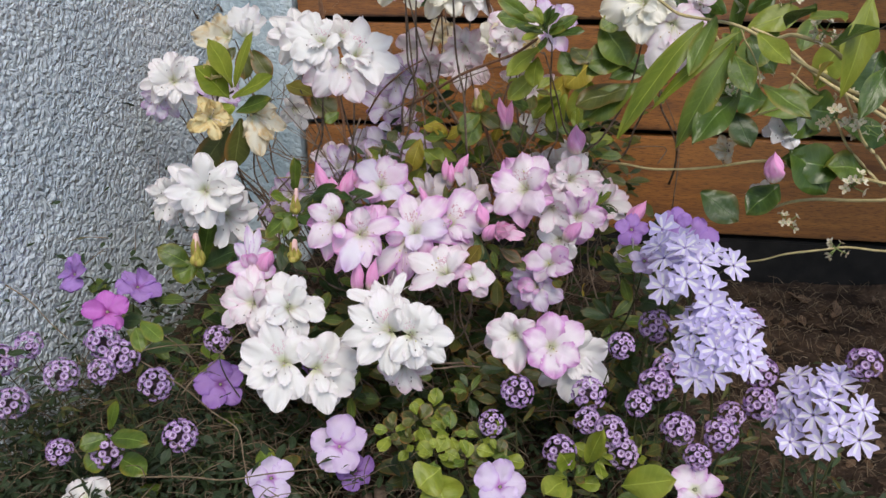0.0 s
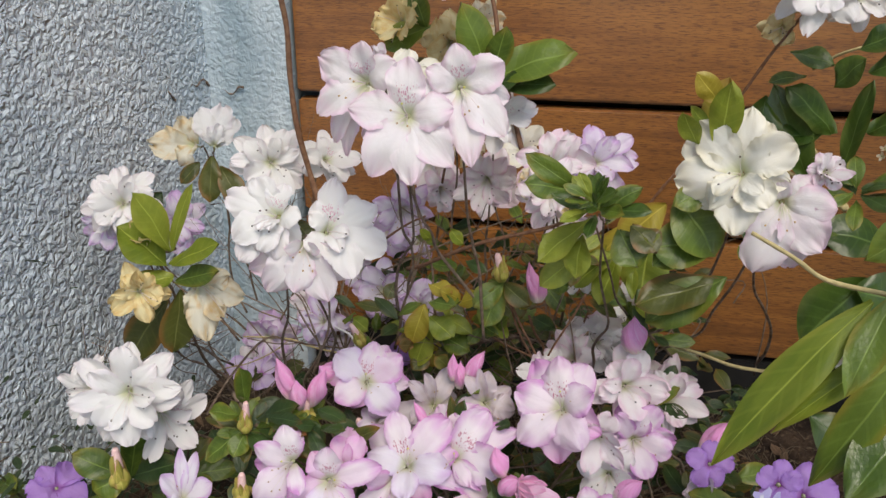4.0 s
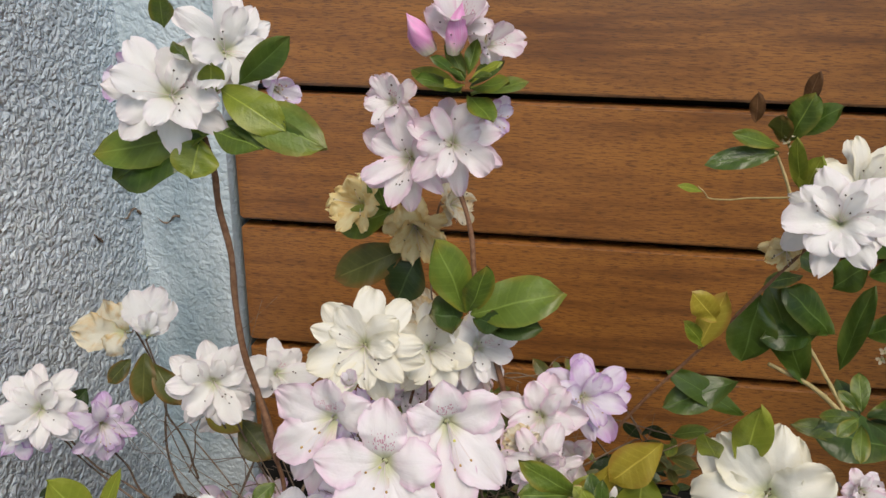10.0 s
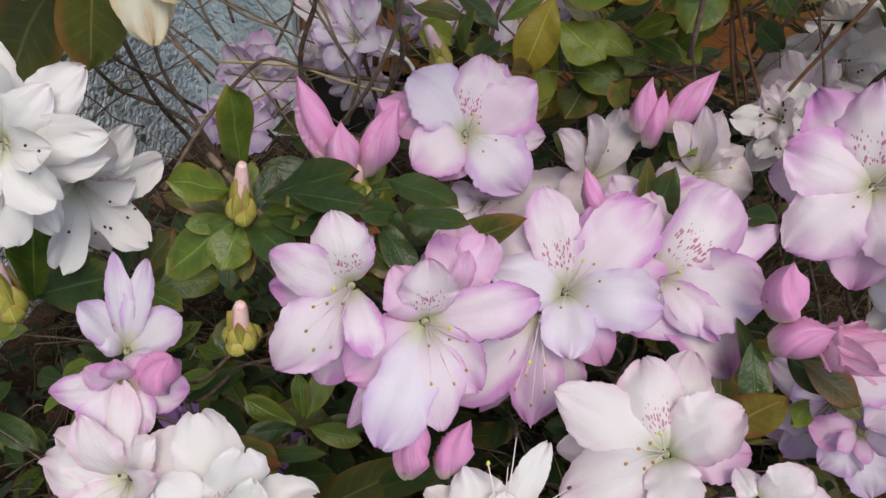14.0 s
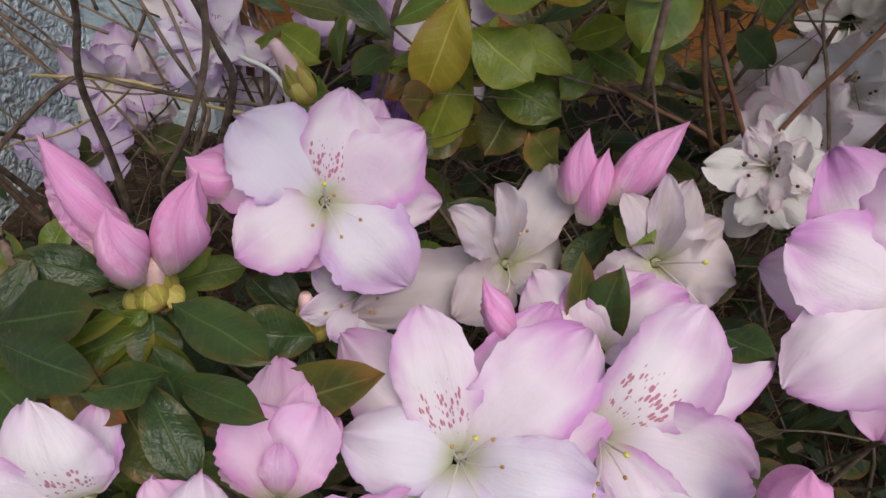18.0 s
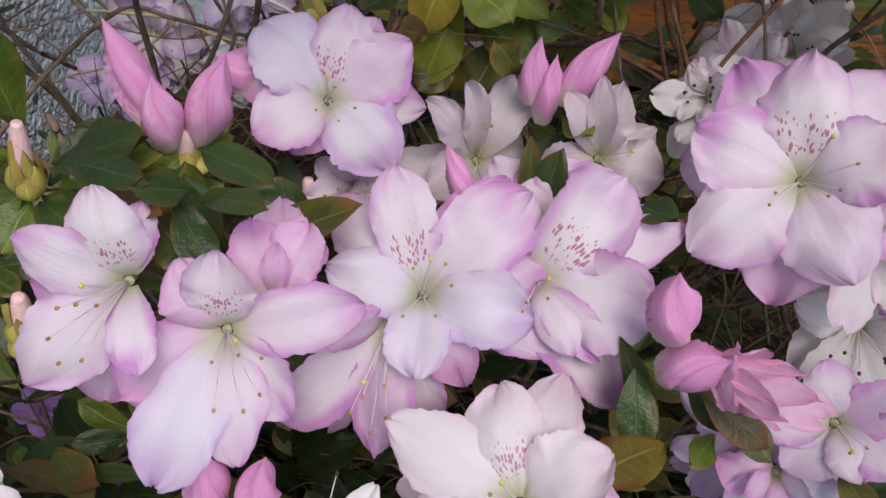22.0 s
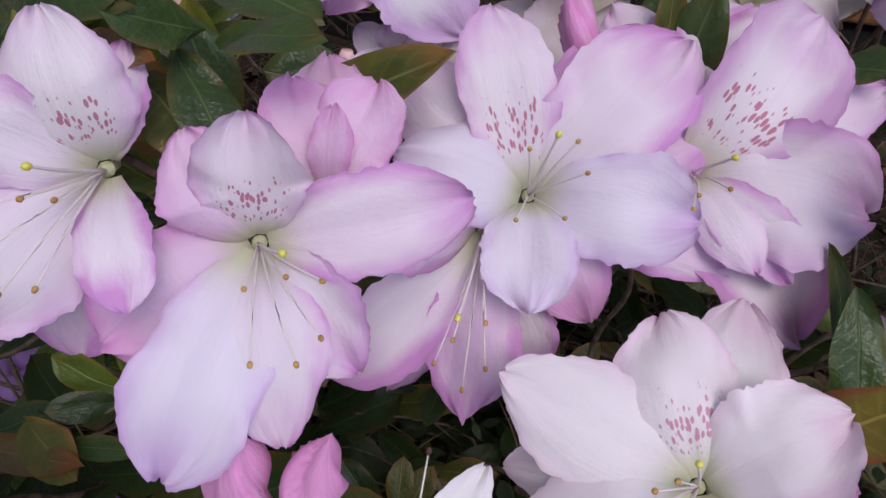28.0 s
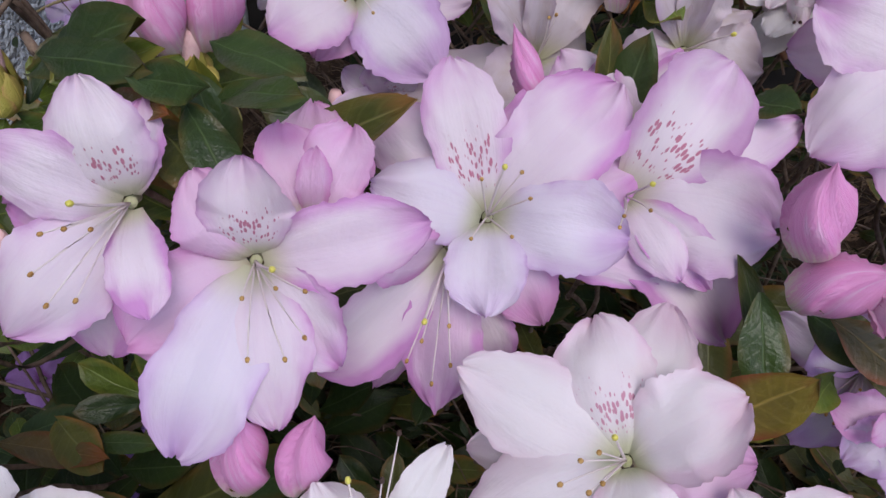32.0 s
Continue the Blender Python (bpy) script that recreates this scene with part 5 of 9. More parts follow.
flower(P, (-0.0942, 0.466, 0.2545), (0.32, -0.87, 0.36), [(50, 0.0242, 0.001, 0.017, ""), (-5, 0.0289, 0.001, 0.0176, ""), (-42, 0.0289, 0.001, 0.017, ""), (-88, 0.0225, 0.001, 0.017, ""), (-135, 0.0216, 0.001, 0.0152, ""), (100, 0.0237, 0.001, 0.0164, "s")], [(0.0022, 0.0033, 0.005), (-0.005, -0.0013, 0.005), (0.0049, -0.0015, 0.005), (0.0084, -0.0056, 0.005), (0.0002, -0.0086, 0.005), (-0.0024, 0.0037, 0.005)], (0.0007, -0.0024, 0.007), "white", seed=35)
stalk_to(P, (-0.0942, 0.466, 0.2545), (0.32, -0.87, 0.36), P_ROOT, 35)
bloom(P, (-0.1039, 0.48, 0.2202), (0.2, -0.98, -0.09), 0.0252, "blush", 36, 6, 6, 0.8)
stalk_to(P, (-0.1039, 0.48, 0.2202), (0.2, -0.98, -0.09), P_ROOT, 36)
flower(W, (-0.1877, 0.465, 0.2271), (0.23, -0.84, 0.49), [(155, 0.032, 0.001, 0.0209, ""), (111, 0.032, 0.001, 0.0203, "s"), (-150, 0.0288, 0.001, 0.0203, ""), (-99, 0.0351, 0.001, 0.0203, ""), (41, 0.0248, 0.001, 0.0184, ""), (-68, 0.0276, 0.001, 0.0184, ""), (-178, 0.0321, -0.006, 0.0171, "")], [(-0.0072, 0.0012, 0.005), (-0.0035, -0.0049, 0.005), (-0.0093, -0.0065, 0.005), (0.0022, -0.0079, 0.005), (0.0051, -0.0034, 0.005)], (0.0018, -0.0024, 0.007), "white", seed=37)
stalk_to(W, (-0.1877, 0.465, 0.2271), (0.23, -0.84, 0.49), W_ROOT, 37)
flower(W, (-0.1625, 0.47, 0.2206), (0.47, -0.8, 0.38), [(62, 0.0281, 0.001, 0.0191, "s"), (8, 0.0321, 0.001, 0.0204, ""), (-40, 0.0303, 0.001, 0.0204, ""), (-87, 0.0328, 0.001, 0.0198, ""), (114, 0.0244, 0.001, 0.016, ""), (-114, 0.0255, -0.006, 0.0172, ""), (33, 0.0319, -0.006, 0.016, "")], [(0.002, -0.0051, 0.005), (-0.0041, -0.0055, 0.005), (0.0063, -0.0027, 0.005), (0.0075, -0.0089, 0.005)], None, "white", seed=38)
stalk_to(W, (-0.1625, 0.47, 0.2206), (0.47, -0.8, 0.38), W_ROOT, 38)
bloom(W, (-0.2219, 0.495, 0.2575), (-0.03, -0.86, 0.5), 0.0267, "blush", 39, 6, 6, 1.0)
stalk_to(W, (-0.2219, 0.495, 0.2575), (-0.03, -0.86, 0.5), W_ROOT, 39)
bloom(W, (-0.188, 0.49, 0.2578), (0.49, -0.73, 0.48), 0.0277, "white", 40, 5, 4, 1)
stalk_to(W, (-0.188, 0.49, 0.2578), (0.49, -0.73, 0.48), W_ROOT, 40)
flower(W, (-0.2323, 0.53, 0.2761), (0.4, -0.39, 0.83), [(79, 0.0246, 0.016, 0.0072, "v"), (56, 0.0227, 0.016, 0.0078, "v"), (4, 0.0165, 0.004, 0.0124, "v"), (118, 0.0169, 0.006, 0.0105, "v"), (-79, 0.0105, 0.004, 0.0105, ""), (148, 0.0091, 0.001, 0.0118, "")], [(-0.002, 0.0055, 0.005)], None, "lilac", seed=41)
stalk_to(W, (-0.2323, 0.53, 0.2761), (0.4, -0.39, 0.83), W_ROOT, 41)
flower(W, (-0.2239, 0.512, 0.2778), (0.4, -0.79, 0.47), [(174, 0.0186, 0.002, 0.0109, ""), (-15, 0.0175, 0.001, 0.0134, ""), (126, 0.0115, 0.006, 0.0109, "d"), (87, 0.0101, 0.008, 0.0109, "d"), (-145, 0.0145, 0.001, 0.0121, ""), (-71, 0.0142, 0.001, 0.0134, ""), (27, 0.0155, 0.006, 0.0109, "d")], [], None, "pink", seed=42)
stalk_to(W, (-0.2239, 0.512, 0.2778), (0.4, -0.79, 0.47), W_ROOT, 42)
flower(P, (-0.0014, 0.474, 0.2512), (0.09, -0.83, 0.56), [(93, 0.0234, 0.001, 0.0199, ""), (34, 0.026, 0.001, 0.0187, ""), (-30, 0.0217, 0.001, 0.0199, ""), (-86, 0.0224, 0.001, 0.0175, ""), (-140, 0.02, 0.001, 0.0187, ""), (156, 0.0214, 0.001, 0.0181, ""), (63, 0.0251, -0.006, 0.0151, "")], [(-0.0013, -0.0072, 0.005), (0.0024, -0.0042, 0.005), (-0.0039, -0.0054, 0.005)], (0.0004, -0.0029, 0.007), "pink", seed=43)
stalk_to(P, (-0.0014, 0.474, 0.2512), (0.09, -0.83, 0.56), P_ROOT, 43)
flower(P, (0.0123, 0.484, 0.2384), (0.19, -0.97, 0.12), [(11, 0.0264, 0.001, 0.0191, ""), (-38, 0.0313, 0.001, 0.0179, ""), (-92, 0.0355, 0.001, 0.0185, ""), (57, 0.0216, 0.001, 0.0154, ""), (-123, 0.0337, -0.006, 0.0179, ""), (-66, 0.0365, -0.006, 0.016, "")], [], None, "white", seed=44)
stalk_to(P, (0.0123, 0.484, 0.2384), (0.19, -0.97, 0.12), P_ROOT, 44)
flower(P, (-0.0291, 0.486, 0.2504), (-0.22, -0.9, 0.38), [(171, 0.0202, 0.001, 0.0186, ""), (116, 0.0166, 0.001, 0.018, ""), (-123, 0.0202, 0.001, 0.0186, ""), (-72, 0.0262, 0.001, 0.018, ""), (40, 0.0185, 0.001, 0.0171, ""), (-155, 0.0259, -0.006, 0.0155, "")], [(-0.0006, -0.0022, 0.005)], None, "blush", seed=45)
stalk_to(P, (-0.0291, 0.486, 0.2504), (-0.22, -0.9, 0.38), P_ROOT, 45)
bloom(P, (-0.0205, 0.57, 0.2524), (-0.22, -0.97, 0.11), 0.0239, "lilac", 46, 6, 6, 1.0)
stalk_to(P, (-0.0205, 0.57, 0.2524), (-0.22, -0.97, 0.11), P_ROOT, 46)
bloom(W, (-0.2742, 0.551, 0.3243), (0.33, -0.86, 0.38), 0.0315, "white", 47, 8, 7, 1)
stalk_to(W, (-0.2742, 0.551, 0.3243), (0.33, -0.86, 0.38), W_ROOT, 47)
bloom(W, (-0.2678, 0.575, 0.2935), (0.67, -0.74, 0.02), 0.029, "white", 48, 6, 6, 1.0)
stalk_to(W, (-0.2678, 0.575, 0.2935), (0.67, -0.74, 0.02), W_ROOT, 48)
bloom(W, (-0.3147, 0.57, 0.3096), (-0.13, -0.97, 0.19), 0.0247, "white", 49, 6, 6, 1.0)
stalk_to(W, (-0.3147, 0.57, 0.3096), (-0.13, -0.97, 0.19), W_ROOT, 49)
bloom(W, (-0.2779, 0.584, 0.3736), (0.56, -0.78, 0.27), 0.0216, "tan", 50, 5, 3, 0.9)
stalk_to(W, (-0.2779, 0.584, 0.3736), (0.56, -0.78, 0.27), W_ROOT, 50)
flower(W, (-0.2458, 0.6, 0.3748), (0.7, -0.69, 0.21), [(169, 0.0073, 0.004, 0.0153, ""), (4, 0.0182, 0.001, 0.0229, ""), (-29, 0.0292, 0.001, 0.0172, ""), (-96, 0.035, 0.001, 0.0191, ""), (-70, 0.0244, 0.001, 0.0172, ""), (-115, 0.023, -0.006, 0.0134, "")], [(0.009, -0.014, 0.005), (0.0096, -0.0219, 0.005)], None, "cream", seed=51)
stalk_to(W, (-0.2458, 0.6, 0.3748), (0.7, -0.69, 0.21), W_ROOT, 51)
bloom(W, (-0.2807, 0.6, 0.4016), (0.3, -0.46, 0.83), 0.0152, "tan", 52, 4, 2, 0.6)
stalk_to(W, (-0.2807, 0.6, 0.4016), (0.3, -0.46, 0.83), W_ROOT, 52)
leaf(W, (-0.2645, 0.6, 0.3947), (-0.272, 0.588, 0.4338), 0.0197, "lime", (0.56, -0.71, 0.78), 53)
leaf(W, (-0.2633, 0.6, 0.3948), (-0.2453, 0.588, 0.4368), 0.0082, "lime", (0.53, -0.73, 0.79), 54)
leaf(W, (-0.2652, 0.6, 0.3856), (-0.2293, 0.588, 0.4082), 0.0148, "lime", (0.5, -0.72, 0.84), 55)
leaf(W, (-0.2677, 0.6, 0.3853), (-0.288, 0.588, 0.4135), 0.0235, "lime", (0.56, -0.68, 0.81), 56)
leaf(W, (-0.2644, 0.6, 0.3778), (-0.2754, 0.588, 0.3804), 0.0132, "lime", (0.53, -0.67, 0.86), 57)
leaf(W, (-0.268, 0.6, 0.3719), (-0.2793, 0.588, 0.3837), 0.011, "green", (0.54, -0.67, 0.86), 58)
leaf(W, (-0.2611, 0.6, 0.3701), (-0.2618, 0.588, 0.3307), 0.0205, "olive", (0.49, -0.65, 0.93), 59)
leaf(W, (-0.2698, 0.6, 0.3634), (-0.3022, 0.588, 0.3211), 0.0233, "olive", (0.53, -0.62, 0.92), 60)
leaf(W, (-0.2637, 0.6, 0.3752), (-0.2323, 0.588, 0.3897), 0.013, "green", (0.49, -0.7, 0.87), 61)
bloom(W, (-0.377, 0.718, 0.3818), (0.32, -0.81, 0.49), 0.0307, "white", 62, 8, 8, 1)
stalk_to(W, (-0.377, 0.718, 0.3818), (0.32, -0.81, 0.49), W_ROOT, 62)
bloom(W, (-0.3379, 0.73, 0.363), (0.7, -0.72, 0.03), 0.0254, "lilac", 63, 6, 6, 1.0)
stalk_to(W, (-0.3379, 0.73, 0.363), (0.7, -0.72, 0.03), W_ROOT, 63)
bloom(W, (-0.3947, 0.72, 0.3588), (0.35, -0.94, 0.02), 0.0222, "lilac", 64, 6, 6, 1.0)
stalk_to(W, (-0.3947, 0.72, 0.3588), (0.35, -0.94, 0.02), W_ROOT, 64)
bloom(W, (-0.2414, 0.699, 0.426), (0.39, -0.84, 0.38), 0.0288, "white", 65, 9, 8, 1)
stalk_to(W, (-0.2414, 0.699, 0.426), (0.39, -0.84, 0.38), W_ROOT, 65)
flower(W, (-0.3407, 0.765, 0.4175), (-0.09, -0.92, 0.38), [(-177, 0.0365, 0.001, 0.0249, ""), (139, 0.0307, 0.001, 0.0221, ""), (102, 0.0222, 0.001, 0.0221, ""), (-121, 0.0202, 0.004, 0.0221, ""), (-17, 0.0086, 0.001, 0.0193, "")], [], None, "cream", seed=66)
stalk_to(W, (-0.3407, 0.765, 0.4175), (-0.09, -0.92, 0.38), W_ROOT, 66)
flower(W, (-0.3187, 0.767, 0.4217), (0.39, -0.51, 0.77), [(99, 0.0321, 0.008, 0.0219, ""), (69, 0.0323, 0.01, 0.0219, ""), (42, 0.0267, 0.004, 0.0219, ""), (124, 0.0144, 0.001, 0.0192, ""), (-14, 0.0075, 0.001, 0.0192, "")], [], None, "white", seed=67)
stalk_to(W, (-0.3187, 0.767, 0.4217), (0.39, -0.51, 0.77), W_ROOT, 67)
bloom(W, (-0.2065, 0.72, 0.4242), (0.65, -0.62, 0.44), 0.025, "white", 68, 6, 6, 0.85)
stalk_to(W, (-0.2065, 0.72, 0.4242), (0.65, -0.62, 0.44), W_ROOT, 68)
leaf(W, (-0.3131, 0.75, 0.4127), (-0.314, 0.738, 0.3789), 0.0187, "olive", (0.48, -0.81, 0.69), 69)
leaf(W, (-0.3241, 0.75, 0.407), (-0.3366, 0.738, 0.3938), 0.0125, "olive", (0.51, -0.8, 0.67), 70)
leaf(W, (-0.3076, 0.75, 0.4049), (-0.287, 0.738, 0.3812), 0.0187, "olive", (0.45, -0.82, 0.7), 71)
leaf(W, (-0.3602, 0.75, 0.3805), (-0.3746, 0.738, 0.3613), 0.0179, "dark", (0.55, -0.75, 0.71), 72)
leaf(W, (-0.3458, 0.75, 0.364), (-0.3633, 0.738, 0.3641), 0.0114, "dark", (0.53, -0.76, 0.73), 73)
leaf(W, (-0.2752, 0.75, 0.3721), (-0.2458, 0.738, 0.3697), 0.0189, "yellow", (0.38, -0.83, 0.75), 74)
leaf(W, (-0.249, 0.75, 0.3657), (-0.2248, 0.738, 0.3455), 0.0254, "olive", (0.33, -0.84, 0.79), 75)
flower(W, (-0.1762, 0.556, 0.4396), (0.11, -0.81, 0.57), [(162, 0.0272, 0.001, 0.0172, ""), (121, 0.0215, 0.001, 0.0157, ""), (78, 0.0163, 0.001, 0.0157, "s"), (-12, 0.0149, 0.001, 0.0157, ""), (-146, 0.0251, 0.001, 0.0186, ""), (-106, 0.0209, 0.001, 0.0172, ""), (-88, 0.0231, -0.006, 0.0157, ""), (-127, 0.0296, -0.006, 0.0157, "")], [(-0.0052, -0.001, 0.005), (-0.0083, -0.0089, 0.005), (-0.0049, -0.0112, 0.005), (0.0004, -0.0116, 0.005), (-0.002, -0.0006, 0.005)], None, "white", seed=76)
stalk_to(W, (-0.1762, 0.556, 0.4396), (0.11, -0.81, 0.57), W_ROOT, 76)
flower(W, (-0.1508, 0.565, 0.4305), (0.38, -0.72, 0.58), [(75, 0.027, 0.001, 0.0163, "s"), (20, 0.0283, 0.001, 0.0178, ""), (-23, 0.0324, 0.001, 0.0208, ""), (-71, 0.0292, 0.001, 0.0193, ""), (133, 0.0122, 0.001, 0.0148, ""), (-129, 0.0169, 0.001, 0.0148, ""), (-56, 0.0247, -0.006, 0.0178, ""), (43, 0.0278, -0.006, 0.0148, "")], [(0.0048, 0.0023, 0.005), (0.0078, -0.006, 0.005), (0.0007, 0.0037, 0.005), (0.0049, -0.0132, 0.005)], None, "white", seed=77)
stalk_to(W, (-0.1508, 0.565, 0.4305), (0.38, -0.72, 0.58), W_ROOT, 77)
flower(W, (-0.1596, 0.552, 0.4224), (0.31, -0.95, 0.08), [(-132, 0.0316, 0.001, 0.0188, ""), (-104, 0.0237, 0.001, 0.0159, ""), (-69, 0.0304, 0.001, 0.0173, ""), (-35, 0.0322, -0.006, 0.0173, ""), (-155, 0.0326, -0.006, 0.0159, ""), (167, 0.0097, 0.006, 0.0144, ""), (5, 0.0083, 0.006, 0.0144, "")], [(-0.005, -0.0025, 0.005), (-0.0006, -0.0096, 0.005), (0.0029, -0.007, 0.005), (-0.0016, 0.0001, 0.005), (0.0041, -0.01, 0.005)], None, "blush", seed=78)
stalk_to(W, (-0.1596, 0.552, 0.4224), (0.31, -0.95, 0.08), W_ROOT, 78)
flower(T, (-0.1037, 0.542, 0.4956), (0.08, -0.93, 0.36), [(91, 0.0255, 0.001, 0.017, "s"), (176, 0.0263, 0.001, 0.017, ""), (-119, 0.0325, 0.001, 0.0181, ""), (-82, 0.0327, 0.001, 0.0159, ""), (-46, 0.0321, 0.001, 0.017, ""), (6, 0.0221, 0.001, 0.017, ""), (49, 0.0216, -0.006, 0.0159, ""), (-157, 0.0238, -0.006, 0.0113, ""), (-101, 0.0162, -0.006, 0.0125, "")], [(-0.0051, -0.0002, 0.005), (0.0026, -0.0069, 0.005), (-0.002, -0.0058, 0.005)], (0.0001, 0.0024, 0.007), "blush", seed=79)
stalk_to(T, (-0.1037, 0.542, 0.4956), (0.08, -0.93, 0.36), T_ROOT, 79)
flower(T, (-0.1268, 0.548, 0.5082), (-0.15, -0.94, 0.31), [(155, 0.0227, 0.001, 0.0184, ""), (-142, 0.0267, 0.001, 0.0161, ""), (-106, 0.0355, -0.006, 0.0115, ""), (88, 0.0172, 0.001, 0.0184, "s"), (30, 0.019, 0.001, 0.0173, ""), (-118, 0.0321, -0.006, 0.0104, "")], [(-0.0055, -0.0084, 0.005), (-0.0021, -0.0091, 0.005), (-0.0009, -0.0006, 0.005), (0.001, -0.0017, 0.005)], None, "blush", seed=80)
stalk_to(T, (-0.1268, 0.548, 0.5082), (-0.15, -0.94, 0.31), T_ROOT, 80)
flower(T, (-0.0804, 0.555, 0.5065), (0.25, -0.92, 0.3), [(26, 0.0218, 0.001, 0.0184, ""), (-50, 0.0303, 0.001, 0.0173, ""), (-84, 0.0372, 0.001, 0.015, ""), (98, 0.0186, 0.001, 0.0173, "s"), (-11, 0.0241, -0.006, 0.0138, ""), (-114, 0.0212, -0.006, 0.0138, ""), (156, 0.0175, 0.001, 0.0127, "")], [(0.0028, -0.0123, 0.005), (0.0068, -0.0106, 0.005), (0.0008, -0.0138, 0.005)], (0.0005, -0.0023, 0.007), "blush", seed=81)
stalk_to(T, (-0.0804, 0.555, 0.5065), (0.25, -0.92, 0.3), T_ROOT, 81)
bloom(T, (-0.1209, 0.565, 0.5165), (-0, -0.43, 0.9), 0.008, "blush", 82, 5, 3, 0.42)
stalk_to(T, (-0.1209, 0.565, 0.5165), (-0, -0.43, 0.9), T_ROOT, 82)
bloom(T, (-0.0461, 0.667, 0.4435), (-0.06, -0.86, 0.51), 0.0253, "blush", 83, 6, 5, 1)
stalk_to(T, (-0.0461, 0.667, 0.4435), (-0.06, -0.86, 0.51), T_ROOT, 83)
bloom(T, (-0.0206, 0.698, 0.4392), (0.27, -0.79, 0.54), 0.0275, "lilac", 84, 6, 5, 1)
stalk_to(T, (-0.0206, 0.698, 0.4392), (0.27, -0.79, 0.54), T_ROOT, 84)
bloom(T, (-0.045, 0.64, 0.4317), (-0.02, -0.99, 0.13), 0.0209, "blush", 85, 6, 6, 1.0)
stalk_to(T, (-0.045, 0.64, 0.4317), (-0.02, -0.99, 0.13), T_ROOT, 85)
bloom(T, (-0.0551, 0.65, 0.4356), (-0.43, -0.84, 0.32), 0.015, "cream", 86, 6, 6, 0.8)
stalk_to(T, (-0.0551, 0.65, 0.4356), (-0.43, -0.84, 0.32), T_ROOT, 86)
bloom(T, (-0.1376, 0.655, 0.4836), (0.14, -0.88, 0.44), 0.0307, "ivory", 87, 9, 7, 1)
stalk_to(T, (-0.1376, 0.655, 0.4836), (0.14, -0.88, 0.44), T_ROOT, 87)
bloom(T, (-0.1066, 0.69, 0.4668), (0.34, -0.8, 0.49), 0.0291, "ivory", 88, 6, 5, 0.9)
stalk_to(T, (-0.1066, 0.69, 0.4668), (0.34, -0.8, 0.49), T_ROOT, 88)
bloom(T, (-0.082, 0.7, 0.4646), (0.29, -0.82, 0.49), 0.0243, "white", 89, 6, 6, 1.0)
stalk_to(T, (-0.082, 0.7, 0.4646), (0.29, -0.82, 0.49), T_ROOT, 89)
bloom(W, (-0.2273, 0.654, 0.6097), (0.28, -0.85, 0.44), 0.0292, "white", 90, 8, 7, 1)
bloom(W, (-0.2, 0.664, 0.6297), (0.56, -0.71, 0.42), 0.0263, "white", 91, 7, 7, 1)
bloom(W, (-0.2603, 0.675, 0.6097), (-0.21, -0.96, 0.19), 0.0167, "lilac", 92, 5, 3, 0.8)
bloom(W, (-0.183, 0.68, 0.6067), (0.73, -0.68, -0.07), 0.0135, "lilac", 93, 4, 2, 0.8)
leaf(W, (-0.2121, 0.66, 0.5878), (-0.2692, 0.648, 0.5798), 0.0224, "green", (0.47, -0.87, 0.51), 94)
leaf(W, (-0.2153, 0.66, 0.5862), (-0.2611, 0.648, 0.5688), 0.0300, "glossy", (0.46, -0.87, 0.52), 95)
leaf(W, (-0.217, 0.66, 0.5846), (-0.2173, 0.648, 0.5706), 0.0224, "lime", (0.43, -0.89, 0.53), 96)
leaf(W, (-0.2088, 0.66, 0.5893), (-0.1829, 0.648, 0.5878), 0.0171, "green", (0.38, -0.91, 0.51), 97)
leaf(W, (-0.2016, 0.66, 0.604), (-0.1521, 0.648, 0.5889), 0.0229, "green", (0.35, -0.93, 0.49), 98)
leaf(W, (-0.2042, 0.66, 0.6097), (-0.1721, 0.648, 0.5966), 0.0193, "lime", (0.37, -0.92, 0.47), 99)
leaf(W, (-0.195, 0.66, 0.6127), (-0.1674, 0.648, 0.6332), 0.0142, "glossy", (0.36, -0.93, 0.43), 100)
leaf(W, (-0.2214, 0.66, 0.6234), (-0.2167, 0.648, 0.6283), 0.0120, "green", (0.43, -0.9, 0.42), 101)
leaf(W, (-0.2089, 0.66, 0.6081), (-0.2026, 0.648, 0.6219), 0.0120, "lime", (0.41, -0.91, 0.44), 102)
leaf(W, (-0.2292, 0.66, 0.6371), (-0.2234, 0.648, 0.6508), 0.0106, "green", (0.45, -0.89, 0.37), 103)
leaf(W, (-0.2023, 0.66, 0.5939), (-0.1608, 0.648, 0.59), 0.0145, "glossy", (0.36, -0.92, 0.5), 104)
twig(W, [(-0.2167, 0.665, 0.5853), (-0.2193, 0.68, 0.5447), (-0.2192, 0.69, 0.4869), (-0.2147, 0.7, 0.4227), (-0.2042, 0.7, 0.3751)], 0.00161, 0.00198, TWIG, 105)
twig(W, [(-0.2148, 0.7, 0.4269), (-0.2151, 0.71, 0.3833), (-0.2093, 0.72, 0.3227), (-0.2067, 0.72, 0.2856)], 0.00136, 0.00161, TWIG, 106)
bloom(T, (-0.101, 0.722, 0.5764), (0.22, -0.87, 0.44), 0.0274, "blush", 107, 6, 6, 1)
bloom(T, (-0.1279, 0.728, 0.5643), (-0.01, -0.94, 0.33), 0.0302, "blush", 108, 7, 6, 1)
bloom(T, (-0.0819, 0.74, 0.5865), (0.6, -0.77, 0.22), 0.0167, "lilac", 109, 5, 3, 0.8)
bloom(T, (-0.1388, 0.735, 0.5937), (-0.25, -0.89, 0.37), 0.0218, "blush", 110, 6, 5, 0.8)
bloom(T, (-0.1021, 0.735, 0.6363), (0.09, -0.64, 0.76), 0.0296, "blush", 111, 6, 4, 0.62)
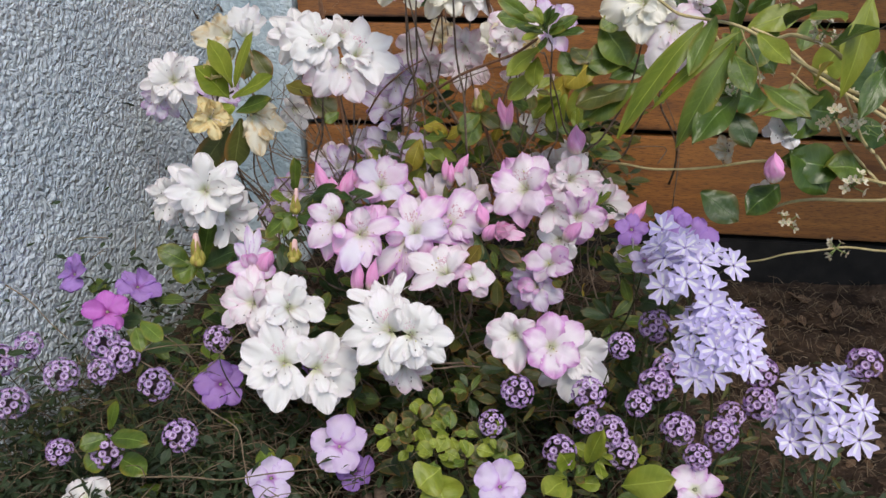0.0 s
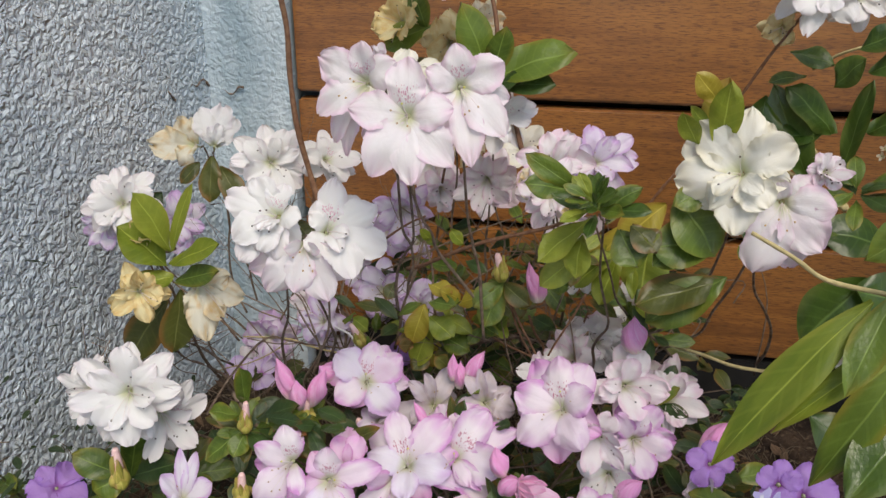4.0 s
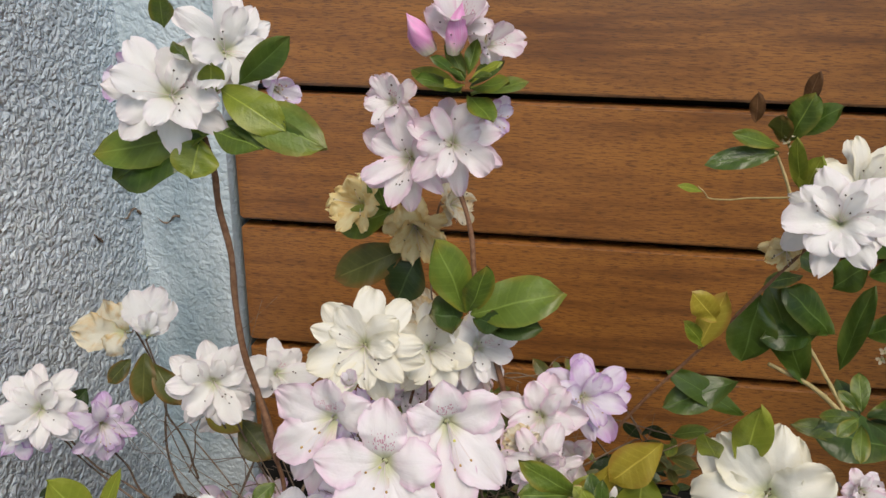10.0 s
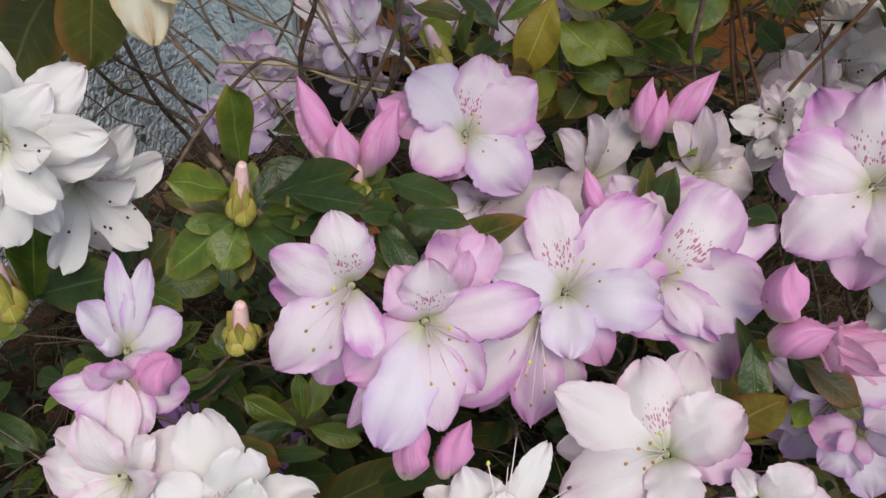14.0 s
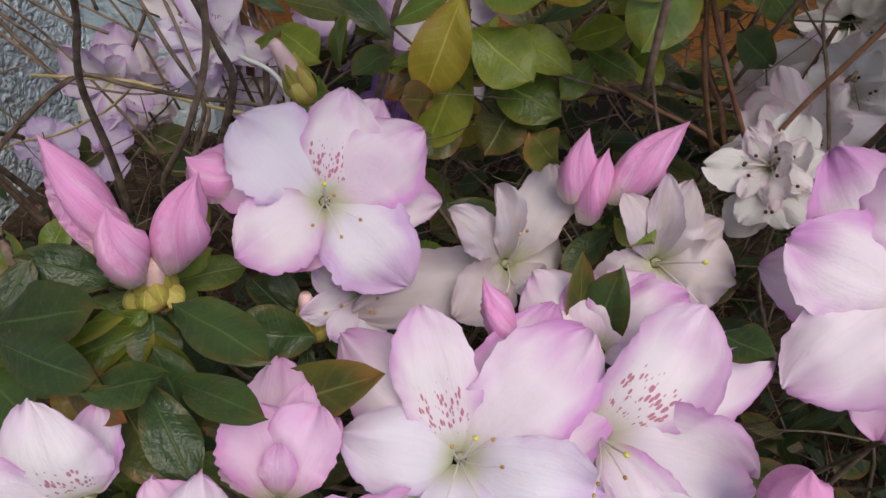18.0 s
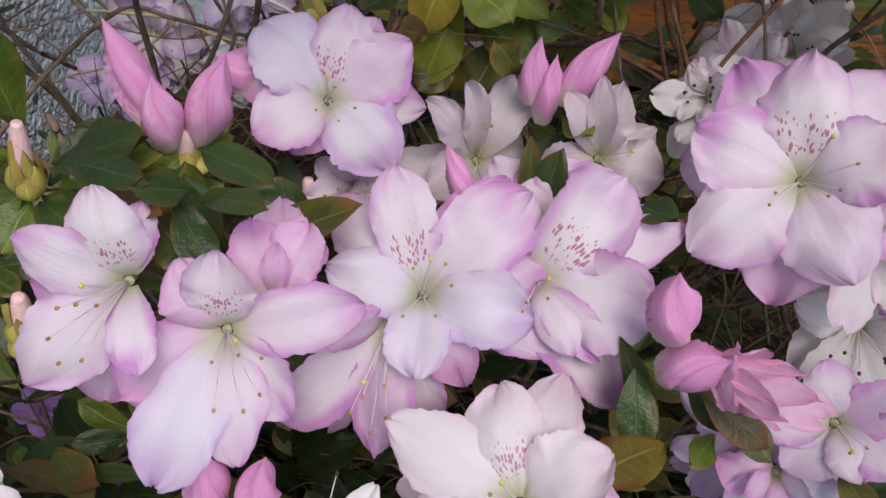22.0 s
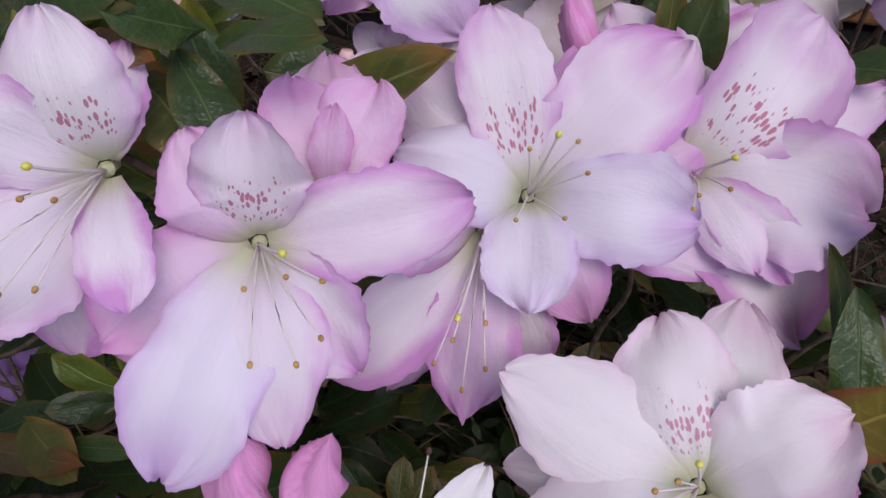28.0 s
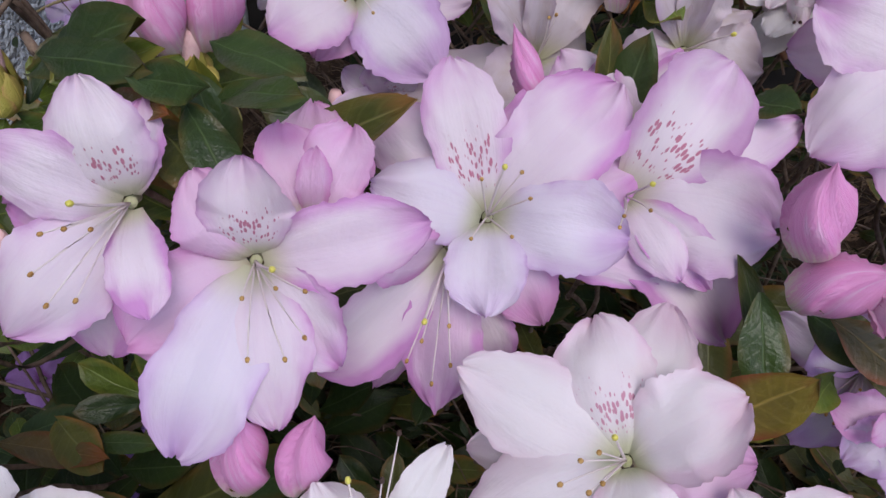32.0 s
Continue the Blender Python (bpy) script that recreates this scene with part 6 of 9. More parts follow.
bloom(T, (-0.0851, 0.745, 0.6251), (0.64, -0.7, 0.3), 0.0198, "blush", 112, 5, 3, 0.7)
bud(T, (-0.1158, 0.73, 0.6207), (-0.1281, 0.726, 0.6409), 0.0136, "budpink", 113)
bud(T, (-0.1036, 0.725, 0.6213), (-0.0986, 0.721, 0.6474), 0.0121, "budpink", 114)
whorl(T, (-0.0954, 0.725, 0.6089), (0.1, -0.45, 0.88), 0.032, 13, "green glossy lime green", 115, 0.9)
twig(T, [(-0.1012, 0.725, 0.5531), (-0.0899, 0.72, 0.5204), (-0.0811, 0.71, 0.4817), (-0.0708, 0.7, 0.4504), (-0.0592, 0.7, 0.4061)], 0.00143, 0.00174, TWIG, 116)
twig(T, [(-0.0962, 0.7, 0.4746), (-0.1157, 0.71, 0.4416), (-0.1251, 0.72, 0.4113)], 0.00074, 0.00087, TWIG, 117)
leaf(T, (-0.0897, 0.69, 0.4902), (-0.1017, 0.678, 0.5334), 0.023, "green", (0.15, -0.93, 0.68), 118)
leaf(T, (-0.088, 0.69, 0.4903), (-0.077, 0.678, 0.5165), 0.0164, "green", (0.12, -0.93, 0.7), 119)
leaf(T, (-0.0863, 0.69, 0.4886), (-0.0433, 0.678, 0.5121), 0.0278, "green", (0.08, -0.93, 0.71), 120)
leaf(T, (-0.0914, 0.69, 0.4864), (-0.1063, 0.678, 0.4935), 0.0233, "dark", (0.15, -0.92, 0.72), 121)
leaf(T, (-0.0846, 0.69, 0.487), (-0.0698, 0.678, 0.4894), 0.0132, "dark", (0.11, -0.92, 0.73), 122)
leaf(T, (-0.0811, 0.69, 0.4836), (-0.0504, 0.678, 0.491), 0.0165, "dark", (0.08, -0.92, 0.73), 123)
bloom(T, (-0.136, 0.8, 0.4945), (0.19, -0.97, -0.17), 0.034, "tan", 124, 7, 5, 0.7)
bloom(T, (-0.1747, 0.8, 0.5111), (-0.15, -0.93, 0.33), 0.033, "tan", 125, 7, 5, 0.7)
bloom(T, (-0.1114, 0.81, 0.5117), (0.56, -0.77, 0.32), 0.024, "cream", 126, 5, 3, 0.7)
stalk_to(T, (-0.1114, 0.81, 0.5117), (0.56, -0.77, 0.32), T_ROOT, 126)
leaf(T, (-0.1501, 0.8, 0.5082), (-0.1861, 0.788, 0.4972), 0.0219, "green", (0.24, -0.93, 0.62), 127)
leaf(T, (-0.1542, 0.8, 0.5059), (-0.1611, 0.788, 0.5328), 0.0157, "green", (0.22, -0.94, 0.59), 128)
leaf(T, (-0.1421, 0.8, 0.4815), (-0.1914, 0.788, 0.4611), 0.0283, "olive", (0.23, -0.92, 0.67), 129)
leaf(T, (-0.1339, 0.8, 0.4777), (-0.1481, 0.788, 0.4468), 0.0282, "dark", (0.19, -0.92, 0.69), 130)
bloom(R, (0.0999, 0.718, 0.5461), (-0.39, -0.75, 0.53), 0.0297, "white", 131, 8, 7, 1)
bloom(R, (0.1226, 0.75, 0.5558), (0.03, -0.86, 0.51), 0.0287, "ivory", 132, 7, 6, 1)
bloom(R, (0.1271, 0.74, 0.5367), (0.2, -0.97, 0.16), 0.0226, "white", 133, 6, 6, 1)
bloom(R, (0.0832, 0.74, 0.5173), (-0.44, -0.9, -0.01), 0.0166, "tan", 134, 4, 3, 0.8)
twig(R, [(0.0949, 0.73, 0.5294), (0.079, 0.74, 0.4994), (0.0545, 0.76, 0.4486), (0.0238, 0.77, 0.4001), (0.0006, 0.78, 0.357)], 0.00087, 0.00118, TWIG, 135)
twig(R, [(0.09, 0.74, 0.5499), (0.0649, 0.76, 0.5416), (0.0452, 0.77, 0.5372), (0.0377, 0.77, 0.544)], 0.00056, 0.00037, PALE_TWIG, 136)
leaf(R, (0.0366, 0.75, 0.5468), (0.0232, 0.738, 0.554), 0.0047, "lime", (-0.13, -0.97, 0.56), 137)
leaf(R, (0.0545, 0.75, 0.4683), (0.0393, 0.738, 0.4867), 0.016, "yellow", (-0.16, -0.92, 0.7), 138)
flower(R, (0.0458, 0.586, 0.4657), (-0.32, -0.88, 0.36), [(137, 0.0312, 0.001, 0.0203, ""), (90, 0.0312, 0.001, 0.0213, ""), (36, 0.0278, 0.001, 0.0203, ""), (-165, 0.0308, 0.001, 0.0213, ""), (-83, 0.0306, 0.001, 0.0203, ""), (75, 0.0274, -0.006, 0.0183, ""), (-115, 0.0221, 0.001, 0.0183, ""), (158, 0.0323, -0.006, 0.0183, ""), (-2, 0.0221, -0.006, 0.0183, ""), (-43, 0.0221, 0.001, 0.0183, "")], [(-0.0062, -0.008, 0.005), (0.0007, 0.006, 0.005), (0.0009, -0.0131, 0.005), (-0.0025, -0.0022, 0.005)], None, "ivory", seed=139)
stalk_to(R, (0.0458, 0.586, 0.4657), (-0.32, -0.88, 0.36), R_ROOT, 139)
flower(R, (0.0691, 0.588, 0.4492), (-0.07, -0.99, 0.09), [(-106, 0.0365, 0.001, 0.0215, ""), (-46, 0.0281, 0.001, 0.0215, ""), (-142, 0.0223, 0.001, 0.0195, ""), (3, 0.023, 0.001, 0.0205, ""), (109, 0.0137, 0.001, 0.0185, ""), (-76, 0.0349, -0.006, 0.0205, ""), (37, 0.0197, -0.006, 0.0185, ""), (179, 0.0212, -0.006, 0.0185, "")], [(-0.0023, -0.0055, 0.005), (0.0049, -0.0061, 0.005), (0.002, -0.0104, 0.005), (-0.0077, -0.0088, 0.005)], None, "blush", seed=140)
stalk_to(R, (0.0691, 0.588, 0.4492), (-0.07, -0.99, 0.09), R_ROOT, 140)
bloom(R, (0.0885, 0.6, 0.4642), (0.22, -0.83, 0.51), 0.0142, "blush", 141, 6, 6, 0.7)
stalk_to(R, (0.0885, 0.6, 0.4642), (0.22, -0.83, 0.51), R_ROOT, 141)
leaf(R, (0.0384, 0.6, 0.4718), (0.0383, 0.588, 0.5054), 0.0153, "lime", (-0.17, -0.96, 0.58), 142)
leaf(R, (0.0281, 0.6, 0.4739), (0.0188, 0.588, 0.4898), 0.0103, "lime", (-0.13, -0.96, 0.6), 143)
leaf(R, (0.0359, 0.6, 0.4521), (0.02, 0.588, 0.4467), 0.0133, "green", (-0.13, -0.94, 0.67), 144)
leaf(R, (0.0209, 0.6, 0.4481), (0.0432, 0.588, 0.4229), 0.0296, "green", (-0.14, -0.92, 0.7), 145)
leaf(R, (0.0421, 0.6, 0.4235), (0.012, 0.588, 0.4258), 0.0245, "green", (-0.13, -0.92, 0.73), 146)
leaf(R, (0.0475, 0.6, 0.4027), (0.0057, 0.588, 0.3949), 0.0237, "olive", (-0.13, -0.89, 0.78), 147)
leaf(R, (0.0497, 0.6, 0.406), (0.011, 0.588, 0.3828), 0.0224, "green", (-0.13, -0.89, 0.79), 148)
leaf(R, (0.0343, 0.6, 0.4228), (0.0129, 0.588, 0.417), 0.0164, "green", (-0.12, -0.91, 0.74), 149)
whorl(R, (-0.02, 0.585, 0.4473), (-0.28, -0.57, 0.77), 0.0233, 18, "glossy green glossy lime", 150, 1.0)
stalk_to(R, (-0.02, 0.585, 0.4473), (-0.28, -0.57, 0.77), R_ROOT, 150)
leaf(R, (-0.0206, 0.6, 0.4323), (-0.047, 0.588, 0.4131), 0.0163, "lime", (-0.2, -0.85, 0.84), 151)
leaf(R, (-0.0242, 0.6, 0.4235), (-0.0279, 0.588, 0.4046), 0.0147, "lime", (-0.23, -0.83, 0.86), 152)
leaf(R, (-0.0271, 0.6, 0.4478), (-0.0525, 0.588, 0.4658), 0.012, "green", (-0.19, -0.9, 0.73), 153)
leaf(R, (-0.0321, 0.6, 0.4473), (-0.0531, 0.588, 0.4538), 0.0139, "green", (-0.18, -0.9, 0.75), 154)
leaf(R, (-0.0059, 0.6, 0.4277), (0.0047, 0.588, 0.4133), 0.0197, "green", (-0.32, -0.82, 0.83), 155)
leaf(R, (0.0003, 0.6, 0.4305), (0.0135, 0.588, 0.4228), 0.0159, "olive", (-0.34, -0.82, 0.81), 156)
twig(R, [(-0.0249, 0.6, 0.4364), (-0.0553, 0.61, 0.4186), (-0.1047, 0.63, 0.3929), (-0.1323, 0.65, 0.3748)], 0.00105, 0.00124, TWIG, 157)
twig(T, [(-0.1179, 0.64, 0.4138), (-0.138, 0.64, 0.4016), (-0.17, 0.66, 0.3657)], 0.00068, 0.00081, TWIG, 158)
bloom(R, (-0.0294, 0.62, 0.4294), (-0.45, -0.77, 0.45), 0.0107, "tan", 159, 4, 2, 0.7)
stalk_to(R, (-0.0294, 0.62, 0.4294), (-0.45, -0.77, 0.45), R_ROOT, 159)
bud(R, (-0.0514, 0.66, 0.3558), (-0.0567, 0.656, 0.3834), 0.0103, "budpink", 160)
bud(R, (-0.0503, 0.66, 0.3559), (-0.0459, 0.656, 0.3808), 0.0093, "budpink", 161)
scaly_bud(T, (-0.0731, 0.65, 0.3717), (-0.0731, 0.646, 0.3899), 0.0094, 162)
bud(R, (0.0086, 0.625, 0.3463), (0.0073, 0.621, 0.3696), 0.0158, "budpink", 163)
scaly_bud(T, (-0.1597, 0.64, 0.3224), (-0.1662, 0.636, 0.3385), 0.0081, 164)
leaf(T, (-0.0713, 0.65, 0.37), (-0.0879, 0.638, 0.3592), 0.0151, "green", (0.12, -0.89, 0.8), 165)
leaf(T, (-0.073, 0.65, 0.3698), (-0.0808, 0.638, 0.3449), 0.0168, "green", (0.11, -0.88, 0.81), 166)
leaf(T, (-0.0713, 0.65, 0.37), (-0.0547, 0.638, 0.3628), 0.0133, "olive", (0.08, -0.89, 0.8), 167)
twig(T, [(-0.073, 0.65, 0.3698), (-0.0626, 0.66, 0.335), (-0.0463, 0.68, 0.2922)], 0.00062, 0.00081, TWIG, 168)
bloom(T, (-0.1581, 0.74, 0.3811), (0.52, -0.85, -0.1), 0.0283, "lilac", 169, 6, 6, 0.9)
stalk_to(T, (-0.1581, 0.74, 0.3811), (0.52, -0.85, -0.1), T_ROOT, 169)
bloom(T, (-0.0947, 0.72, 0.4131), (-0.04, -0.99, -0.14), 0.0243, "blush", 170, 6, 6, 0.9)
stalk_to(T, (-0.0947, 0.72, 0.4131), (-0.04, -0.99, -0.14), T_ROOT, 170)
bloom(T, (-0.1839, 0.78, 0.2841), (0.32, -0.95, 0.01), 0.0252, "lilac", 171, 6, 6, 0.9)
stalk_to(T, (-0.1839, 0.78, 0.2841), (0.32, -0.95, 0.01), T_ROOT, 171)
bloom(T, (-0.3, 0.8, 0.2254), (0.44, -0.9, 0.04), 0.0251, "blush", 172, 6, 6, 0.9)
stalk_to(T, (-0.3, 0.8, 0.2254), (0.44, -0.9, 0.04), T_ROOT, 172)
bloom(T, (-0.2361, 0.8, 0.2385), (0.48, -0.87, 0.04), 0.0221, "lilac", 173, 6, 6, 0.9)
stalk_to(T, (-0.2361, 0.8, 0.2385), (0.48, -0.87, 0.04), T_ROOT, 173)
bloom(T, (-0.0167, 0.73, 0.2976), (-0.03, -1, 0.04), 0.024, "blush", 174, 6, 6, 0.9)
stalk_to(T, (-0.0167, 0.73, 0.2976), (-0.03, -1, 0.04), T_ROOT, 174)
bloom(T, (0.006, 0.76, 0.3118), (-0.38, -0.93, -0), 0.0206, "white", 175, 6, 6, 0.9)
stalk_to(T, (0.006, 0.76, 0.3118), (-0.38, -0.93, -0), T_ROOT, 175)
bloom(T, (0.0369, 0.7, 0.2842), (-0.11, -0.99, 0.09), 0.0226, "blush", 176, 6, 6, 0.9)
stalk_to(T, (0.0369, 0.7, 0.2842), (-0.11, -0.99, 0.09), T_ROOT, 176)
bloom(T, (-0.1334, 0.76, 0.3933), (0.49, -0.86, -0.13), 0.0205, "blush", 177, 6, 6, 0.9)
stalk_to(T, (-0.1334, 0.76, 0.3933), (0.49, -0.86, -0.13), T_ROOT, 177)
bloom(T, (-0.2637, 0.82, 0.2473), (-0.09, -1, 0.01), 0.0227, "lilac", 178, 6, 6, 0.9)
stalk_to(T, (-0.2637, 0.82, 0.2473), (-0.09, -1, 0.01), T_ROOT, 178)
bloom(T, (-0.1362, 0.8, 0.2608), (0.01, -1, 0.03), 0.0212, "lilac", 179, 6, 6, 0.9)
stalk_to(T, (-0.1362, 0.8, 0.2608), (0.01, -1, 0.03), T_ROOT, 179)
bloom(R, (0.0353, 0.66, 0.2951), (0.13, -0.84, 0.53), 0.0249, "blush", 180, 6, 6, 1.0)
stalk_to(R, (0.0353, 0.66, 0.2951), (0.13, -0.84, 0.53), R_ROOT, 180)
bloom(R, (0.0534, 0.6, 0.272), (-0.37, -0.6, 0.71), 0.0178, "blush", 181, 6, 6, 0.6)
stalk_to(R, (0.0534, 0.6, 0.272), (-0.37, -0.6, 0.71), R_ROOT, 181)
bud(R, (0.053, 0.62, 0.2875), (0.0659, 0.616, 0.3115), 0.0129, "budpink", 182)
bud(P, (0.0038, 0.55, 0.2992), (0.0148, 0.546, 0.3148), 0.0118, "budpink", 183)
scaly_bud(W, (-0.2861, 0.55, 0.2596), (-0.2841, 0.546, 0.2857), 0.0114, 184)
scaly_bud(W, (-0.2043, 0.557, 0.3061), (-0.2013, 0.553, 0.325), 0.0082, 185)
scaly_bud(W, (-0.2010, 0.54, 0.2733), (-0.2, 0.536, 0.2900), 0.0098, 186)
bud(W, (-0.221, 0.52, 0.273), (-0.208, 0.514, 0.291), 0.0125, "budpink", 731, "half-furled deep pink bud")
scaly_bud(P, (-0.151, 0.6, 0.279), (-0.149, 0.597, 0.2955), 0.0085, 732)
scaly_bud(P, (-0.1785, 0.583, 0.301), (-0.1782, 0.581, 0.3145), 0.0105, 733)
bloom(P, (0.007, 0.615, 0.328), (0.25, -0.85, 0.45), 0.027, "blush", 601, 5, 4, 0.9)
stalk_to(P, (0.007, 0.615, 0.328), (0.25, -0.85, 0.45), P_ROOT, 601)
bloom(P, (0.014, 0.6, 0.301), (0.2, -0.9, 0.35), 0.026, "pink", 602, 5, 4, 0.9)
stalk_to(P, (0.014, 0.6, 0.301), (0.2, -0.9, 0.35), P_ROOT, 602)
bloom(P, (-0.001, 0.585, 0.286), (-0.1, -0.9, 0.3), 0.022, "white", 603, 5, 4, 0.9)
stalk_to(P, (-0.001, 0.585, 0.286), (-0.1, -0.9, 0.3), P_ROOT, 603)
bloom(T, (-0.043, 0.64, 0.315), (-0.3, -0.7, 0.6), 0.02, "white", 604, 5, 4, 0.9)
stalk_to(T, (-0.043, 0.64, 0.315), (-0.3, -0.7, 0.6), T_ROOT, 604)
bloom(T, (-0.013, 0.69, 0.316), (-0.2, -0.9, 0.3), 0.019, "white", 605, 5, 4, 0.9)
stalk_to(T, (-0.023, 0.66, 0.333), (-0.2, -0.9, 0.3), T_ROOT, 605)
bloom(T, (-0.276, 0.74, 0.264), (0.2, -0.9, 0.3), 0.026, "lilac", 606, 5, 4, 0.9)
stalk_to(T, (-0.276, 0.74, 0.264), (0.2, -0.9, 0.3), T_ROOT, 606)
bloom(T, (-0.177, 0.74, 0.315), (0.1, -0.95, 0.2), 0.028, "lilac", 607, 5, 4, 0.9)
stalk_to(T, (-0.177, 0.74, 0.315), (0.1, -0.95, 0.2), T_ROOT, 607)
bloom(T, (-0.226, 0.73, 0.302), (0.1, -0.9, 0.4), 0.024, "blush", 608, 5, 4, 0.9)
stalk_to(T, (-0.226, 0.73, 0.302), (0.1, -0.9, 0.4), T_ROOT, 608)
bloom(T, (-0.212, 0.7, 0.307), (0.0, -0.8, 0.6), 0.022, "lilac", 609, 5, 4, 0.9)
stalk_to(T, (-0.212, 0.7, 0.307), (0.0, -0.8, 0.6), T_ROOT, 609)
bloom(T, (-0.142, 0.72, 0.316), (0.1, -0.9, 0.4), 0.026, "lilac", 610, 5, 4, 0.9)
stalk_to(T, (-0.142, 0.72, 0.316), (0.1, -0.9, 0.4), T_ROOT, 610)
leaf(T, (-0.126, 0.67, 0.342), (-0.134, 0.66, 0.315), 0.016, "yellow", (0.1, -0.9, 0.7), 621)
leaf(T, (-0.123, 0.67, 0.333), (-0.105, 0.66, 0.325), 0.017, "lime", (0.1, -0.9, 0.7), 622)
leaf(T, (-0.123, 0.67, 0.344), (-0.106, 0.66, 0.349), 0.012, "green", (0.1, -0.9, 0.7), 623)
leaf(T, (-0.103, 0.675, 0.345), (-0.113, 0.665, 0.355), 0.012, "yellow", (0.1, -0.9, 0.7), 624)
leaf(T, (-0.104, 0.675, 0.342), (-0.091, 0.665, 0.354), 0.012, "yellow", (0.1, -0.9, 0.7), 625)
leaf(T, (-0.076, 0.66, 0.367), (-0.09, 0.65, 0.352), 0.014, "green", (0.1, -0.9, 0.7), 626)
leaf(T, (-0.024, 0.61, 0.41), (-0.045, 0.6, 0.392), 0.015, "lime", (0.1, -0.9, 0.7), 627)
leaf(T, (-0.031, 0.63, 0.38), (-0.042, 0.62, 0.386), 0.012, "green", (0.1, -0.9, 0.7), 629)
leaf(T, (-0.131, 0.655, 0.318), (-0.136, 0.645, 0.323), 0.01, "bronze", (0.1, -0.9, 0.7), 630)
leaf(T, (-0.122, 0.7, 0.297), (-0.13, 0.69, 0.284), 0.016, "yellow", (0.1, -0.9, 0.7), 631)
leaf(T, (-0.173, 0.66, 0.331), (-0.161, 0.65, 0.33), 0.011, "lime", (0.1, -0.9, 0.7), 632)
leaf(T, (-0.158, 0.66, 0.322), (-0.156, 0.65, 0.34), 0.009, "green", (0.1, -0.9, 0.7), 633)
leaf(T, (-0.163, 0.66, 0.319), (-0.165, 0.65, 0.311), 0.01, "green", (0.1, -0.9, 0.7), 634)
twig(T, [(-0.133, 0.69, 0.294), (-0.103, 0.69, 0.302), (-0.068, 0.69, 0.314), (-0.051, 0.7, 0.307)], 0.0011, 0.0008, BARK, 641)
twig(T, [(-0.082, 0.685, 0.314), (-0.057, 0.68, 0.306), (-0.045, 0.675, 0.3)], 0.0008, 0.0006, TWIG, 642)
twig(T, [(-0.072, 0.655, 0.366), (-0.06, 0.655, 0.34), (-0.047, 0.655, 0.315)], 0.0008, 0.0007, TWIG, 643)
twig(T, [(-0.021, 0.65, 0.368), (-0.032, 0.65, 0.344), (-0.046, 0.65, 0.313)], 0.0008, 0.0007, TWIG, 644)
twig(T, [(-0.254, 0.6, 0.283), (-0.238, 0.66, 0.309), (-0.206, 0.67, 0.302), (-0.17, 0.68, 0.294)], 0.0009, 0.0006, BARK, 645)
twig(T, [(-0.202, 0.655, 0.288), (-0.198, 0.66, 0.307), (-0.223, 0.68, 0.328)], 0.0008, 0.0006, BARK, 646)
twig(T, [(-0.195, 0.7, 0.277), (-0.2, 0.71, 0.318), (-0.193, 0.72, 0.348)], 0.0012, 0.001, BARK, 647)
twig(T, [(-0.156, 0.7, 0.289), (-0.149, 0.7, 0.325), (-0.134, 0.7, 0.375)], 0.0011, 0.0009, BARK, 648)
leaf(P, (-0.09, 0.586, 0.297), (-0.089, 0.584, 0.325), 0.0065, "olive", (0.1, -0.8, 0.9), 701, point=0.75, belly=1.25)
leaf(P, (-0.087, 0.585, 0.298), (-0.085, 0.583, 0.324), 0.0105, "dark", (0.1, -0.8, 0.9), 702, point=0.75, belly=1.25)
leaf(P, (-0.097, 0.588, 0.292), (-0.097, 0.585, 0.308), 0.0085, "bronze", (0.1, -0.8, 0.9), 703, point=0.75, belly=1.25)
leaf(P, (-0.065, 0.583, 0.314), (-0.057, 0.573, 0.32), 0.0085, "dark", (0.1, -0.8, 0.9), 704, point=0.75, belly=1.25)
leaf(P, (-0.1574, 0.5447, 0.3036), (-0.1765, 0.5432, 0.3194), 0.0135, "ripe", (0.1, -0.9, 0.5), 705, point=0.75, belly=1.25)
leaf(P, (-0.15, 0.557, 0.3), (-0.127, 0.549, 0.325), 0.011, "olive", (0.1, -0.8, 0.9), 706, point=0.75, belly=1.25)
leaf(P, (-0.175, 0.566, 0.3), (-0.198, 0.558, 0.309), 0.013, "green", (0.1, -0.8, 0.9), 707, point=0.75, belly=1.25)
leaf(P, (-0.169, 0.563, 0.319), (-0.176, 0.555, 0.312), 0.0098, "green", (0.1, -0.8, 0.9), 708, point=0.75, belly=1.25)
leaf(P, (-0.167, 0.562, 0.319), (-0.164, 0.554, 0.314), 0.0092, "dark", (0.1, -0.8, 0.9), 709, point=0.75, belly=1.25)
leaf(P, (-0.187, 0.585, 0.304), (-0.204, 0.577, 0.314), 0.01, "dark", (0.1, -0.8, 0.9), 710, point=0.75, belly=1.25)
leaf(P, (-0.156, 0.549, 0.304), (-0.1591, 0.5475, 0.3236), 0.0095, "dark", (0.1, -0.8, 0.9), 711, point=0.75, belly=1.25)
leaf(P, (-0.165, 0.545, 0.296), (-0.174, 0.537, 0.309), 0.007, "green", (0.1, -0.8, 0.9), 712, point=0.75, belly=1.25)
leaf(P, (-0.102, 0.612, 0.307), (-0.119, 0.606, 0.32), 0.0095, "dark", (0.1, -0.8, 0.9), 713, point=0.75, belly=1.25)
leaf(P, (-0.145, 0.585, 0.295), (-0.16, 0.577, 0.301), 0.013, "dark", (0.1, -0.8, 0.9), 714, point=0.75, belly=1.25)
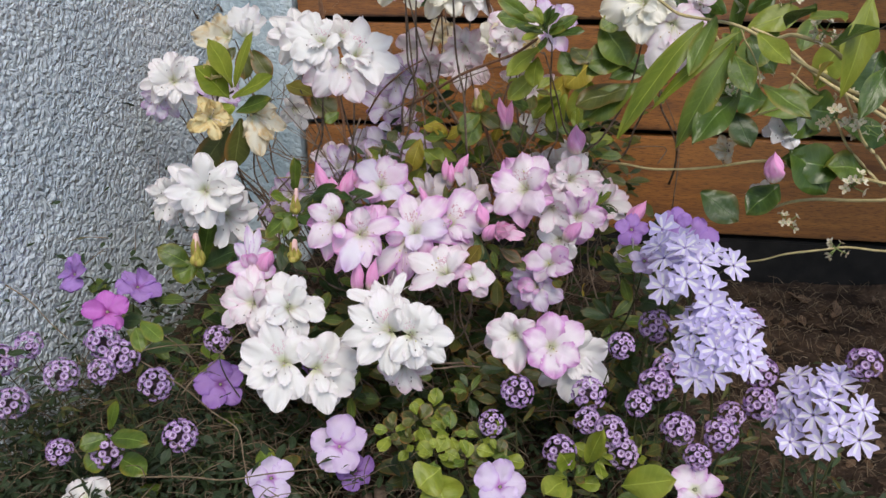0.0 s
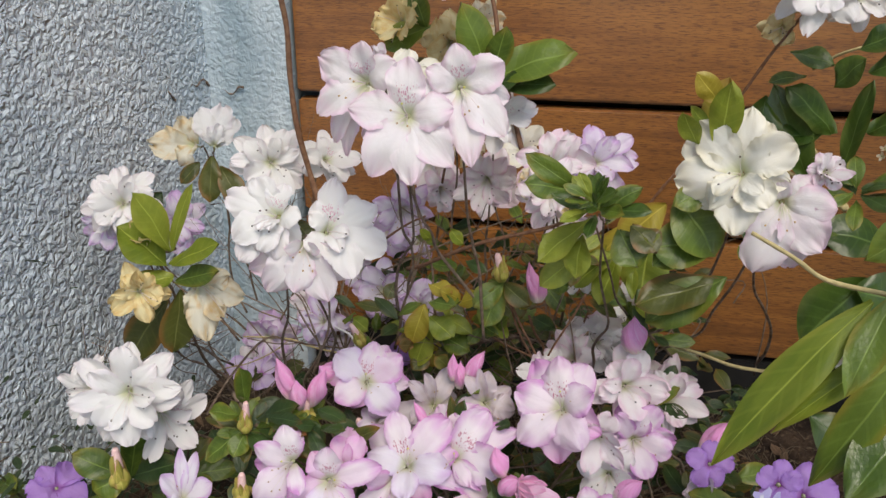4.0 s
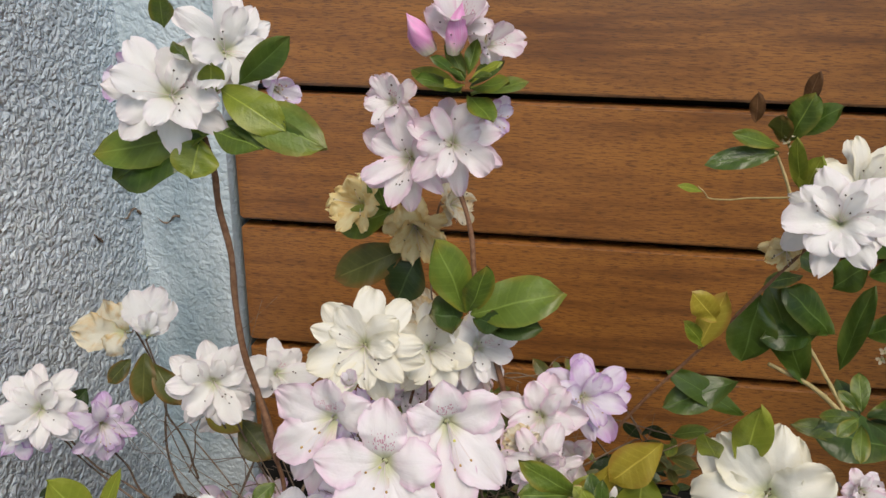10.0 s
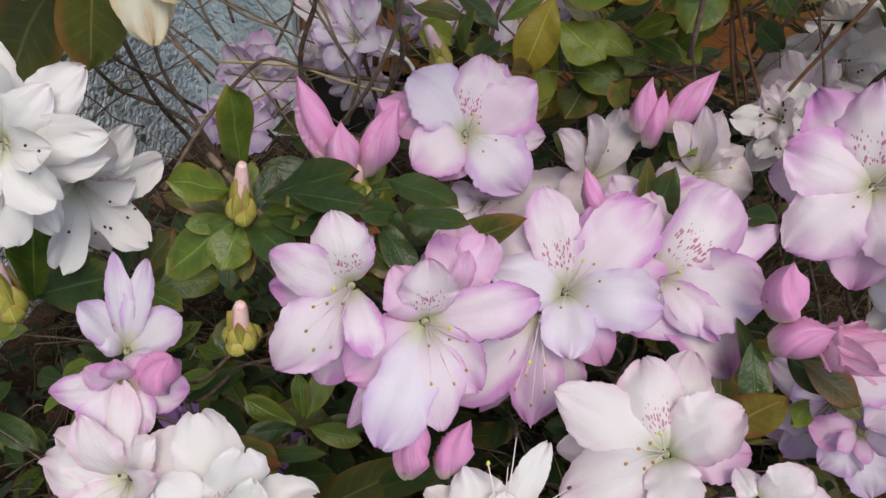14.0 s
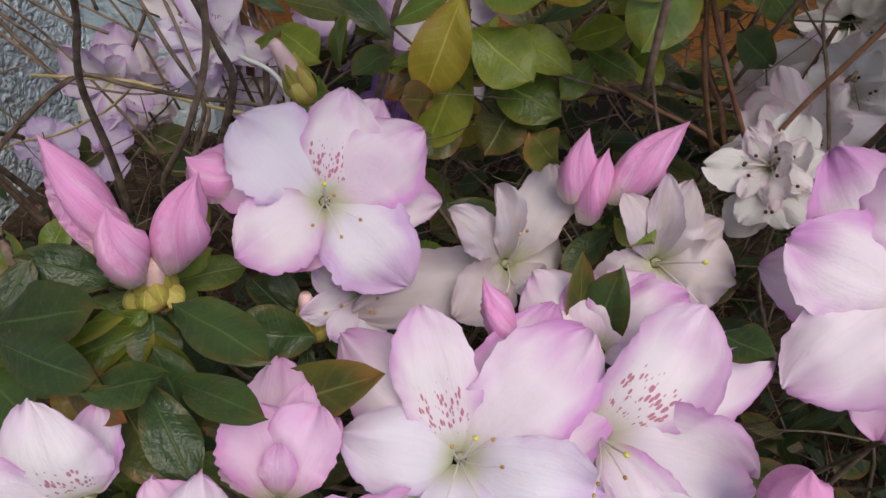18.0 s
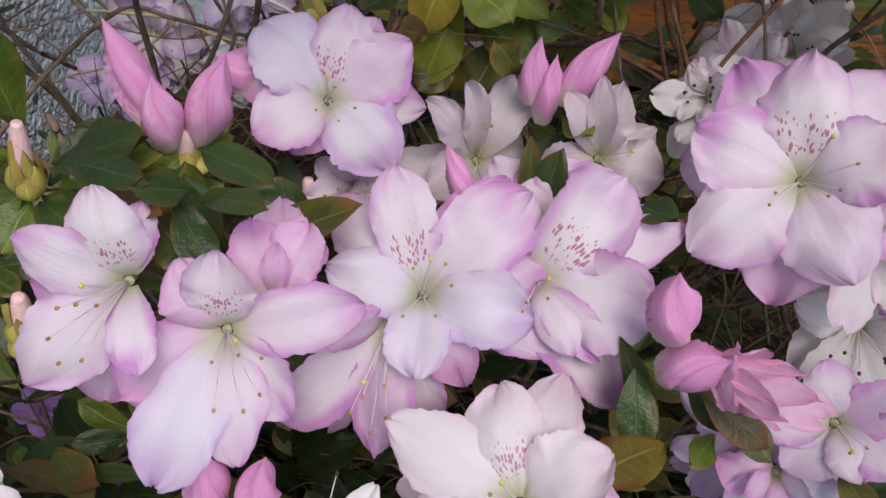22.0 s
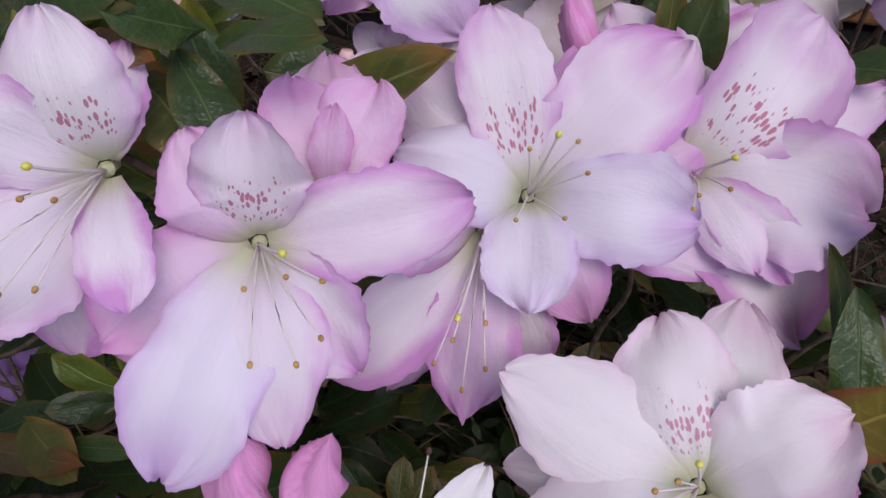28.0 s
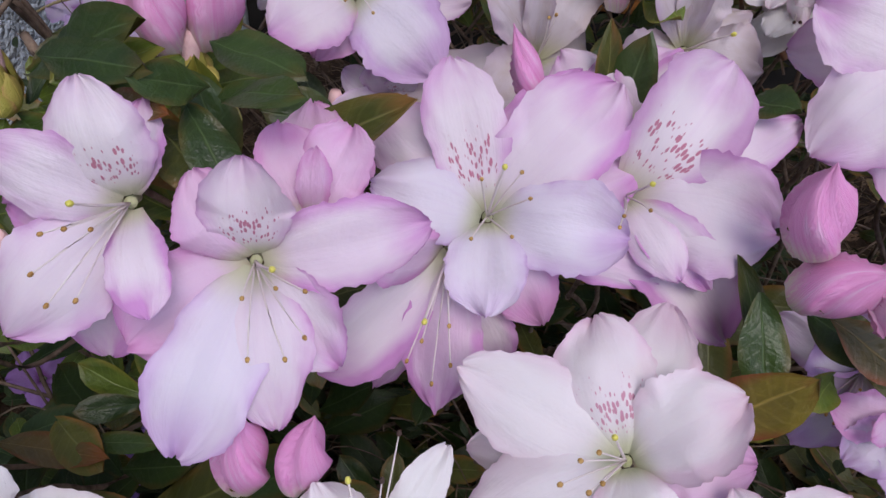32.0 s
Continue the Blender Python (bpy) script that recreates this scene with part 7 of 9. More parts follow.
leaf(P, (-0.084, 0.604, 0.323), (-0.078, 0.596, 0.325), 0.0085, "green", (0.1, -0.8, 0.9), 715, point=0.75, belly=1.25)
leaf(P, (-0.098, 0.612, 0.33), (-0.103, 0.604, 0.34), 0.0095, "olive", (0.1, -0.8, 0.9), 716, point=0.75, belly=1.25)
leaf(P, (-0.068, 0.528, 0.281), (-0.057, 0.522, 0.301), 0.0115, "ripe", (0.1, -0.8, 0.9), 717, point=0.75, belly=1.25)
leaf(P, (-0.049, 0.55, 0.259), (-0.058, 0.544, 0.302), 0.0095, "dark", (0.1, -0.8, 0.9), 718, point=0.75, belly=1.25)
leaf(P, (-0.045, 0.552, 0.289), (-0.027, 0.546, 0.281), 0.0095, "bronze", (0.1, -0.8, 0.9), 719, point=0.75, belly=1.25)
leaf(P, (-0.197, 0.558, 0.309), (-0.171, 0.552, 0.328), 0.0095, "green", (0.1, -0.8, 0.9), 720, point=0.75, belly=1.25)
whorl(P, (-0.1846, 0.59, 0.2995), (0.31, -0.62, 0.72), 0.0256, 9, "green olive green", 187, 0.35)
stalk_to(P, (-0.1846, 0.59, 0.2995), (0.31, -0.62, 0.72), P_ROOT, 187)
whorl(P, (-0.2053, 0.56, 0.305), (0.31, -0.56, 0.77), 0.0232, 6, "green dark olive", 188, 0.35)
stalk_to(P, (-0.2053, 0.56, 0.305), (0.31, -0.56, 0.77), P_ROOT, 188)
whorl(P, (-0.1511, 0.6, 0.2835), (0.22, -0.54, 0.81), 0.0214, 8, "dark", 189, 0.35)
stalk_to(P, (-0.1511, 0.6, 0.2835), (0.22, -0.54, 0.81), P_ROOT, 189)
leaf(P, (-0.1656, 0.56, 0.2867), (-0.1805, 0.548, 0.3151), 0.0115, "bronze", (0.45, -0.63, 0.98), 190)
leaf(P, (-0.1641, 0.56, 0.2897), (-0.1581, 0.548, 0.3245), 0.0088, "green", (0.4, -0.66, 0.98), 191)
leaf(P, (-0.1632, 0.56, 0.2864), (-0.1722, 0.548, 0.2987), 0.0062, "green", (0.41, -0.62, 1.02), 192)
leaf(P, (-0.1768, 0.56, 0.32), (-0.1864, 0.548, 0.3202), 0.0096, "green", (0.52, -0.65, 0.9), 193)
leaf(P, (-0.1681, 0.56, 0.3174), (-0.1863, 0.548, 0.3125), 0.0092, "green", (0.49, -0.65, 0.93), 194)
leaf(P, (-0.1616, 0.56, 0.3243), (-0.1412, 0.548, 0.3285), 0.0097, "dark", (0.38, -0.73, 0.92), 195)
leaf(P, (-0.1395, 0.68, 0.3187), (-0.1266, 0.668, 0.3362), 0.0104, "green", (0.16, -0.92, 0.7), 196)
leaf(P, (-0.1241, 0.68, 0.3218), (-0.1349, 0.668, 0.2943), 0.0173, "lime", (0.15, -0.9, 0.77), 197)
leaf(P, (-0.118, 0.68, 0.3152), (-0.0965, 0.668, 0.3121), 0.016, "green", (0.06, -0.91, 0.75), 198)
leaf(P, (-0.1257, 0.68, 0.3197), (-0.1466, 0.668, 0.3122), 0.0098, "bronze", (0.17, -0.91, 0.74), 199)
leaf(P, (-0.1159, 0.68, 0.3301), (-0.0952, 0.668, 0.3268), 0.012, "lime", (0.06, -0.93, 0.7), 200)
leaf(P, (-0.0907, 0.68, 0.3264), (-0.0782, 0.668, 0.3257), 0.0085, "green", (-0.03, -0.93, 0.71), 201)
leaf(P, (-0.0884, 0.68, 0.3231), (-0.0955, 0.668, 0.3178), 0.0087, "green", (0, -0.93, 0.73), 202)
leaf(P, (-0.0789, 0.68, 0.328), (-0.0714, 0.668, 0.325), 0.0085, "lime", (-0.06, -0.93, 0.71), 203)
leaf(P, (-0.1068, 0.68, 0.3278), (-0.1132, 0.668, 0.3207), 0.0104, "green", (0.07, -0.93, 0.72), 204)
leaf(P, (-0.1245, 0.68, 0.3024), (-0.1349, 0.668, 0.2922), 0.0131, "olive", (0.15, -0.88, 0.8), 205)
leaf(P, (-0.1082, 0.68, 0.3089), (-0.1163, 0.668, 0.2953), 0.0165, "olive", (0.08, -0.9, 0.79), 206)
leaf(P, (-0.0971, 0.615, 0.2813), (-0.0844, 0.603, 0.3115), 0.0089, "olive", (-0, -0.82, 0.93), 207)
leaf(P, (-0.1016, 0.615, 0.2783), (-0.0962, 0.603, 0.2989), 0.0061, "bronze", (0.04, -0.8, 0.95), 208)
leaf(P, (-0.0831, 0.615, 0.3117), (-0.0925, 0.603, 0.3091), 0.0071, "dark", (-0.02, -0.85, 0.88), 209)
leaf(P, (-0.0847, 0.615, 0.3131), (-0.0795, 0.603, 0.3258), 0.0069, "dark", (-0.05, -0.87, 0.85), 210)
leaf(P, (-0.0887, 0.615, 0.3107), (-0.0899, 0.603, 0.2956), 0.0087, "dark", (-0.01, -0.83, 0.91), 211)
leaf(P, (-0.0594, 0.615, 0.2891), (-0.0433, 0.603, 0.2925), 0.0089, "dark", (-0.18, -0.79, 0.94), 212)
leaf(P, (-0.0589, 0.545, 0.2663), (-0.0553, 0.533, 0.2871), 0.0071, "bronze", (-0.31, -0.67, 1.03), 213)
leaf(P, (-0.0596, 0.545, 0.261), (-0.0558, 0.533, 0.2774), 0.0058, "green", (-0.29, -0.65, 1.05), 214)
leaf(P, (-0.0608, 0.545, 0.2982), (-0.0574, 0.533, 0.2851), 0.0086, "dark", (-0.31, -0.72, 0.97), 215)
leaf(P, (-0.199, 0.545, 0.1763), (-0.1539, 0.533, 0.2355), 0.0158, "olive", (0.33, -0.48, 1.16), 216)
leaf(P, (-0.1701, 0.545, 0.2047), (-0.1435, 0.533, 0.2366), 0.0095, "dark", (0.26, -0.52, 1.16), 217)
leaf(P, (-0.2327, 0.545, 0.2079), (-0.1939, 0.533, 0.2299), 0.0084, "bronze", (0.49, -0.47, 1.09), 218)
leaf(P, (-0.2109, 0.545, 0.2231), (-0.1947, 0.533, 0.2264), 0.0109, "olive", (0.46, -0.49, 1.09), 219)
leaf(P, (-0.2051, 0.545, 0.2158), (-0.1799, 0.533, 0.238), 0.0054, "dark", (0.42, -0.51, 1.1), 220)
leaf(P, (-0.2041, 0.545, 0.2815), (-0.2033, 0.533, 0.2753), 0.0101, "dark", (0.55, -0.59, 0.94), 221)
leaf(P, (-0.1604, 0.545, 0.3204), (-0.1487, 0.533, 0.3144), 0.0086, "dark", (0.37, -0.79, 0.84), 222)
leaf(P, (-0.1661, 0.545, 0.3154), (-0.1532, 0.533, 0.3158), 0.0101, "olive", (0.4, -0.77, 0.85), 223)
leaf(P, (-0.1755, 0.545, 0.3192), (-0.1589, 0.533, 0.3265), 0.0053, "bronze", (0.46, -0.77, 0.79), 224)
leaf(P, (-0.1848, 0.545, 0.3259), (-0.1614, 0.533, 0.3341), 0.0078, "dark", (0.5, -0.77, 0.74), 225)
leaf(P, (-0.156, 0.545, 0.324), (-0.1606, 0.533, 0.3316), 0.0069, "dark", (0.41, -0.81, 0.77), 226)
leaf(P, (-0.1543, 0.545, 0.3223), (-0.1385, 0.533, 0.3346), 0.0068, "dark", (0.33, -0.84, 0.79), 227)
leaf(P, (-0.0451, 0.56, 0.2824), (-0.0343, 0.548, 0.2837), 0.0104, "dark", (-0.19, -0.75, 0.99), 228)
leaf(P, (-0.0375, 0.56, 0.2789), (-0.0248, 0.548, 0.2772), 0.0092, "olive", (-0.23, -0.73, 1), 229)
leaf(P, (-0.0028, 0.56, 0.2628), (0.0016, 0.548, 0.2634), 0.0082, "olive", (-0.35, -0.66, 1.01), 230)
leaf(P, (-0.0342, 0.56, 0.2662), (-0.0407, 0.548, 0.2689), 0.0068, "green", (-0.19, -0.71, 1.03), 231)
leaf(P, (0.02, 0.56, 0.2501), (0.0157, 0.548, 0.2658), 0.0069, "yellow", (-0.42, -0.63, 1), 232)
whorl(P, (-0.1283, 0.56, 0.1756), (0.14, -0.54, 0.83), 0.028, 7, "dark green olive", 233, 0.35)
stalk_to(P, (-0.1283, 0.56, 0.1756), (0.14, -0.54, 0.83), P_ROOT, 233)
whorl(P, (-0.0498, 0.6, 0.2501), (0.04, -0.65, 0.76), 0.0279, 7, "dark green olive", 234, 0.35)
stalk_to(P, (-0.0498, 0.6, 0.2501), (0.04, -0.65, 0.76), P_ROOT, 234)
whorl(P, (-0.0334, 0.53, 0.2008), (0.01, -0.56, 0.83), 0.0258, 7, "dark green olive", 235, 0.35)
stalk_to(P, (-0.0334, 0.53, 0.2008), (0.01, -0.56, 0.83), P_ROOT, 235)
whorl(P, (0.0441, 0.6, 0.216), (-0.09, -0.61, 0.78), 0.0279, 7, "dark green olive", 236, 0.35)
stalk_to(P, (0.0441, 0.6, 0.216), (-0.09, -0.61, 0.78), P_ROOT, 236)
whorl(P, (-0.1598, 0.58, 0.2411), (0.19, -0.62, 0.76), 0.0233, 7, "dark green olive", 237, 0.35)
stalk_to(P, (-0.1598, 0.58, 0.2411), (0.19, -0.62, 0.76), P_ROOT, 237)
whorl(P, (-0.2767, 0.6, 0.2353), (0.32, -0.58, 0.75), 0.0296, 7, "dark green olive", 238, 0.35)
stalk_to(P, (-0.2767, 0.6, 0.2353), (0.32, -0.58, 0.75), P_ROOT, 238)
whorl(P, (-0.2407, 0.62, 0.2616), (0.28, -0.63, 0.72), 0.0273, 7, "dark green olive", 239, 0.35)
stalk_to(P, (-0.2407, 0.62, 0.2616), (0.28, -0.63, 0.72), P_ROOT, 239)
whorl(P, (-0.1936, 0.56, 0.2171), (0.23, -0.57, 0.79), 0.0277, 7, "dark green olive", 240, 0.35)
stalk_to(P, (-0.1936, 0.56, 0.2171), (0.23, -0.57, 0.79), P_ROOT, 240)
whorl(P, (-0.0599, 0.5, 0.1964), (0.05, -0.53, 0.84), 0.0186, 7, "dark green olive", 241, 0.35)
stalk_to(P, (-0.0599, 0.5, 0.1964), (0.05, -0.53, 0.84), P_ROOT, 241)
whorl(P, (-0.1559, 0.52, 0.1754), (0.18, -0.51, 0.84), 0.0244, 7, "dark green olive", 242, 0.35)
stalk_to(P, (-0.1559, 0.52, 0.1754), (0.18, -0.51, 0.84), P_ROOT, 242)
whorl(P, (0.0263, 0.66, 0.2935), (-0.06, -0.72, 0.69), 0.0291, 7, "dark green olive", 243, 0.35)
stalk_to(P, (0.0263, 0.66, 0.2935), (-0.06, -0.72, 0.69), P_ROOT, 243)
whorl(P, (0.0525, 0.63, 0.2444), (-0.1, -0.66, 0.75), 0.0286, 7, "dark green olive", 244, 0.35)
stalk_to(P, (0.0525, 0.63, 0.2444), (-0.1, -0.66, 0.75), P_ROOT, 244)
whorl(T, (-0.1374, 0.72, 0.2967), (0.14, -0.58, 0.8), 0.034, 6, "lime olive lime green", 245, 0.35)
stalk_to(T, (-0.1374, 0.72, 0.2967), (0.14, -0.58, 0.8), T_ROOT, 245)
whorl(T, (0.0076, 0.68, 0.3511), (-0.05, -0.64, 0.77), 0.0319, 7, "green lime olive green", 246, 0.35)
stalk_to(T, (0.0076, 0.68, 0.3511), (-0.05, -0.64, 0.77), T_ROOT, 246)
whorl(T, (-0.0286, 0.66, 0.3917), (0.02, -0.68, 0.73), 0.0266, 7, "lime green olive lime", 247, 0.35)
stalk_to(T, (-0.0286, 0.66, 0.3917), (0.02, -0.68, 0.73), T_ROOT, 247)
whorl(T, (0.0199, 0.66, 0.3427), (-0.07, -0.62, 0.78), 0.0231, 7, "dark green olive green", 250, 0.35)
stalk_to(T, (0.0199, 0.66, 0.3427), (-0.07, -0.62, 0.78), T_ROOT, 250)
leaf(W, (-0.3023, 0.57, 0.2511), (-0.3226, 0.558, 0.2705), 0.0187, "green", (0.45, -0.82, 0.7), 256)
leaf(W, (-0.2973, 0.57, 0.2514), (-0.3147, 0.558, 0.2451), 0.0211, "green", (0.44, -0.82, 0.72), 257)
leaf(W, (-0.2922, 0.57, 0.2517), (-0.2602, 0.558, 0.2733), 0.0185, "dark", (0.41, -0.84, 0.7), 258)
leaf(W, (-0.295, 0.57, 0.249), (-0.2741, 0.558, 0.2989), 0.0161, "green", (0.42, -0.84, 0.69), 259)
twig(T, [(-0.2794, 0.74, 0.3538), (-0.2336, 0.72, 0.3136), (-0.2086, 0.7, 0.2786)], 0.00056, 0.00037, BARK, 260)
twig(T, [(-0.2578, 0.74, 0.3698), (-0.2273, 0.73, 0.3156), (-0.2116, 0.72, 0.2592)], 0.00056, 0.00037, BARK, 261)
twig(T, [(-0.2891, 0.72, 0.3144), (-0.2349, 0.72, 0.2933), (-0.1786, 0.73, 0.2942)], 0.00056, 0.00037, BARK, 262)
twig(T, [(-0.19, 0.7, 0.2601), (-0.1654, 0.72, 0.319), (-0.1276, 0.74, 0.3678)], 0.00056, 0.00037, BARK, 263)
twig(T, [(-0.1517, 0.66, 0.3675), (-0.0982, 0.68, 0.3902), (-0.0404, 0.7, 0.4058)], 0.00056, 0.00037, BARK, 264)
twig(T, [(-0.1611, 0.7, 0.263), (-0.1512, 0.72, 0.3201), (-0.1415, 0.74, 0.3764)], 0.00056, 0.00037, BARK, 265)
twig(T, [(-0.2365, 0.72, 0.2673), (-0.2871, 0.75, 0.3145), (-0.3153, 0.77, 0.3432)], 0.00056, 0.00037, BARK, 266)
twig(T, [(-0.0643, 0.66, 0.3006), (-0.0767, 0.68, 0.3447), (-0.0638, 0.7, 0.3783)], 0.00056, 0.00037, BARK, 267)
twig(T, [(-0.1974, 0.74, 0.273), (-0.2269, 0.76, 0.3362), (-0.2523, 0.78, 0.3851)], 0.00056, 0.00037, BARK, 268)
twig(T, [(-0.1621, 0.74, 0.2762), (-0.1466, 0.76, 0.3315), (-0.1294, 0.77, 0.3932)], 0.00056, 0.00037, BARK, 269)
twig(T, [(-0.2289, 0.74, 0.2593), (-0.2072, 0.76, 0.317), (-0.186, 0.78, 0.3735)], 0.00056, 0.00037, BARK, 270)
twig(T, [(-0.0245, 0.66, 0.3132), (-0.0316, 0.68, 0.3438), (-0.013, 0.7, 0.3513)], 0.00056, 0.00037, BARK, 271)
twig(W, [(-0.2735, 0.62, 0.3881), (-0.2932, 0.63, 0.3778), (-0.2874, 0.66, 0.2885), (-0.2737, 0.7, 0.2085)], 0.00087, 0.00124, BARK, 272)
twig(T, [(-0.1394, 0.7, 0.2866), (-0.0959, 0.7, 0.302), (-0.0641, 0.7, 0.3088), (-0.042, 0.7, 0.3038)], 0.00099, 0.00074, BARK, 273)
twig(T, [(-0.0585, 0.69, 0.3307), (-0.0474, 0.69, 0.3076), (-0.0456, 0.66, 0.3032), (-0.0358, 0.66, 0.2888)], 0.00087, 0.00087, TWIG, 274)
twig(T, [(-0.0196, 0.7, 0.3324), (-0.0305, 0.69, 0.3062), (-0.0401, 0.66, 0.2983)], 0.00074, 0.00074, TWIG, 275)
twig(W, [(-0.265, 0.68, 0.2974), (-0.2288, 0.68, 0.2993), (-0.2048, 0.68, 0.2937), (-0.1834, 0.68, 0.2923)], 0.00062, 0.00074, PALE_TWIG, 276)
twig(W, [(-0.2288, 0.68, 0.2993), (-0.2681, 0.69, 0.2695), (-0.3039, 0.7, 0.2514)], 0.00043, 0.00056, PALE_TWIG, 277)
twig(W, [(-0.2036, 0.66, 0.2879), (-0.2061, 0.68, 0.2935), (-0.2263, 0.7, 0.3217), (-0.2531, 0.72, 0.3306)], 0.00074, 0.00056, BARK, 278)
twig(P, [(-0.2449, 0.62, 0.2877), (-0.2251, 0.6, 0.288), (-0.2163, 0.6, 0.2762)], 0.0014, 0.0012, BARK, 279)
leaf(O, (0.069, 0.45, 0.462), (0.021, 0.43, 0.412), 0.015, "lime", (-0.2, -0.95, 1.3), 280, bend=0.3, point=0.9, belly=1.05)
leaf(O, (0.088, 0.45, 0.458), (0.042, 0.43, 0.428), 0.0085, "lime", (-0.2, -0.95, 1.3), 281, bend=0.3, point=0.9, belly=1.05)
leaf(O, (0.086, 0.45, 0.453), (0.058, 0.43, 0.402), 0.015, "green", (-0.2, -0.95, 1.3), 282, bend=0.25, point=0.9, belly=1.05)
leaf(O, (0.092, 0.45, 0.427), (0.066, 0.43, 0.403), 0.019, "glossy", (-0.2, -0.95, 1.3), 283, bend=0.1, point=0.9, belly=1.05)
leaf(O, (0.102, 0.45, 0.43), (0.125, 0.43, 0.421), 0.015, "green", (-0.2, -0.95, 1.3), 284, bend=0.1, point=0.9, belly=1.05)
leaf(O, (0.15, 0.45, 0.478), (0.142, 0.43, 0.43), 0.014, "lime", (-0.2, -0.95, 1.3), 285, bend=0.2, point=0.9, belly=1.05)
leaf(O, (0.075, 0.45, 0.465), (0.06, 0.43, 0.441), 0.012, "green", (-0.2, -0.95, 1.3), 286, bend=0.2, point=0.9, belly=1.05)
leaf(O, (0.086, 0.45, 0.446), (0.093, 0.43, 0.43), 0.014, "green", (-0.2, -0.95, 1.3), 287, bend=0.1, point=0.9, belly=1.05)
leaf(O, (0.111, 0.45, 0.461), (0.117, 0.43, 0.474), 0.015, "glossy", (-0.2, -0.95, 1.3), 650, bend=0.1, point=0.9, belly=1.05)
leaf(O, (0.134, 0.45, 0.452), (0.146, 0.43, 0.465), 0.013, "glossy", (-0.2, -0.95, 1.3), 651, bend=0.1, point=0.9, belly=1.05)
leaf(O, (0.086, 0.45, 0.468), (0.075, 0.43, 0.486), 0.016, "glossy", (-0.2, -0.95, 1.3), 652, bend=0.1, point=0.9, belly=1.05)
leaf(O, (0.129, 0.45, 0.431), (0.126, 0.43, 0.447), 0.0095, "yellow", (-0.2, -0.95, 1.3), 653, bend=0.1, point=0.9, belly=1.05)
leaf(O, (0.14, 0.45, 0.466), (0.117, 0.43, 0.47), 0.013, "green", (-0.2, -0.95, 1.3), 654, bend=0.1, point=0.9, belly=1.05)
leaf(O, (0.163, 0.45, 0.441), (0.15, 0.43, 0.42), 0.013, "glossy", (-0.2, -0.95, 1.3), 655, bend=0.1, point=0.9, belly=1.05)
leaf(O, (0.097, 0.45, 0.457), (0.11, 0.43, 0.445), 0.012, "lime", (-0.2, -0.95, 1.3), 656, bend=0.15, point=0.9, belly=1.05)
twig(O, [(0.032, 0.455, 0.48), (0.056, 0.455, 0.466), (0.088, 0.455, 0.46), (0.123, 0.455, 0.441), (0.148, 0.455, 0.428), (0.18, 0.455, 0.409)], 0.0007, 0.0013, PALE_TWIG, 288)
twig(O, [(0.101, 0.455, 0.452), (0.115, 0.455, 0.456), (0.133, 0.455, 0.451), (0.152, 0.455, 0.437)], 0.0011, 0.0012, PALE_TWIG, 657)
twig(O, [(0.123, 0.455, 0.441), (0.115, 0.455, 0.418), (0.101, 0.455, 0.412)], 0.0005, 0.0004, PALE_TWIG, 658)
twig(O, [(0.145, 0.455, 0.429), (0.161, 0.455, 0.4), (0.175, 0.455, 0.385)], 0.0008, 0.001, PALE_TWIG, 659)
twig(O, [(0.089, 0.455, 0.459), (0.096, 0.455, 0.447), (0.103, 0.455, 0.428)], 0.0005, 0.0004, PALE_TWIG, 660)
tiny_flowers(O, (0.082, 0.453, 0.423), 70, 6)
tiny_flowers(O, (0.144, 0.453, 0.413), 71, 6)
tiny_flowers(O, (0.159, 0.453, 0.409), 72, 6)
tiny_flowers(O, (0.131, 0.453, 0.458), 73, 6)
tiny_flowers(O, (0.158, 0.453, 0.375), 74, 6)
leaf(O, (0.1863, 0.62, 0.399), (0.1395, 0.608, 0.3895), 0.0249, "green", (-0.25, -0.95, 0.51), 289, point=0.85, belly=1.05)
leaf(O, (0.1219, 0.62, 0.4035), (0.0935, 0.608, 0.3689), 0.0317, "glossy", (-0.17, -0.97, 0.53), 290, point=0.85, belly=1.05)
leaf(O, (0.1687, 0.62, 0.358), (0.1987, 0.608, 0.3274), 0.0341, "glossy", (-0.28, -0.93, 0.59), 291, point=0.85, belly=1.05)
leaf(O, (0.2077, 0.62, 0.3421), (0.1667, 0.608, 0.3522), 0.0297, "glossy", (-0.28, -0.93, 0.58), 292, point=0.85, belly=1.05)
leaf(O, (0.1651, 0.62, 0.3267), (0.1399, 0.608, 0.311), 0.0261, "glossy", (-0.23, -0.93, 0.63), 293, point=0.85, belly=1.05)
leaf(O, (0.1069, 0.62, 0.3194), (0.1369, 0.608, 0.3016), 0.0265, "dark", (-0.19, -0.94, 0.64), 294, point=0.85, belly=1.05)
leaf(O, (0.1722, 0.62, 0.3882), (0.1927, 0.608, 0.3869), 0.0291, "glossy", (-0.28, -0.94, 0.52), 295, point=0.85, belly=1.05)
leaf(O, (0.2069, 0.62, 0.4571), (0.1955, 0.608, 0.4153), 0.024, "lime", (-0.31, -0.95, 0.45), 296, point=0.85, belly=1.05)
leaf(O, (0.1698, 0.62, 0.4528), (0.1626, 0.608, 0.4304), 0.0161, "green", (-0.26, -0.96, 0.44), 297, point=0.85, belly=1.05)
leaf(O, (0.1903, 0.62, 0.4215), (0.181, 0.608, 0.411), 0.0163, "yellow", (-0.29, -0.95, 0.48), 298, point=0.85, belly=1.05)
leaf(O, (0.129, 0.62, 0.4404), (0.1458, 0.608, 0.4142), 0.0205, "glossy", (-0.22, -0.97, 0.46), 299, point=0.85, belly=1.05)
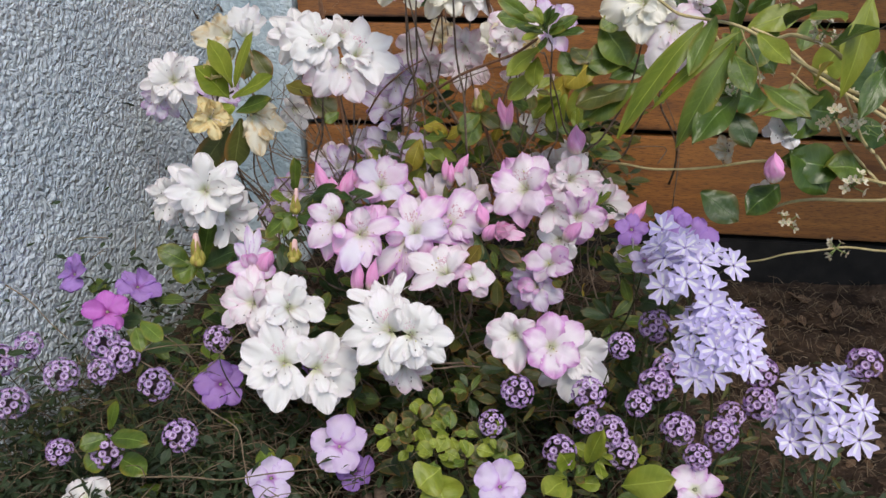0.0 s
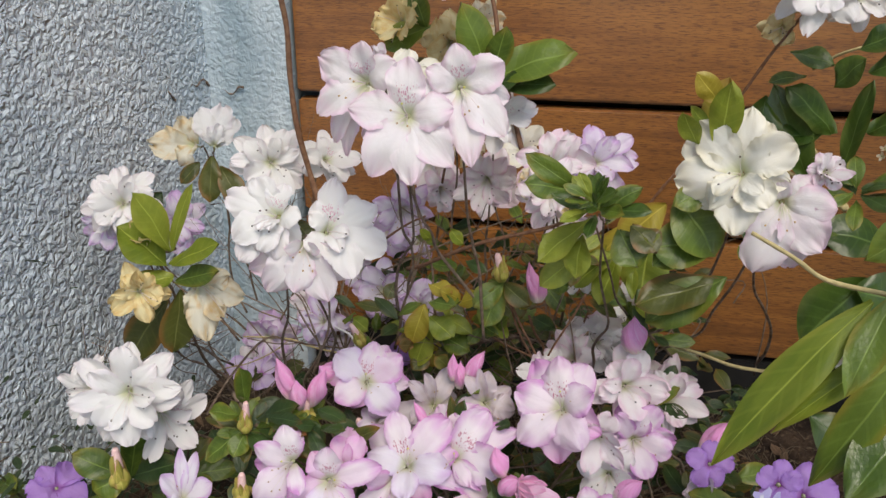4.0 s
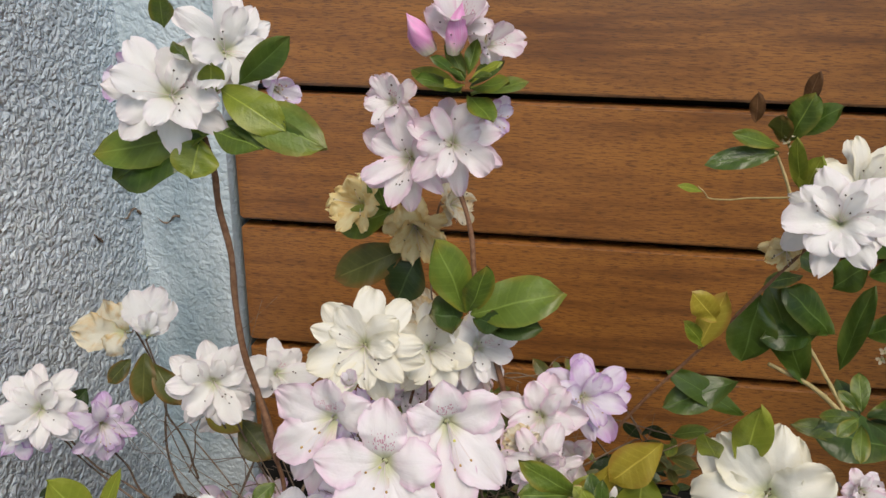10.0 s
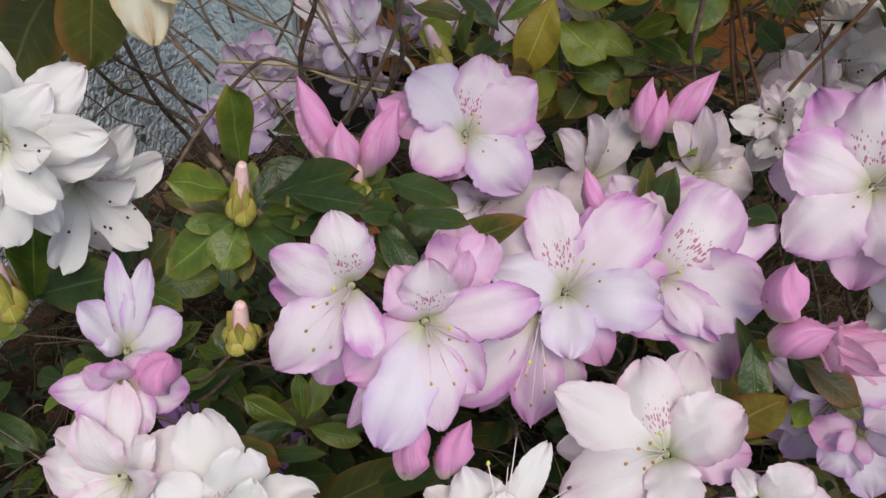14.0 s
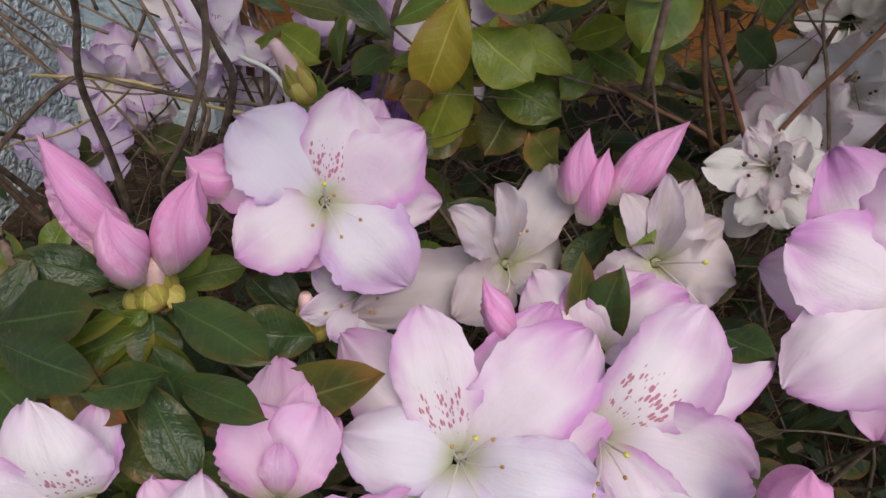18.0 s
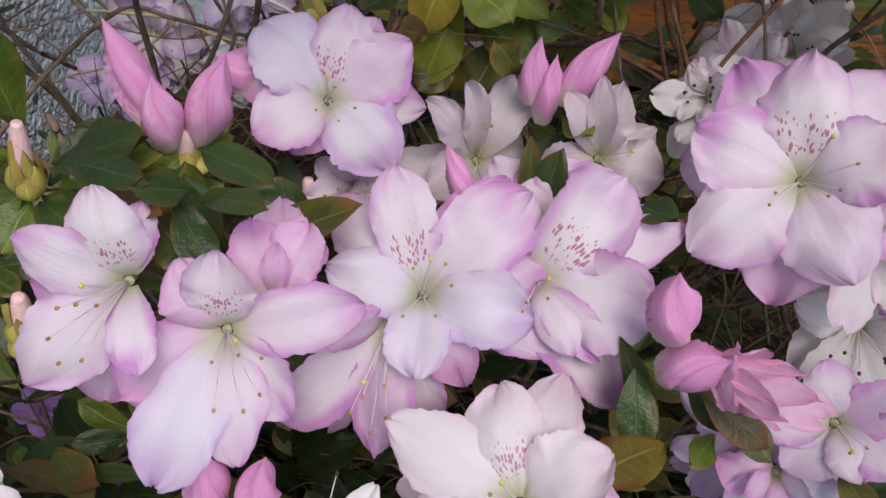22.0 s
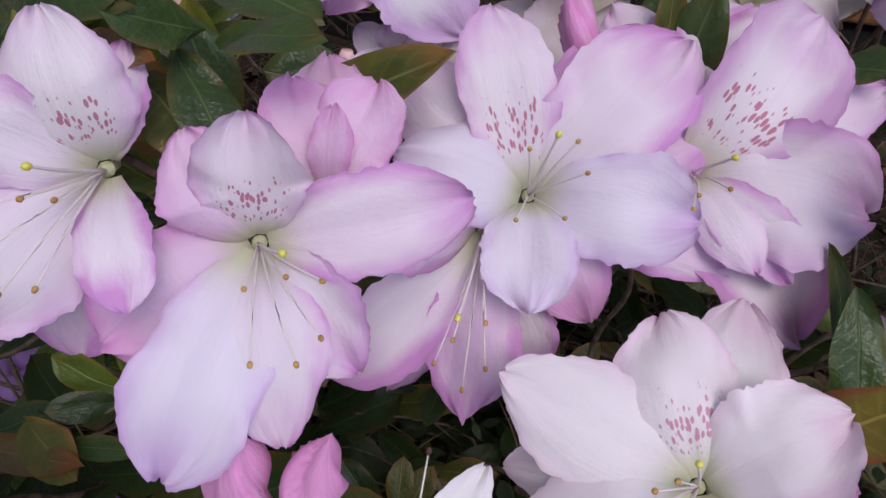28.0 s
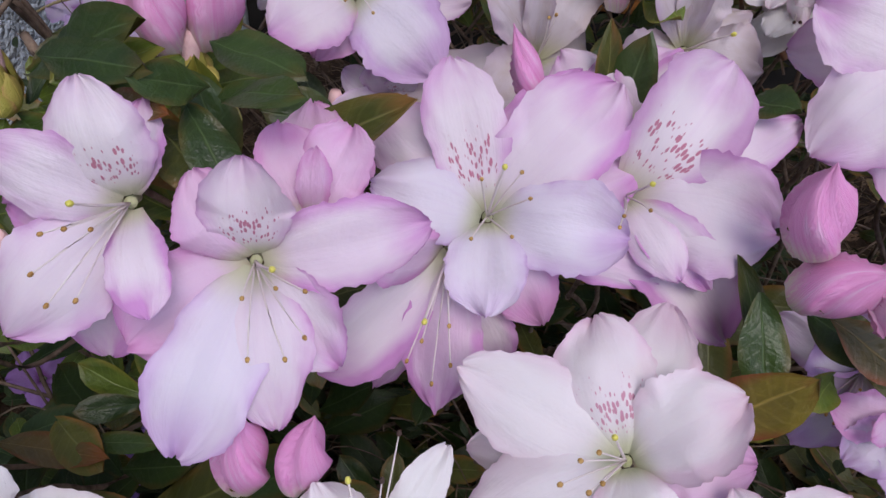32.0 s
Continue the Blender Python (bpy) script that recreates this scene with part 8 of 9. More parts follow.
leaf(O, (0.1245, 0.62, 0.3825), (0.1375, 0.608, 0.3597), 0.0212, "dark", (-0.2, -0.96, 0.55), 300, point=0.85, belly=1.05)
leaf(O, (0.1946, 0.62, 0.4414), (0.174, 0.608, 0.4068), 0.0243, "lime", (-0.29, -0.95, 0.47), 301, point=0.85, belly=1.05)
leaf(O, (0.1616, 0.62, 0.4566), (0.1255, 0.608, 0.4493), 0.0201, "lime", (-0.23, -0.97, 0.42), 302, point=0.85, belly=1.05)
leaf(O, (0.2194, 0.62, 0.4301), (0.2073, 0.608, 0.3915), 0.0243, "glossy", (-0.33, -0.94, 0.49), 303, point=0.85, belly=1.05)
leaf(O, (0.1485, 0.62, 0.4407), (0.118, 0.608, 0.4176), 0.0225, "green", (-0.21, -0.97, 0.46), 304, point=0.85, belly=1.05)
leaf(O, (0.2347, 0.62, 0.3648), (0.2018, 0.608, 0.379), 0.0249, "glossy", (-0.33, -0.92, 0.54), 305, point=0.85, belly=1.05)
leaf(O, (0.1868, 0.62, 0.3717), (0.1578, 0.608, 0.3859), 0.0251, "glossy", (-0.27, -0.95, 0.54), 306, point=0.85, belly=1.05)
leaf(O, (0.2237, 0.62, 0.3427), (0.1951, 0.608, 0.3491), 0.0254, "green", (-0.31, -0.92, 0.58), 307, point=0.85, belly=1.05)
leaf(O, (0.1436, 0.62, 0.3915), (0.1161, 0.608, 0.4012), 0.0251, "glossy", (-0.2, -0.97, 0.51), 308, point=0.85, belly=1.05)
twig(O, [(0.3066, 0.68, 0.2611), (0.2441, 0.68, 0.2584), (0.1947, 0.68, 0.2491), (0.1605, 0.69, 0.235)], 0.0011, 0.0008, PALE_TWIG, 309)
twig(O, [(0.2796, 0.64, 0.3193), (0.2229, 0.64, 0.3119), (0.1809, 0.64, 0.3085), (0.1546, 0.65, 0.2933)], 0.0016, 0.0011, PALE_TWIG, 310)
twig(O, [(0.2695, 0.62, 0.3316), (0.2125, 0.62, 0.3378), (0.1523, 0.63, 0.3438), (0.0742, 0.65, 0.3283), (0.0294, 0.68, 0.3249)], 0.0014, 0.001, PALE_TWIG, 311)
twig(O, [(0.2532, 0.6, 0.3742), (0.2039, 0.6, 0.3969), (0.153, 0.6, 0.4312), (0.1243, 0.6, 0.4462)], 0.0017, 0.001, PALE_TWIG, 312)
twig(O, [(0.238, 0.62, 0.3301), (0.2087, 0.62, 0.3596), (0.1873, 0.62, 0.3928), (0.1605, 0.62, 0.4128)], 0.0012, 0.0009, PALE_TWIG, 313)
bloom(O, (0.1628, 0.62, 0.3708), (-0.24, -0.8, 0.55), 0.0199, "white", 314, 5, 3, 0.8)
bloom(O, (0.1258, 0.64, 0.3493), (-0.49, -0.8, 0.35), 0.0161, "cream", 315, 5, 2, 0.7)
bud(O, (0.1578, 0.61, 0.3338), (0.1544, 0.606, 0.3566), 0.0163, "budpink", 316)
bloom(O, (0.1636, 0.66, 0.3077), (-0.35, -0.93, -0.09), 0.0168, "white", 317, 6, 6, 0.8)
tiny_flowers(O, (0.1794, 0.62, 0.4412), 40)
tiny_flowers(O, (0.1408, 0.62, 0.4123), 41)
tiny_flowers(O, (0.2148, 0.62, 0.3705), 42)
tiny_flowers(O, (0.1531, 0.62, 0.4623), 43)
tiny_flowers(O, (0.1737, 0.62, 0.2972), 44)
tiny_flowers(O, (0.2144, 0.62, 0.2783), 45)
tiny_flowers(O, (0.2022, 0.62, 0.3974), 46)
leaf(O, (0.1287, 0.8, 0.4044), (0.096, 0.788, 0.4708), 0.0269, "glossy", (-0.23, -0.9, 0.73), 318)
leaf(O, (0.1392, 0.8, 0.4401), (0.11, 0.788, 0.4759), 0.0279, "glossy", (-0.26, -0.9, 0.69), 319)
leaf(O, (0.1499, 0.8, 0.4153), (0.1523, 0.788, 0.4791), 0.0167, "glossy", (-0.29, -0.89, 0.71), 320)
leaf(O, (0.0914, 0.8, 0.4659), (0.0867, 0.788, 0.4194), 0.0312, "glossy", (-0.2, -0.91, 0.72), 321)
leaf(O, (0.0936, 0.8, 0.3737), (0.0415, 0.788, 0.4107), 0.0176, "glossy", (-0.16, -0.88, 0.79), 322)
leaf(O, (0.0869, 0.8, 0.4003), (0.0378, 0.788, 0.3835), 0.0235, "glossy", (-0.15, -0.88, 0.8), 323)
leaf(O, (0.1319, 0.8, 0.4395), (0.0956, 0.788, 0.4416), 0.0197, "glossy", (-0.24, -0.9, 0.72), 324)
leaf(O, (0.161, 0.8, 0.442), (0.1794, 0.788, 0.4571), 0.0194, "glossy", (-0.32, -0.88, 0.7), 325)
leaf(O, (0.1553, 0.8, 0.4831), (0.1734, 0.788, 0.4965), 0.0163, "glossy", (-0.32, -0.9, 0.64), 326)
leaf(O, (0.146, 0.8, 0.4986), (0.1678, 0.788, 0.5155), 0.0189, "glossy", (-0.31, -0.91, 0.62), 327)
leaf(O, (0.1349, 0.8, 0.4734), (0.1467, 0.788, 0.4946), 0.0219, "glossy", (-0.28, -0.91, 0.65), 328)
leaf(O, (0.1983, 0.8, 0.3581), (0.1407, 0.788, 0.3766), 0.0346, "glossy", (-0.31, -0.83, 0.81), 329)
leaf(O, (0.1719, 0.8, 0.3641), (0.129, 0.788, 0.3798), 0.0145, "green", (-0.28, -0.84, 0.81), 330)
leaf(O, (0.1157, 0.8, 0.4802), (0.0913, 0.788, 0.4806), 0.0111, "green", (-0.23, -0.92, 0.66), 331)
leaf(O, (0.1029, 0.8, 0.4957), (0.1292, 0.788, 0.4934), 0.0165, "glossy", (-0.25, -0.92, 0.64), 332)
leaf(O, (0.0963, 0.83, 0.5563), (0.065, 0.818, 0.5672), 0.011, "green", (-0.18, -0.97, 0.52), 333)
leaf(O, (0.0968, 0.83, 0.5523), (0.0517, 0.818, 0.5487), 0.0158, "glossy", (-0.17, -0.97, 0.54), 334)
leaf(O, (0.1015, 0.83, 0.5606), (0.108, 0.818, 0.592), 0.0193, "green", (-0.22, -0.96, 0.5), 335)
leaf(O, (0.1047, 0.83, 0.5647), (0.1247, 0.818, 0.5869), 0.0174, "glossy", (-0.24, -0.96, 0.5), 336)
leaf(O, (0.0977, 0.83, 0.5604), (0.0899, 0.818, 0.576), 0.0156, "olive", (-0.21, -0.96, 0.51), 337)
leaf(O, (0.1082, 0.83, 0.5826), (0.1082, 0.818, 0.6052), 0.01, "brown", (-0.23, -0.97, 0.47), 338)
leaf(O, (0.0796, 0.83, 0.5716), (0.0755, 0.818, 0.5909), 0.0093, "brown", (-0.18, -0.97, 0.49), 339)
leaf(R, (0.0489, 0.76, 0.4437), (0.0569, 0.748, 0.4822), 0.018, "yellow", (-0.15, -0.92, 0.72), 340)
leaf(R, (0.0524, 0.76, 0.4452), (0.0389, 0.748, 0.4652), 0.0096, "lime", (-0.14, -0.91, 0.73), 341)
leaf(R, (0.0919, 0.76, 0.5485), (0.081, 0.748, 0.5786), 0.0103, "lime", (-0.22, -0.96, 0.54), 342)
leaf(R, (0.094, 0.76, 0.545), (0.095, 0.748, 0.5689), 0.0138, "lime", (-0.23, -0.95, 0.55), 343)
whorl(O, (0.1436, 0.74, 0.4185), (-0.31, -0.55, 0.78), 0.0321, 10, "green dark", 344, 0.35)
twig(O, [(0.1756, 0.8, 0.5084), (0.1492, 0.8, 0.5008), (0.1237, 0.82, 0.4821)], 0.001, 0.001, PALE_TWIG, 345)
twig(O, [(0.1514, 0.78, 0.3911), (0.1287, 0.8, 0.4044), (0.1046, 0.8, 0.4153)], 0.002, 0.0014, PALE_TWIG, 346)
twig(O, [(0.1556, 0.78, 0.3872), (0.1388, 0.8, 0.4142), (0.1208, 0.8, 0.4385)], 0.0016, 0.001, PALE_TWIG, 347)
twig(O, [(0.11, 0.83, 0.5202), (0.0972, 0.83, 0.5483), (0.0903, 0.83, 0.5601)], 0.0012, 0.0008, PALE_TWIG, 348)
tiny_flowers(O, (0.1201, 0.81, 0.4471), 60)
tiny_flowers(O, (0.1019, 0.83, 0.5566), 61)
tiny_flowers(O, (0.1778, 0.8, 0.4265), 62)
tiny_flowers(O, (0.1552, 0.8, 0.5924), 63)
phlox = rooted("phlox_plant", (0.11, 0.52, GROUND_Z), "lavender phlox with white-streaked star flowers", "flower")
phlox_head(phlox, (0.0861, 0.495, 0.3021), (-0.17, -0.65, 0.74), 0.0295, 11, 0.0114, 3)
phlox_head(phlox, (0.1001, 0.465, 0.2651), (-0.2, -0.58, 0.79), 0.0285, 17, 0.0111, 4)
phlox_head(phlox, (0.1718, 0.468, 0.2227), (-0.31, -0.5, 0.81), 0.0308, 14, 0.0112, 5)
phlox_head(phlox, (0.1476, 0.455, 0.2033), (-0.27, -0.47, 0.84), 0.0079, 1, 0.0112, 6)
phlox_head(phlox, (0.0644, 0.53, 0.318), (-0.13, -0.69, 0.71), 0.0086, 1, 0.0121, 7)
phlox_head(phlox, (0.0755, 0.51, 0.2994), (-0.15, -0.66, 0.74), 0.0228, 4, 0.0118, 8)
alyssum_plant((-0.3709, 0.45, 0.2331), (0.35, -0.54, 0.76), 0.0089, 200)
alyssum_plant((-0.3379, 0.434, 0.2212), (0.48, -0.47, 0.74), 0.0106, 201)
alyssum_plant((-0.3197, 0.46, 0.2353), (0.59, -0.45, 0.67), 0.0109, 202)
alyssum_plant((-0.3099, 0.439, 0.2236), (0.28, -0.55, 0.79), 0.0086, 203)
alyssum_plant((-0.3037, 0.455, 0.227), (0.43, -0.51, 0.74), 0.0109, 204)
alyssum_plant((-0.2776, 0.45, 0.2102), (0.54, -0.44, 0.71), 0.0108, 205)
alyssum_plant((-0.2519, 0.5, 0.2225), (0.17, -0.62, 0.76), 0.0094, 206)
alyssum_plant((-0.3785, 0.43, 0.1965), (0.51, -0.42, 0.75), 0.0108, 207)
alyssum_plant((-0.247, 0.42, 0.1903), (0.51, -0.41, 0.75), 0.0103, 208)
alyssum_plant((-0.324, 0.4, 0.1831), (0.3, -0.46, 0.84), 0.0083, 209)
alyssum_plant((-0.4063, 0.46, 0.2117), (0.53, -0.45, 0.72), 0.0113, 210)
alyssum_plant((-0.303, 0.42, 0.1714), (0.56, -0.37, 0.74), 0.0106, 211)
alyssum_plant((0.0433, 0.47, 0.257), (-0.27, -0.64, 0.71), 0.0081, 212)
alyssum_plant((0.0701, 0.52, 0.2483), (-0.14, -0.67, 0.73), 0.0108, 213)
alyssum_plant((0.0236, 0.449, 0.2317), (0.11, -0.58, 0.8), 0.0098, 214)
alyssum_plant((0.0516, 0.42, 0.2449), (-0.29, -0.59, 0.75), 0.0074, 215)
alyssum_plant((0.0644, 0.45, 0.242), (-0.14, -0.61, 0.78), 0.0096, 216)
alyssum_plant((0.0736, 0.46, 0.2473), (0.03, -0.61, 0.79), 0.0097, 217)
alyssum_plant((0.1129, 0.45, 0.2241), (-0.38, -0.56, 0.73), 0.0078, 218)
alyssum_plant((0.1286, 0.45, 0.2338), (-0.25, -0.58, 0.77), 0.0095, 219)
alyssum_plant((0.1919, 0.47, 0.2563), (-0.17, -0.61, 0.78), 0.0095, 220)
alyssum_plant((0.0232, 0.43, 0.2237), (-0.25, -0.58, 0.78), 0.0077, 221)
alyssum_plant((0.0367, 0.42, 0.2235), (-0.1, -0.57, 0.82), 0.0093, 222)
alyssum_plant((0.0067, 0.41, 0.2128), (0.14, -0.52, 0.84), 0.0093, 223)
alyssum_plant((0.0875, 0.41, 0.2179), (-0.35, -0.53, 0.77), 0.0073, 224)
alyssum_plant((0.1312, 0.47, 0.2448), (-0.25, -0.61, 0.75), 0.0098, 225)
alyssum_plant((-0.0228, 0.46, 0.2215), (0.19, -0.57, 0.8), 0.0102, 226)
alyssum_plant((-0.0376, 0.44, 0.2088), (-0.15, -0.58, 0.8), 0.0081, 227)
alyssum_plant((0.0455, 0.43, 0.2031), (-0.11, -0.55, 0.83), 0.0096, 228)
alyssum_plant((0.0779, 0.43, 0.2232), (0.01, -0.56, 0.83), 0.0094, 229)
alyssum_plant((0.1272, 0.5, 0.266), (-0.39, -0.64, 0.67), 0.0083, 230)
alyssum_plant((0.1007, 0.42, 0.2283), (-0.22, -0.56, 0.8), 0.0091, 231)
impatiens((-0.3393, 0.5, 0.2386), (0.51, -0.71, 0.48), 0.019, "magenta", 400, "bright magenta impatiens flower above the alyssum")
impatiens((-0.4066, 0.56, 0.2407), (-0.25, -0.81, 0.54), 0.0191, "violet", 401, "violet impatiens flower seen side-on by the wall")
impatiens((-0.3598, 0.58, 0.2248), (0.5, -0.26, 0.82), 0.0221, "violet", 402, "violet impatiens flower tilted upward")
impatiens((-0.262, 0.516, 0.173), (0.38, -0.72, 0.58), 0.0217, "violet", 403, "deep violet impatiens flower in the shade")
impatiens((-0.1843, 0.42, 0.1641), (0.28, -0.54, 0.8), 0.0184, "palelilac", 404, "lilac impatiens flower low in the bed")
impatiens((-0.1486, 0.461, 0.1646), (0.14, -0.74, 0.65), 0.0235, "palelilac", 405, "pale lilac impatiens flower with a darker centre")
impatiens((-0.0287, 0.41, 0.1836), (0.03, -0.58, 0.81), 0.0195, "palelilac", 406, "pale lilac impatiens flower over round leaves")
impatiens((0.0862, 0.4, 0.2031), (-0.1, -0.58, 0.81), 0.0166, "pink", 407, "pink impatiens flower near the phlox")
impatiens((-0.1396, 0.47, 0.1371), (0.42, -0.85, 0.33), 0.0167, "violet", 408, "violet impatiens flower half hidden")
impatiens((-0.31, 0.4, 0.1455), (0.41, -0.3, 0.86), 0.0201, "white", 409, "white bedding flower at the front of the bed")
impatiens((0.0815, 0.56, 0.3127), (-0.14, -0.86, 0.49), 0.0131, "violet", 410, "small violet impatiens flower behind the phlox")
impatiens((0.1001, 0.58, 0.294), (-0.12, -0.74, 0.66), 0.0184, "violet", 450, "violet impatiens flower behind the phlox")
impatiens((0.058, 0.52, 0.2981), (-0.05, -0.71, 0.7), 0.012, "palelilac", 451, "pale lilac impatiens flower beside the phlox")
impatiens((0.0548, 0.6, 0.2926), (-0.03, -0.76, 0.65), 0.0142, "violet", 452, "violet impatiens flower in the shade")
weed = rooted("spurge_plant", (-0.05, 0.43, GROUND_Z), "light green round-leaved weed at the front of the bed", "weed")
whorl(weed, (-0.1058, 0.44, 0.1973), (-0.13, -0.51, 0.85), 0.0152, 7, "lime green lime olive lime", 900, 0.5, 1.7)
stalk_to(weed, (-0.1058, 0.44, 0.1973), (-0.13, -0.51, 0.85), (-0.05, 0.45, GROUND_Z), 900, 0.0009, DARK_STALK)
whorl(weed, (-0.0883, 0.45, 0.2015), (0.11, -0.49, 0.86), 0.0153, 7, "lime green lime olive lime", 901, 0.5, 1.7)
stalk_to(weed, (-0.0883, 0.45, 0.2015), (0.11, -0.49, 0.86), (-0.05, 0.45, GROUND_Z), 901, 0.0009, DARK_STALK)
whorl(weed, (-0.0636, 0.44, 0.2017), (0.32, -0.43, 0.84), 0.0149, 7, "lime green lime olive lime", 902, 0.5, 1.7)
stalk_to(weed, (-0.0636, 0.44, 0.2017), (0.32, -0.43, 0.84), (-0.05, 0.45, GROUND_Z), 902, 0.0009, DARK_STALK)
whorl(weed, (-0.0448, 0.44, 0.1993), (-0.22, -0.51, 0.83), 0.0149, 7, "lime green lime olive lime", 903, 0.5, 1.7)
stalk_to(weed, (-0.0448, 0.44, 0.1993), (-0.22, -0.51, 0.83), (-0.05, 0.45, GROUND_Z), 903, 0.0009, DARK_STALK)
whorl(weed, (-0.0717, 0.42, 0.1971), (0.08, -0.46, 0.88), 0.0145, 7, "lime green lime olive lime", 904, 0.5, 1.7)
stalk_to(weed, (-0.0717, 0.42, 0.1971), (0.08, -0.46, 0.88), (-0.05, 0.45, GROUND_Z), 904, 0.0009, DARK_STALK)
whorl(weed, (-0.0497, 0.42, 0.1953), (0.3, -0.41, 0.86), 0.0144, 7, "lime green lime olive lime", 905, 0.5, 1.7)
stalk_to(weed, (-0.0497, 0.42, 0.1953), (0.3, -0.41, 0.86), (-0.05, 0.45, GROUND_Z), 905, 0.0009, DARK_STALK)
whorl(weed, (-0.0943, 0.44, 0.1896), (-0.15, -0.5, 0.85), 0.0152, 7, "lime green lime olive lime", 906, 0.5, 1.7)
stalk_to(weed, (-0.0943, 0.44, 0.1896), (-0.15, -0.5, 0.85), (-0.05, 0.45, GROUND_Z), 906, 0.0009, DARK_STALK)
whorl(weed, (0.0144, 0.41, 0.1972), (-0.07, -0.45, 0.89), 0.0139, 7, "lime green lime olive lime", 907, 0.5, 1.7)
stalk_to(weed, (0.0144, 0.41, 0.1972), (-0.07, -0.45, 0.89), (-0.05, 0.45, GROUND_Z), 907, 0.0009, DARK_STALK)
whorl(weed, (0.0309, 0.42, 0.2085), (0.17, -0.44, 0.88), 0.0139, 7, "lime green lime olive lime", 908, 0.5, 1.7)
stalk_to(weed, (0.0309, 0.42, 0.2085), (0.17, -0.44, 0.88), (-0.05, 0.45, GROUND_Z), 908, 0.0009, DARK_STALK)
whorl(weed, (0.0558, 0.43, 0.2043), (-0.37, -0.48, 0.8), 0.0142, 7, "lime green lime olive lime", 909, 0.5, 1.7)
stalk_to(weed, (0.0558, 0.43, 0.2043), (-0.37, -0.48, 0.8), (-0.05, 0.45, GROUND_Z), 909, 0.0009, DARK_STALK)
whorl(weed, (-0.0326, 0.43, 0.1944), (0.01, -0.47, 0.88), 0.0146, 7, "lime green lime olive lime", 910, 0.5, 1.7)
stalk_to(weed, (-0.0326, 0.43, 0.1944), (0.01, -0.47, 0.88), (-0.05, 0.45, GROUND_Z), 910, 0.0009, DARK_STALK)
whorl(weed, (-0.0801, 0.47, 0.1987), (0.34, -0.45, 0.82), 0.0158, 7, "lime green lime olive lime", 911, 0.5, 1.7)
stalk_to(weed, (-0.0801, 0.47, 0.1987), (0.34, -0.45, 0.82), (-0.05, 0.45, GROUND_Z), 911, 0.0009, DARK_STALK)
leaf(weed, (-0.0656, 0.405, 0.1958), (-0.0777, 0.393, 0.1907), 0.0245, "lime", (0.14, -0.78, 0.95), 349)
leaf(weed, (0.0238, 0.405, 0.2102), (0.0281, 0.393, 0.2387), 0.0116, "lime", (-0.05, -0.82, 0.92), 350)
leaf(weed, (-0.0692, 0.405, 0.1911), (-0.0601, 0.393, 0.1759), 0.0281, "lime", (0.13, -0.78, 0.97), 351)
leaf(weed, (0.0111, 0.405, 0.1964), (-0.0004, 0.393, 0.1959), 0.017, "lime", (-0.01, -0.8, 0.96), 352)
leaf(weed, (0.0448, 0.405, 0.1963), (0.0716, 0.393, 0.2126), 0.02, "lime", (-0.12, -0.8, 0.94), 353)
leaf(weed, (0.014, 0.405, 0.205), (0.0099, 0.393, 0.2212), 0.0134, "lime", (-0.02, -0.81, 0.93), 354)
leaf(weed, (-0.2978, 0.42, 0.1904), (-0.2865, 0.408, 0.2161), 0.0080, "green", (0.5, -0.71, 0.86), 355)
leaf(weed, (-0.301, 0.42, 0.1832), (-0.3147, 0.408, 0.1831), 0.0149, "green", (0.51, -0.68, 0.87), 356)
leaf(weed, (-0.2989, 0.42, 0.1834), (-0.2677, 0.408, 0.1949), 0.0147, "green", (0.48, -0.7, 0.88), 357)
leaf(weed, (-0.303, 0.42, 0.1714), (-0.3137, 0.408, 0.1648), 0.0164, "green", (0.5, -0.67, 0.89), 358)
leaf(weed, (-0.2951, 0.42, 0.1676), (-0.2714, 0.408, 0.1697), 0.0163, "green", (0.47, -0.69, 0.9), 359)
leaf(weed, (-0.2624, 0.42, 0.2749), (-0.2433, 0.408, 0.2705), 0.0113, "green", (0.47, -0.77, 0.77), 360)
leaf(weed, (-0.267, 0.42, 0.2705), (-0.2579, 0.408, 0.2613), 0.0101, "green", (0.48, -0.76, 0.78), 361)
twig(weed, [(-0.4215, 0.5, 0.2552), (-0.3847, 0.48, 0.2503), (-0.347, 0.46, 0.2353)], 0.0006, 0.0004, DRY, 362)
twig(weed, [(-0.2671, 0.4, 0.1693), (-0.2069, 0.4, 0.1742), (-0.1519, 0.42, 0.1748)], 0.0006, 0.0004, DRY, 363)
twig(weed, [(-0.2921, 0.46, 0.2216), (-0.2545, 0.45, 0.2078), (-0.2049, 0.42, 0.2001), (-0.1916, 0.4, 0.1715)], 0.0006, 0.0004, DRY, 364)
twig(weed, [(-0.3129, 0.48, 0.216), (-0.2685, 0.5, 0.2163), (-0.2315, 0.5, 0.2242)], 0.0006, 0.0004, DRY, 365)
twig(weed, [(-0.3766, 0.4, 0.1444), (-0.3547, 0.41, 0.1586), (-0.3389, 0.42, 0.1626)], 0.0006, 0.0004, DRY, 366)
twig(weed, [(-0.2651, 0.46, 0.1961), (-0.2461, 0.48, 0.2146), (-0.212, 0.5, 0.2445)], 0.0006, 0.0004, DRY, 367)
twig(T, [(-0.2096, 0.7, 0.2581), (-0.1882, 0.7, 0.3051), (-0.2387, 0.74, 0.3563)], 0.0006, 0.0004, BARK, 368)
twig(T, [(-0.2096, 0.7, 0.2581), (-0.166, 0.72, 0.2942), (-0.1229, 0.74, 0.32)], 0.0006, 0.0004, BARK, 369)
